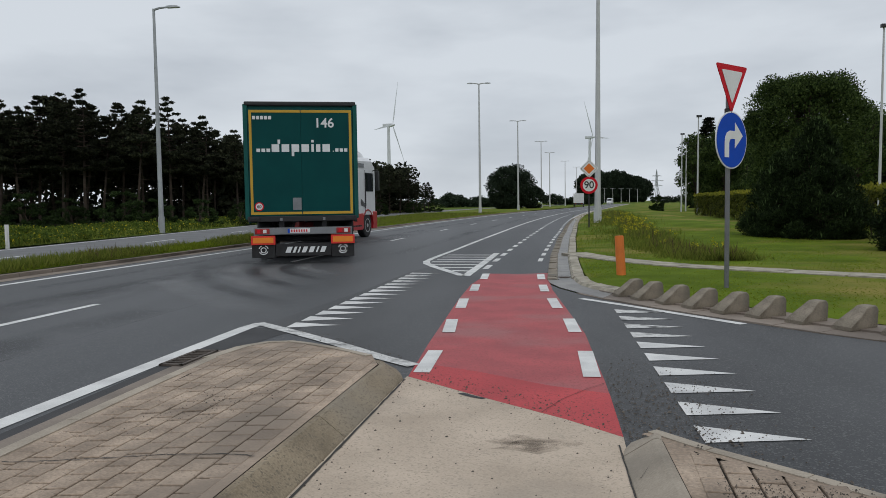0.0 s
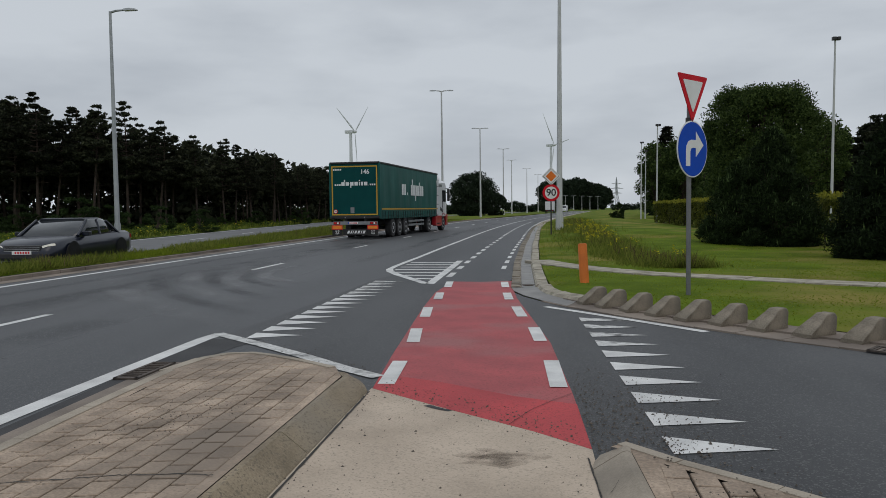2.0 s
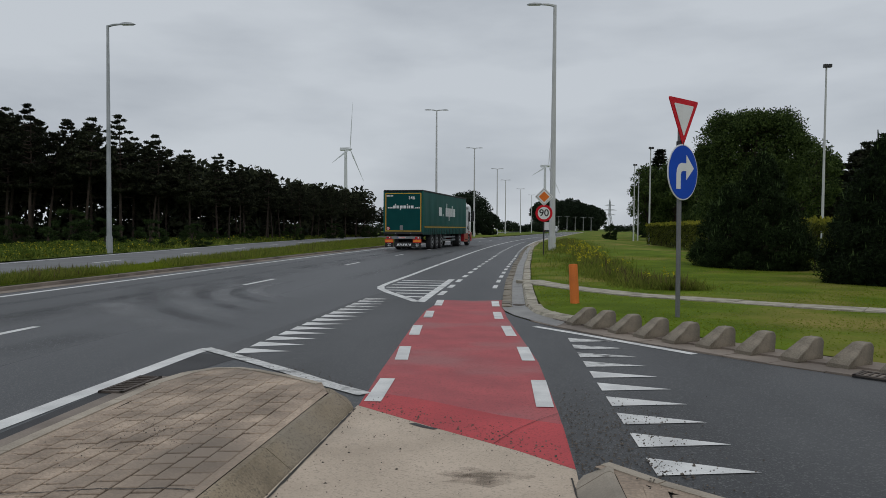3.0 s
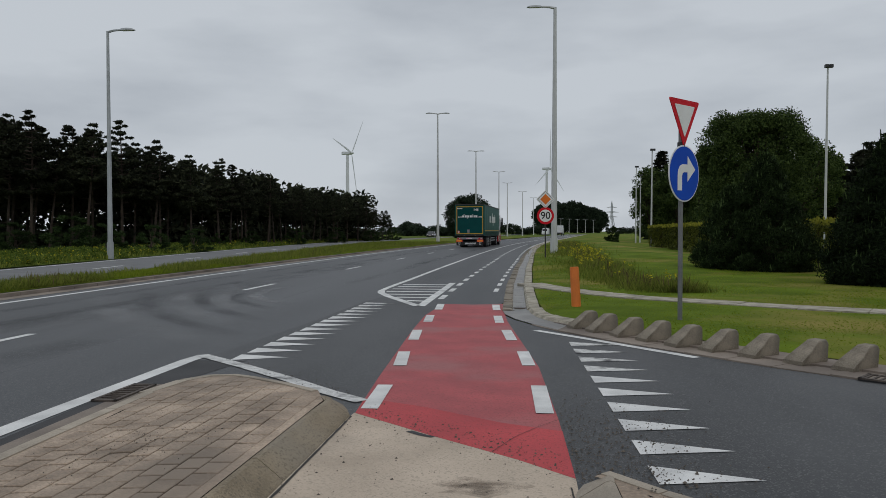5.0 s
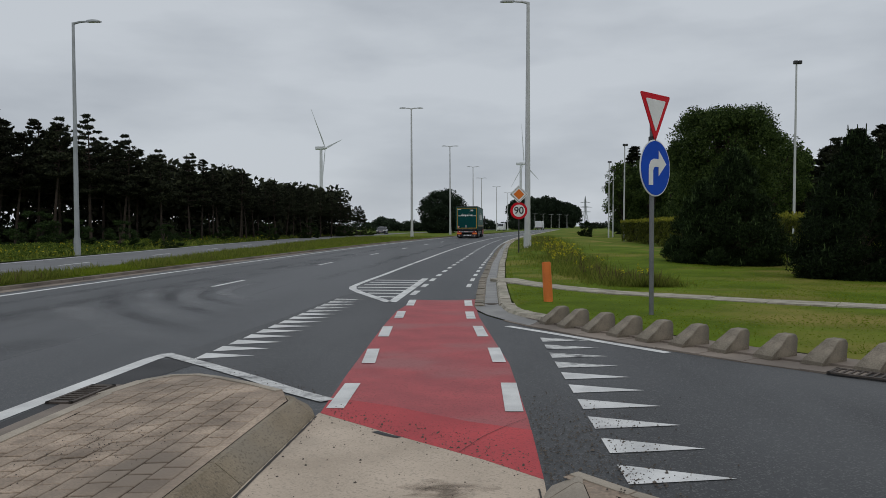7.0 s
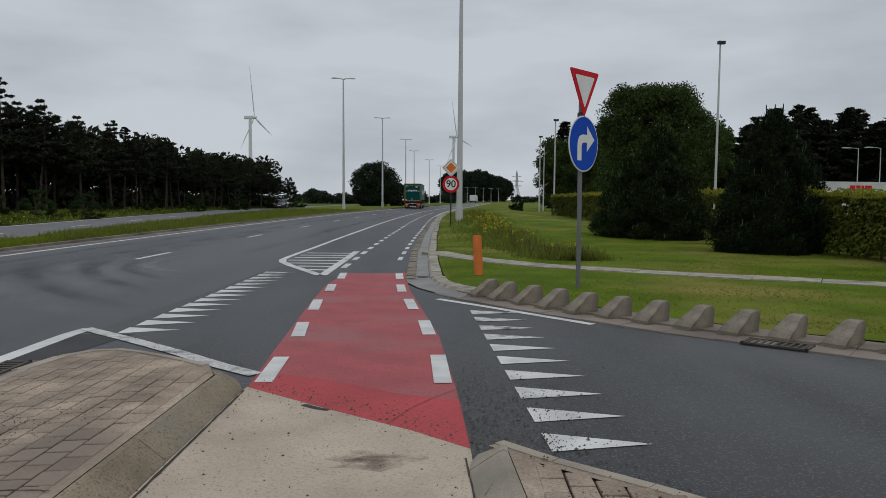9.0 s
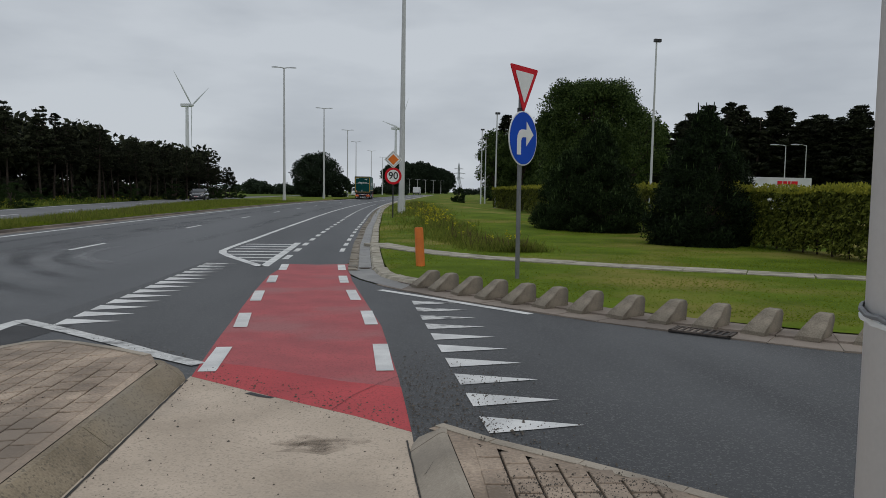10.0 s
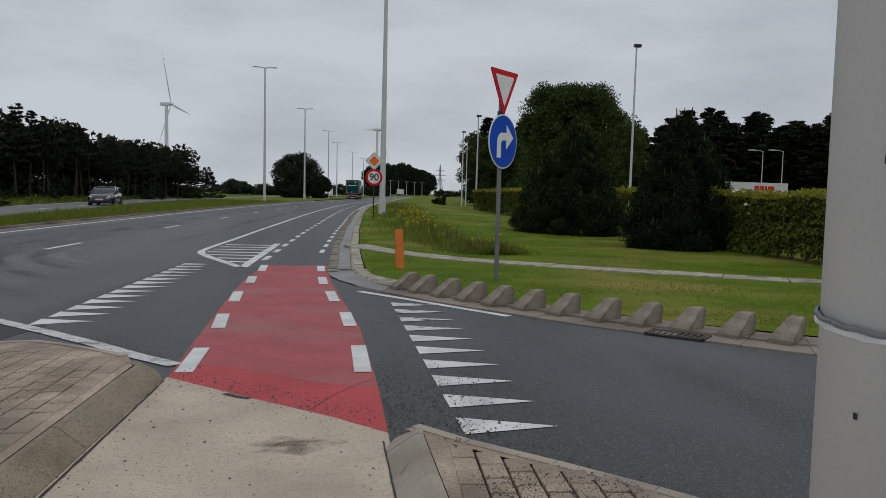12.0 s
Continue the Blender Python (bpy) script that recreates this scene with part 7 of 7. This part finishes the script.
def build_far_trees():
    bushy("round_tree", "dome-shaped dark tree beside the road ahead", 4.0, (4.9, 4.6, 4.8), FAR_LEAF, 51, 260, 110, 0.19, trunk=0.3, m=pose(-6.0, 150, 0), boxy=1.9)
    bushy("round_tree", "lower tree leaning on the dome-shaped one", 2.2, (2.4, 2.4, 2.4), FAR_LEAF, 52, 70, 120, 0.19, trunk=0.2, m=pose(-1.7, 153, 0))
    rnd = random.Random(12)
    for i in range(9):
        f = i / 8
        bushy("round_tree", "tree of a dense distant grove at the bend", 12.6 - 3.4 * f ** 4, (9.4, 8.0, 13.0 - 3.4 * f ** 4 - 2.4 * (1 - f) ** 4), FAR_LEAF, 70 + i, 120, 90, 0.7, trunk=0.5, group="grove at the bend", m=pose(36.0 + 5.2 * i, 602 + rnd.uniform(-3, 3), 0))
    # hedge-like rows of trees along the horizon
    for name, x0, x1, y, n, h, label in (("treeline", -30, -7, 230, 70, 5.0, "low line of bushes and trees beside the road far off"), ("treeline", 0, 26, 330, 60, 6.5, "line of trees behind the far lamps"),
                                         ("treeline", 60, 150, 420, 90, 5.0, "distant line of trees under the pylon"), ("treeline", -160, -20, 330, 160, 5.0, "far wood behind the turbine"), ("treeline", -420, -100, 360, 200, 7.0, "far wood on the horizon"),
                                         ("treeline", 130, 420, 330, 200, 11.0, "far wood on the horizon beyond the yard")):
        cs = np.stack([RNG.uniform(x0, x1, n * 3), y + RNG.uniform(-6, 6, n * 3), np.zeros(n * 3)], 1)
        top = h * (0.55 + 0.45 * np.array([noise.noise(Vector((c[0] * 0.13, 3, 0))) for c in cs]))
        cs[:, 2] = RNG.uniform(0.1, 1.0, n * 3) * top
        p, a, b = clump_leaves(cs, RNG.uniform(0.8, 1.7, n * 3), 46, 0.42)
        p[:, 2] = np.maximum(p[:, 2], 0)
        tagged(quads_object(name, p, a, b, FAR_LEAF), label, "trees", kind="stuff")


def hedge(name, label, a, b, height, depth, per_m, leaf, m=None):
    s = thing(name, label, "hedge")
    length = math.dist(a, b)
    n = int(per_m * length)
    d = np.array([b[0] - a[0], b[1] - a[1]]) / length
    sprays = n // 9
    t = np.repeat(RNG.uniform(0, 1, sprays), 9) + RNG.normal(0, 0.055 / length, sprays * 9)
    n = len(t)
    way = np.repeat(RNG.choice([-1, 1], sprays), 9)
    u = way * depth / 2 * np.repeat(RNG.uniform(0.35, 1.05, sprays), 9) + RNG.normal(0, 0.02, n)
    z = np.repeat(0.16 + (height - 0.16) * RNG.uniform(0, 1, sprays) ** 0.85, 9) + RNG.normal(0, 0.03, n)
    bulge = 0.12 * np.array([noise.noise(Vector((tt * length * 1.6, zz * 2.2, 0))) for tt, zz in zip(t, z)])
    p = np.stack([a[0] + (b[0] - a[0]) * t + d[1] * (u + bulge * way), a[1] + (b[1] - a[1]) * t - d[0] * (u + bulge * way), np.maximum(z, 0.08)], 1)
    out = np.stack([d[1] * way, -d[0] * way, np.full(n, 0.55)], 1) + 0.35 * RNG.normal(size=p.shape)
    al = unit(np.cross(out, RNG.normal(size=p.shape))) * leaf * RNG.uniform(0.6, 1.3, (n, 1))
    si = unit(np.cross(al, out)) * leaf * 0.5
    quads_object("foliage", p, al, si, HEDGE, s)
    n2 = int(n * 0.18)
    t = RNG.uniform(0, 1, n2)
    u = RNG.uniform(-0.55, 0.55, n2) * depth
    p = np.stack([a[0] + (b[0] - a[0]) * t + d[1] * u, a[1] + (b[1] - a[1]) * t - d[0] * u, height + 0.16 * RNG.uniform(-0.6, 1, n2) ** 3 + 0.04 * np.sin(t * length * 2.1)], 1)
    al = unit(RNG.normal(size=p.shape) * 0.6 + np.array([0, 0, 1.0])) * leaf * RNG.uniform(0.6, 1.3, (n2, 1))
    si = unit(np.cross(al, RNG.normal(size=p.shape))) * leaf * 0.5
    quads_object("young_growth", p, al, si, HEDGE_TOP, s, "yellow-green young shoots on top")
    k = int(length / 0.6)
    for i in range(k):
        f = (i + 0.5) / k
        bm = bmesh.new()
        x, y = a[0] + (b[0] - a[0]) * f, a[1] + (b[1] - a[1]) * f
        tube(bm, [(x, y, 0), (x + 0.05 * math.sin(i * 5), y, 0.5), (x, y + 0.05, height * 0.8)], [0.03, 0.025, 0.01], 5)
        part("stem", bm, BARK, s)


def blades(name, label, xy, base_z, low, high, material, width=0.006, lean=0.35):
    """Grass as single curved-looking blades standing at the points."""
    n = len(xy)
    h = RNG.uniform(low, high, (n, 1))
    up = np.array([0, 0, 1.0]) + lean * RNG.normal(size=(n, 3)) * np.array([1, 1, 0.1])
    up = unit(up) * h / 2
    side = unit(np.cross(up, RNG.normal(size=(n, 3)))) * width * RNG.uniform(0.7, 1.5, (n, 1)) * (0.5 + h / high)
    c = np.concatenate([xy, np.reshape(base_z, (n, 1))], 1) + up * 0.92
    return tagged(quads_object(name, c, up, side, material), label, "grass", kind="stuff")


def build_grass():
    # mown lawn, densest where the camera is nearest
    n = 130000
    y = 6.6 + 26 * RNG.uniform(0, 1, n * 2) ** 1.6
    x = RNG.uniform(0.6, 17, n * 2)
    bx = np.interp(y, [6.6, 7.3, 8.0, 9.6, 11.4, 13.4, 14.5, 20, 33], [6.9, 5.4, 4.3, 2.75, 1.35, 0.85, 0.85, 0.92, 1.5])
    path = np.interp(x, [0.72, 1.2, 1.9, 3.4, 5.4, 8.5, 14, 30], [19.8, 18.3, 16.9, 15.0, 13.6, 11.7, 8.9, 3.5])
    keep = (x > bx) & (np.abs(y - path) > 0.55)
    xy = np.stack([x, y], 1)[keep][:n]
    z = np.array([0.045 + verge_rise(*q) for q in xy])
    blades("lawn", "short mown lawn grass", xy, z, 0.02, 0.055, BLADE, 0.0038, 2.6)
    # tall grass of the median
    n = 70000
    y = 9 + 85 * RNG.uniform(0, 1, n) ** 1.5
    l = np.array([left_line(v) - 1.05 for v in y])
    o = np.array([oncoming(v) + 0.1 for v in y])
    f = RNG.uniform(0, 1, n)
    xy = np.stack([o + (l - o) * f, y], 1)
    tuft = np.array([noise.noise(Vector((a * 0.5, b * 0.35, 2))) for a, b in xy])
    sel = tuft > -0.15 + 0.3 * RNG.uniform(-1, 1, n)
    blades("median_grass", "tall unmown grass with seed heads on the median", xy[sel], np.full(sel.sum(), 0.09), 0.08, 0.34, TALL, 0.007, 0.5)
    blades("median_turf", "lower green turf of the median", xy[~sel], np.full((~sel).sum(), 0.09), 0.05, 0.20, BLADE, 0.008, 0.5)
    m = (tuft > 0.25) & (RNG.uniform(0, 1, n) < 0.05)
    blades("median_weeds", "reddish dry weeds standing in the median grass", xy[m], np.full(m.sum(), 0.1), 0.2, 0.42, RUSTY_WEED, 0.008, 0.25)
    # belt of weeds across the verge, from the turning sign back to the tall lamp
    n = 26000
    f = RNG.uniform(0, 1, n) ** 1.5
    y = 16.9 + 58 * f
    mid = np.interp(y, [16.5, 17.5, 20.8, 25.2, 35.2, 49.9, 75], [4.1, 3.75, 3.3, 3.35, 3.75, 4.6, 6.2])
    wide = np.interp(y, [16.5, 18, 25, 75], [0.5, 0.65, 0.85, 1.3])
    off = RNG.normal(0, 0.75, n)
    xy = np.stack([mid + off * wide, y], 1)
    tuft = np.array([noise.noise(Vector((a * 1.1, b * 0.6, 7))) for a, b in xy])
    z = np.array([0.04 + verge_rise(*q) for q in xy])
    some = tuft > -0.22 + 0.25 * RNG.normal(size=n)
    xy, y, off, tuft, z = xy[some], y[some], off[some], tuft[some], z[some]
    n = len(y)
    tall = np.clip(1.0 - 0.45 * np.abs(off), 0.2, 1) * (0.6 + 1.0 * tuft)
    for name, label, pick, low, high, material, width in (("verge_weeds", "tall green grass and weeds on the verge", tall < 0.45, 0.06, 0.22, TALL, 0.007), ("verge_weeds", "dense olive weeds in a belt across the verge", tall >= 0.45, 0.10, 0.36, TALL, 0.007),
                                                          ("verge_dry_weeds", "brownish dock weeds among the grass", (tall > 0.6) & (RNG.uniform(0, 1, n) < 0.16), 0.2, 0.52, RUSTY_WEED, 0.006)):
        blades(name, label, xy[pick], z[pick], low, high, material, width, 0.42)
    kk = np.where((tall > 0.5) & (RNG.uniform(0, 1, n) < np.where((y > 27) & (y < 46), 0.035, 0.004)))[0]
    p = np.concatenate([xy[kk], (z[kk] + RNG.uniform(0.25, 0.5, len(kk)))[:, None]], 1)
    pp, a, b = clump_leaves(p, np.full(len(p), 0.09), 9, 0.032)
    tagged(quads_object("ragwort", pp, a, b, RAGWORT), "yellow flowering ragwort on the verge", "weeds", kind="stuff")
    # weeds beyond the oncoming carriageway
    n = 2600
    y = 18 + 110 * RNG.uniform(0, 1, n) ** 1.3
    edge = np.array([oncoming(v) - 7.0 for v in y])
    xy = np.stack([edge - RNG.uniform(0, 1, n) ** 0.8 * (4 + 0.10 * y), y], 1)
    tuft = np.array([noise.noise(Vector((a * 0.25, b * 0.2, 9))) for a, b in xy])
    hgt = 0.10 + 0.40 * np.clip(tuft + 0.25, 0, 1) + RNG.uniform(0, 0.15, n)
    p = np.concatenate([xy, (hgt * 0.75)[:, None]], 1)
    pp, a, b = clump_leaves(p, np.full(n, 0.28), 40, 0.075, 0.8)
    pp[:, 2] = np.maximum(pp[:, 2], 0.04)
    tagged(quads_object("verge_scrub", pp, a, b, WEED), "green weeds with yellow flowers along the far verge", "weeds", kind="stuff")
    xy2 = np.stack([np.repeat(edge, 6) - RNG.uniform(0, 9, 6 * n), np.repeat(y, 6) + RNG.uniform(-2, 2, 6 * n)], 1)
    blades("verge_grass", "rough grass along the far verge", xy2, np.full(len(xy2), 0.02), 0.1, 0.4, TALL, 0.03, 0.4)


def build_grit():
    """Loose grit and clods of soil on the cycle path and the asphalt."""
    spots = []
    for n, fx, fy in ((420, lambda: random.uniform(-1.05, 0.38), lambda x: 5.0 - 0.86 * x + random.gauss(-0.1, 0.16)), (150, lambda: random.uniform(-1.1, 0.38), lambda x: random.uniform(2.6, 5.0)),
                      (200, lambda: random.uniform(-3.0, -1.2), lambda x: 5.05 - 0.95 * x + random.gauss(0.12, 0.10)), (1500, lambda: 0.45 + abs(random.gauss(0, 0.4)), lambda x: random.triangular(3.5, 6.6, 4.3)),
                      (160, lambda: random.uniform(-1.30, -1.05), lambda x: random.uniform(2.8, 5.7)), (220, lambda: random.uniform(0.75, 2.0), lambda x: 4.75 - 0.9 * x + abs(random.gauss(0, 0.12)))):
        for i in range(n):
            x = fx()
            spots.append((x, fy(x)))
    heaps = [(random.uniform(0.74, 1.5), random.triangular(2.5, 3.42, 3.1)) for _ in range(1300)]
    heaps += [(random.gauss(-2.25, 0.28), random.gauss(4.6, 0.35)) for _ in range(300)]
    vs, fs = [], []
    for x, y in spots + heaps:
        r = (abs(random.gauss(0, 0.0042)) + 0.0016) * (0.6 if (x < -1.5 and y < 5.7) or (x > 0.7 and y < 3.5) else 1)
        z = 0.009 if not (x > 0.7 and y < 3.9 - 0.95 * (x - 0.72)) and not (x < -1.5 and y < 5.7) else (0.104 if x > 0 else island_height(x, y) + 0.004)
        k = len(vs)
        for a in range(5):
            q = r * random.uniform(0.7, 1.2)
            vs.append((x + q * math.cos(1.257 * a), y + q * math.sin(1.257 * a), z - 0.003))
        vs.append((x + r * 0.2, y, z + r * 0.55))
        fs += [(k + a, k + (a + 1) % 5, k + 5) for a in range(5)]
    tagged(mesh_part("grit", vs, fs, GRAVEL), "dark loose grit and clods of soil", "grit", kind="stuff")


build_forest()
build_right_trees()
build_far_trees()
hedge("hedge", "clipped beech hedge with yellow-green tips beside the lawn", (10.85, 6.0), (11.35, 20.5), 1.56, 0.9, 3600, 0.052)
hedge("hedge", "clipped hedge section behind the firs", (11.4, 21.0), (11.8, 40.0), 1.7, 0.9, 900, 0.075)
for near, far in (((11.9, 43.0), (12.35, 50.5)), ((12.45, 52.2), (12.8, 58.0)), ((12.9, 59.6), (13.3, 66.0))):
    hedge("hedge", "clipped yellow-green hedge section beside the lawn", near, far, 1.75, 0.9, 1000, 0.09)
build_grass()
build_grit()


# ---- what moves ----
def trailer_rows():
    return [(0.0, -5.66, 17.1, 16.0), (0.5, -6.97, 21.5, 5.6), (1.0, -7.62, 26.3, 0.2), (1.5, -7.80, 31.7, -4.8), (2.0, -7.42, 36.9, -7.3), (2.5, -6.78, 42.2, -8.8), (3.0, -5.96, 47.5, -9.4),
            (4.0, -4.2, 57.3, -8.0), (5.0, -2.55, 66.8, -5.6), (6.0, -1.55, 77.8, -4.0), (7.0, -0.68, 90.4, -3.5), (8.0, 0.05, 103.5, -3.6), (9.0, 1.15, 116.0, -3.6), (10.0, 2.62, 128.0, -4.0), (11.0, 3.72, 140.0, -4.2), (12.0, 4.92, 152.0, -4.6)]


def motions():
    rows, pulls = [], []
    bend = {0.0: -24, 0.5: -11, 1.0: -8, 1.5: -5.5, 2.0: -3, 2.5: -1}
    for t, x, y, a in trailer_rows():
        rows.append((t, pose(x, y, 0, 0, 0, a)))
        pin = pose(x, y, 0, 0, 0, a) @ Vector((0, 12.2, 0))
        pulls.append((t, pose(pin.x, pin.y, 0, 0, 0, a + bend.get(t, 0))))
    walk(TRAILER, rows)
    walk(TRACTOR, pulls)
    # saloon towards the camera on the far side
    walk(SEDAN, [(t, pose(x, y, 0, 0, 0, a)) for t, x, y, a in ((0.0, -13.3, 43.8, 184), (0.5, -13.1, 37.8, 184), (1.0, -13.1, 31.3, 185), (1.5, -13.15, 26.1, 185), (2.0, -12.8, 21.0, 183), (2.5, -12.1, 15.8, 181), (3.0, -11.8, 10.5, 180), (4.0, -11.9, -0.5, 180), (5.0, -12.2, -12, 180), (6.0, -12.4, -24, 180), (12.0, -13, -96, 180))])
    walk(HATCH, [(t, pose(x, y, 0, 0, 0, a)) for t, x, y, a in ((0.0, -10, 270, 170), (6.0, -17.0, 163, 177), (9.0, -18.2, 112, 180), (9.5, -18.0, 103.6, 180), (10.0, -17.9, 95.2, 181), (10.5, -17.85, 86.8, 181), (11.0, -17.75, 78.4, 182), (11.5, -17.5, 70.0, 183), (12.0, -16.95, 61.5, 184))])
    walk(VAN, [(t, pose(x, y, 0, 0, 0, a)) for t, x, y, a in ((0.0, 28.0, 310, 168), (1.5, 24.5, 292, 168), (5.5, 15.3, 262, 169), (7.0, 9.7, 245, 170), (9.0, 4.5, 222, 172), (11.0, 1.6, 200, 173), (12.0, 0.3, 190, 174))])
    walk(LORRY, [(t, pose(x, y, 0, 0, 0, a)) for t, x, y, a in ((0.0, 9.0, 184, -4), (1.5, 11.9, 204, -6), (5.5, 20.2, 250, -11), (7.0, 24.0, 276, -12), (9.0, 27.3, 305, -13), (12.0, 33.0, 350, -14))])
    for rotor, first, rate in ((ROTOR_NEAR, 19, -43.6), (ROTOR_FAR, 208, -65.3)):
        at = rotor.matrix_basis.translation.copy()
        walk(rotor, [(t, pose(at.x, at.y, at.z, 0, first + rate * t, 0)) for t in range(13)])


motions()
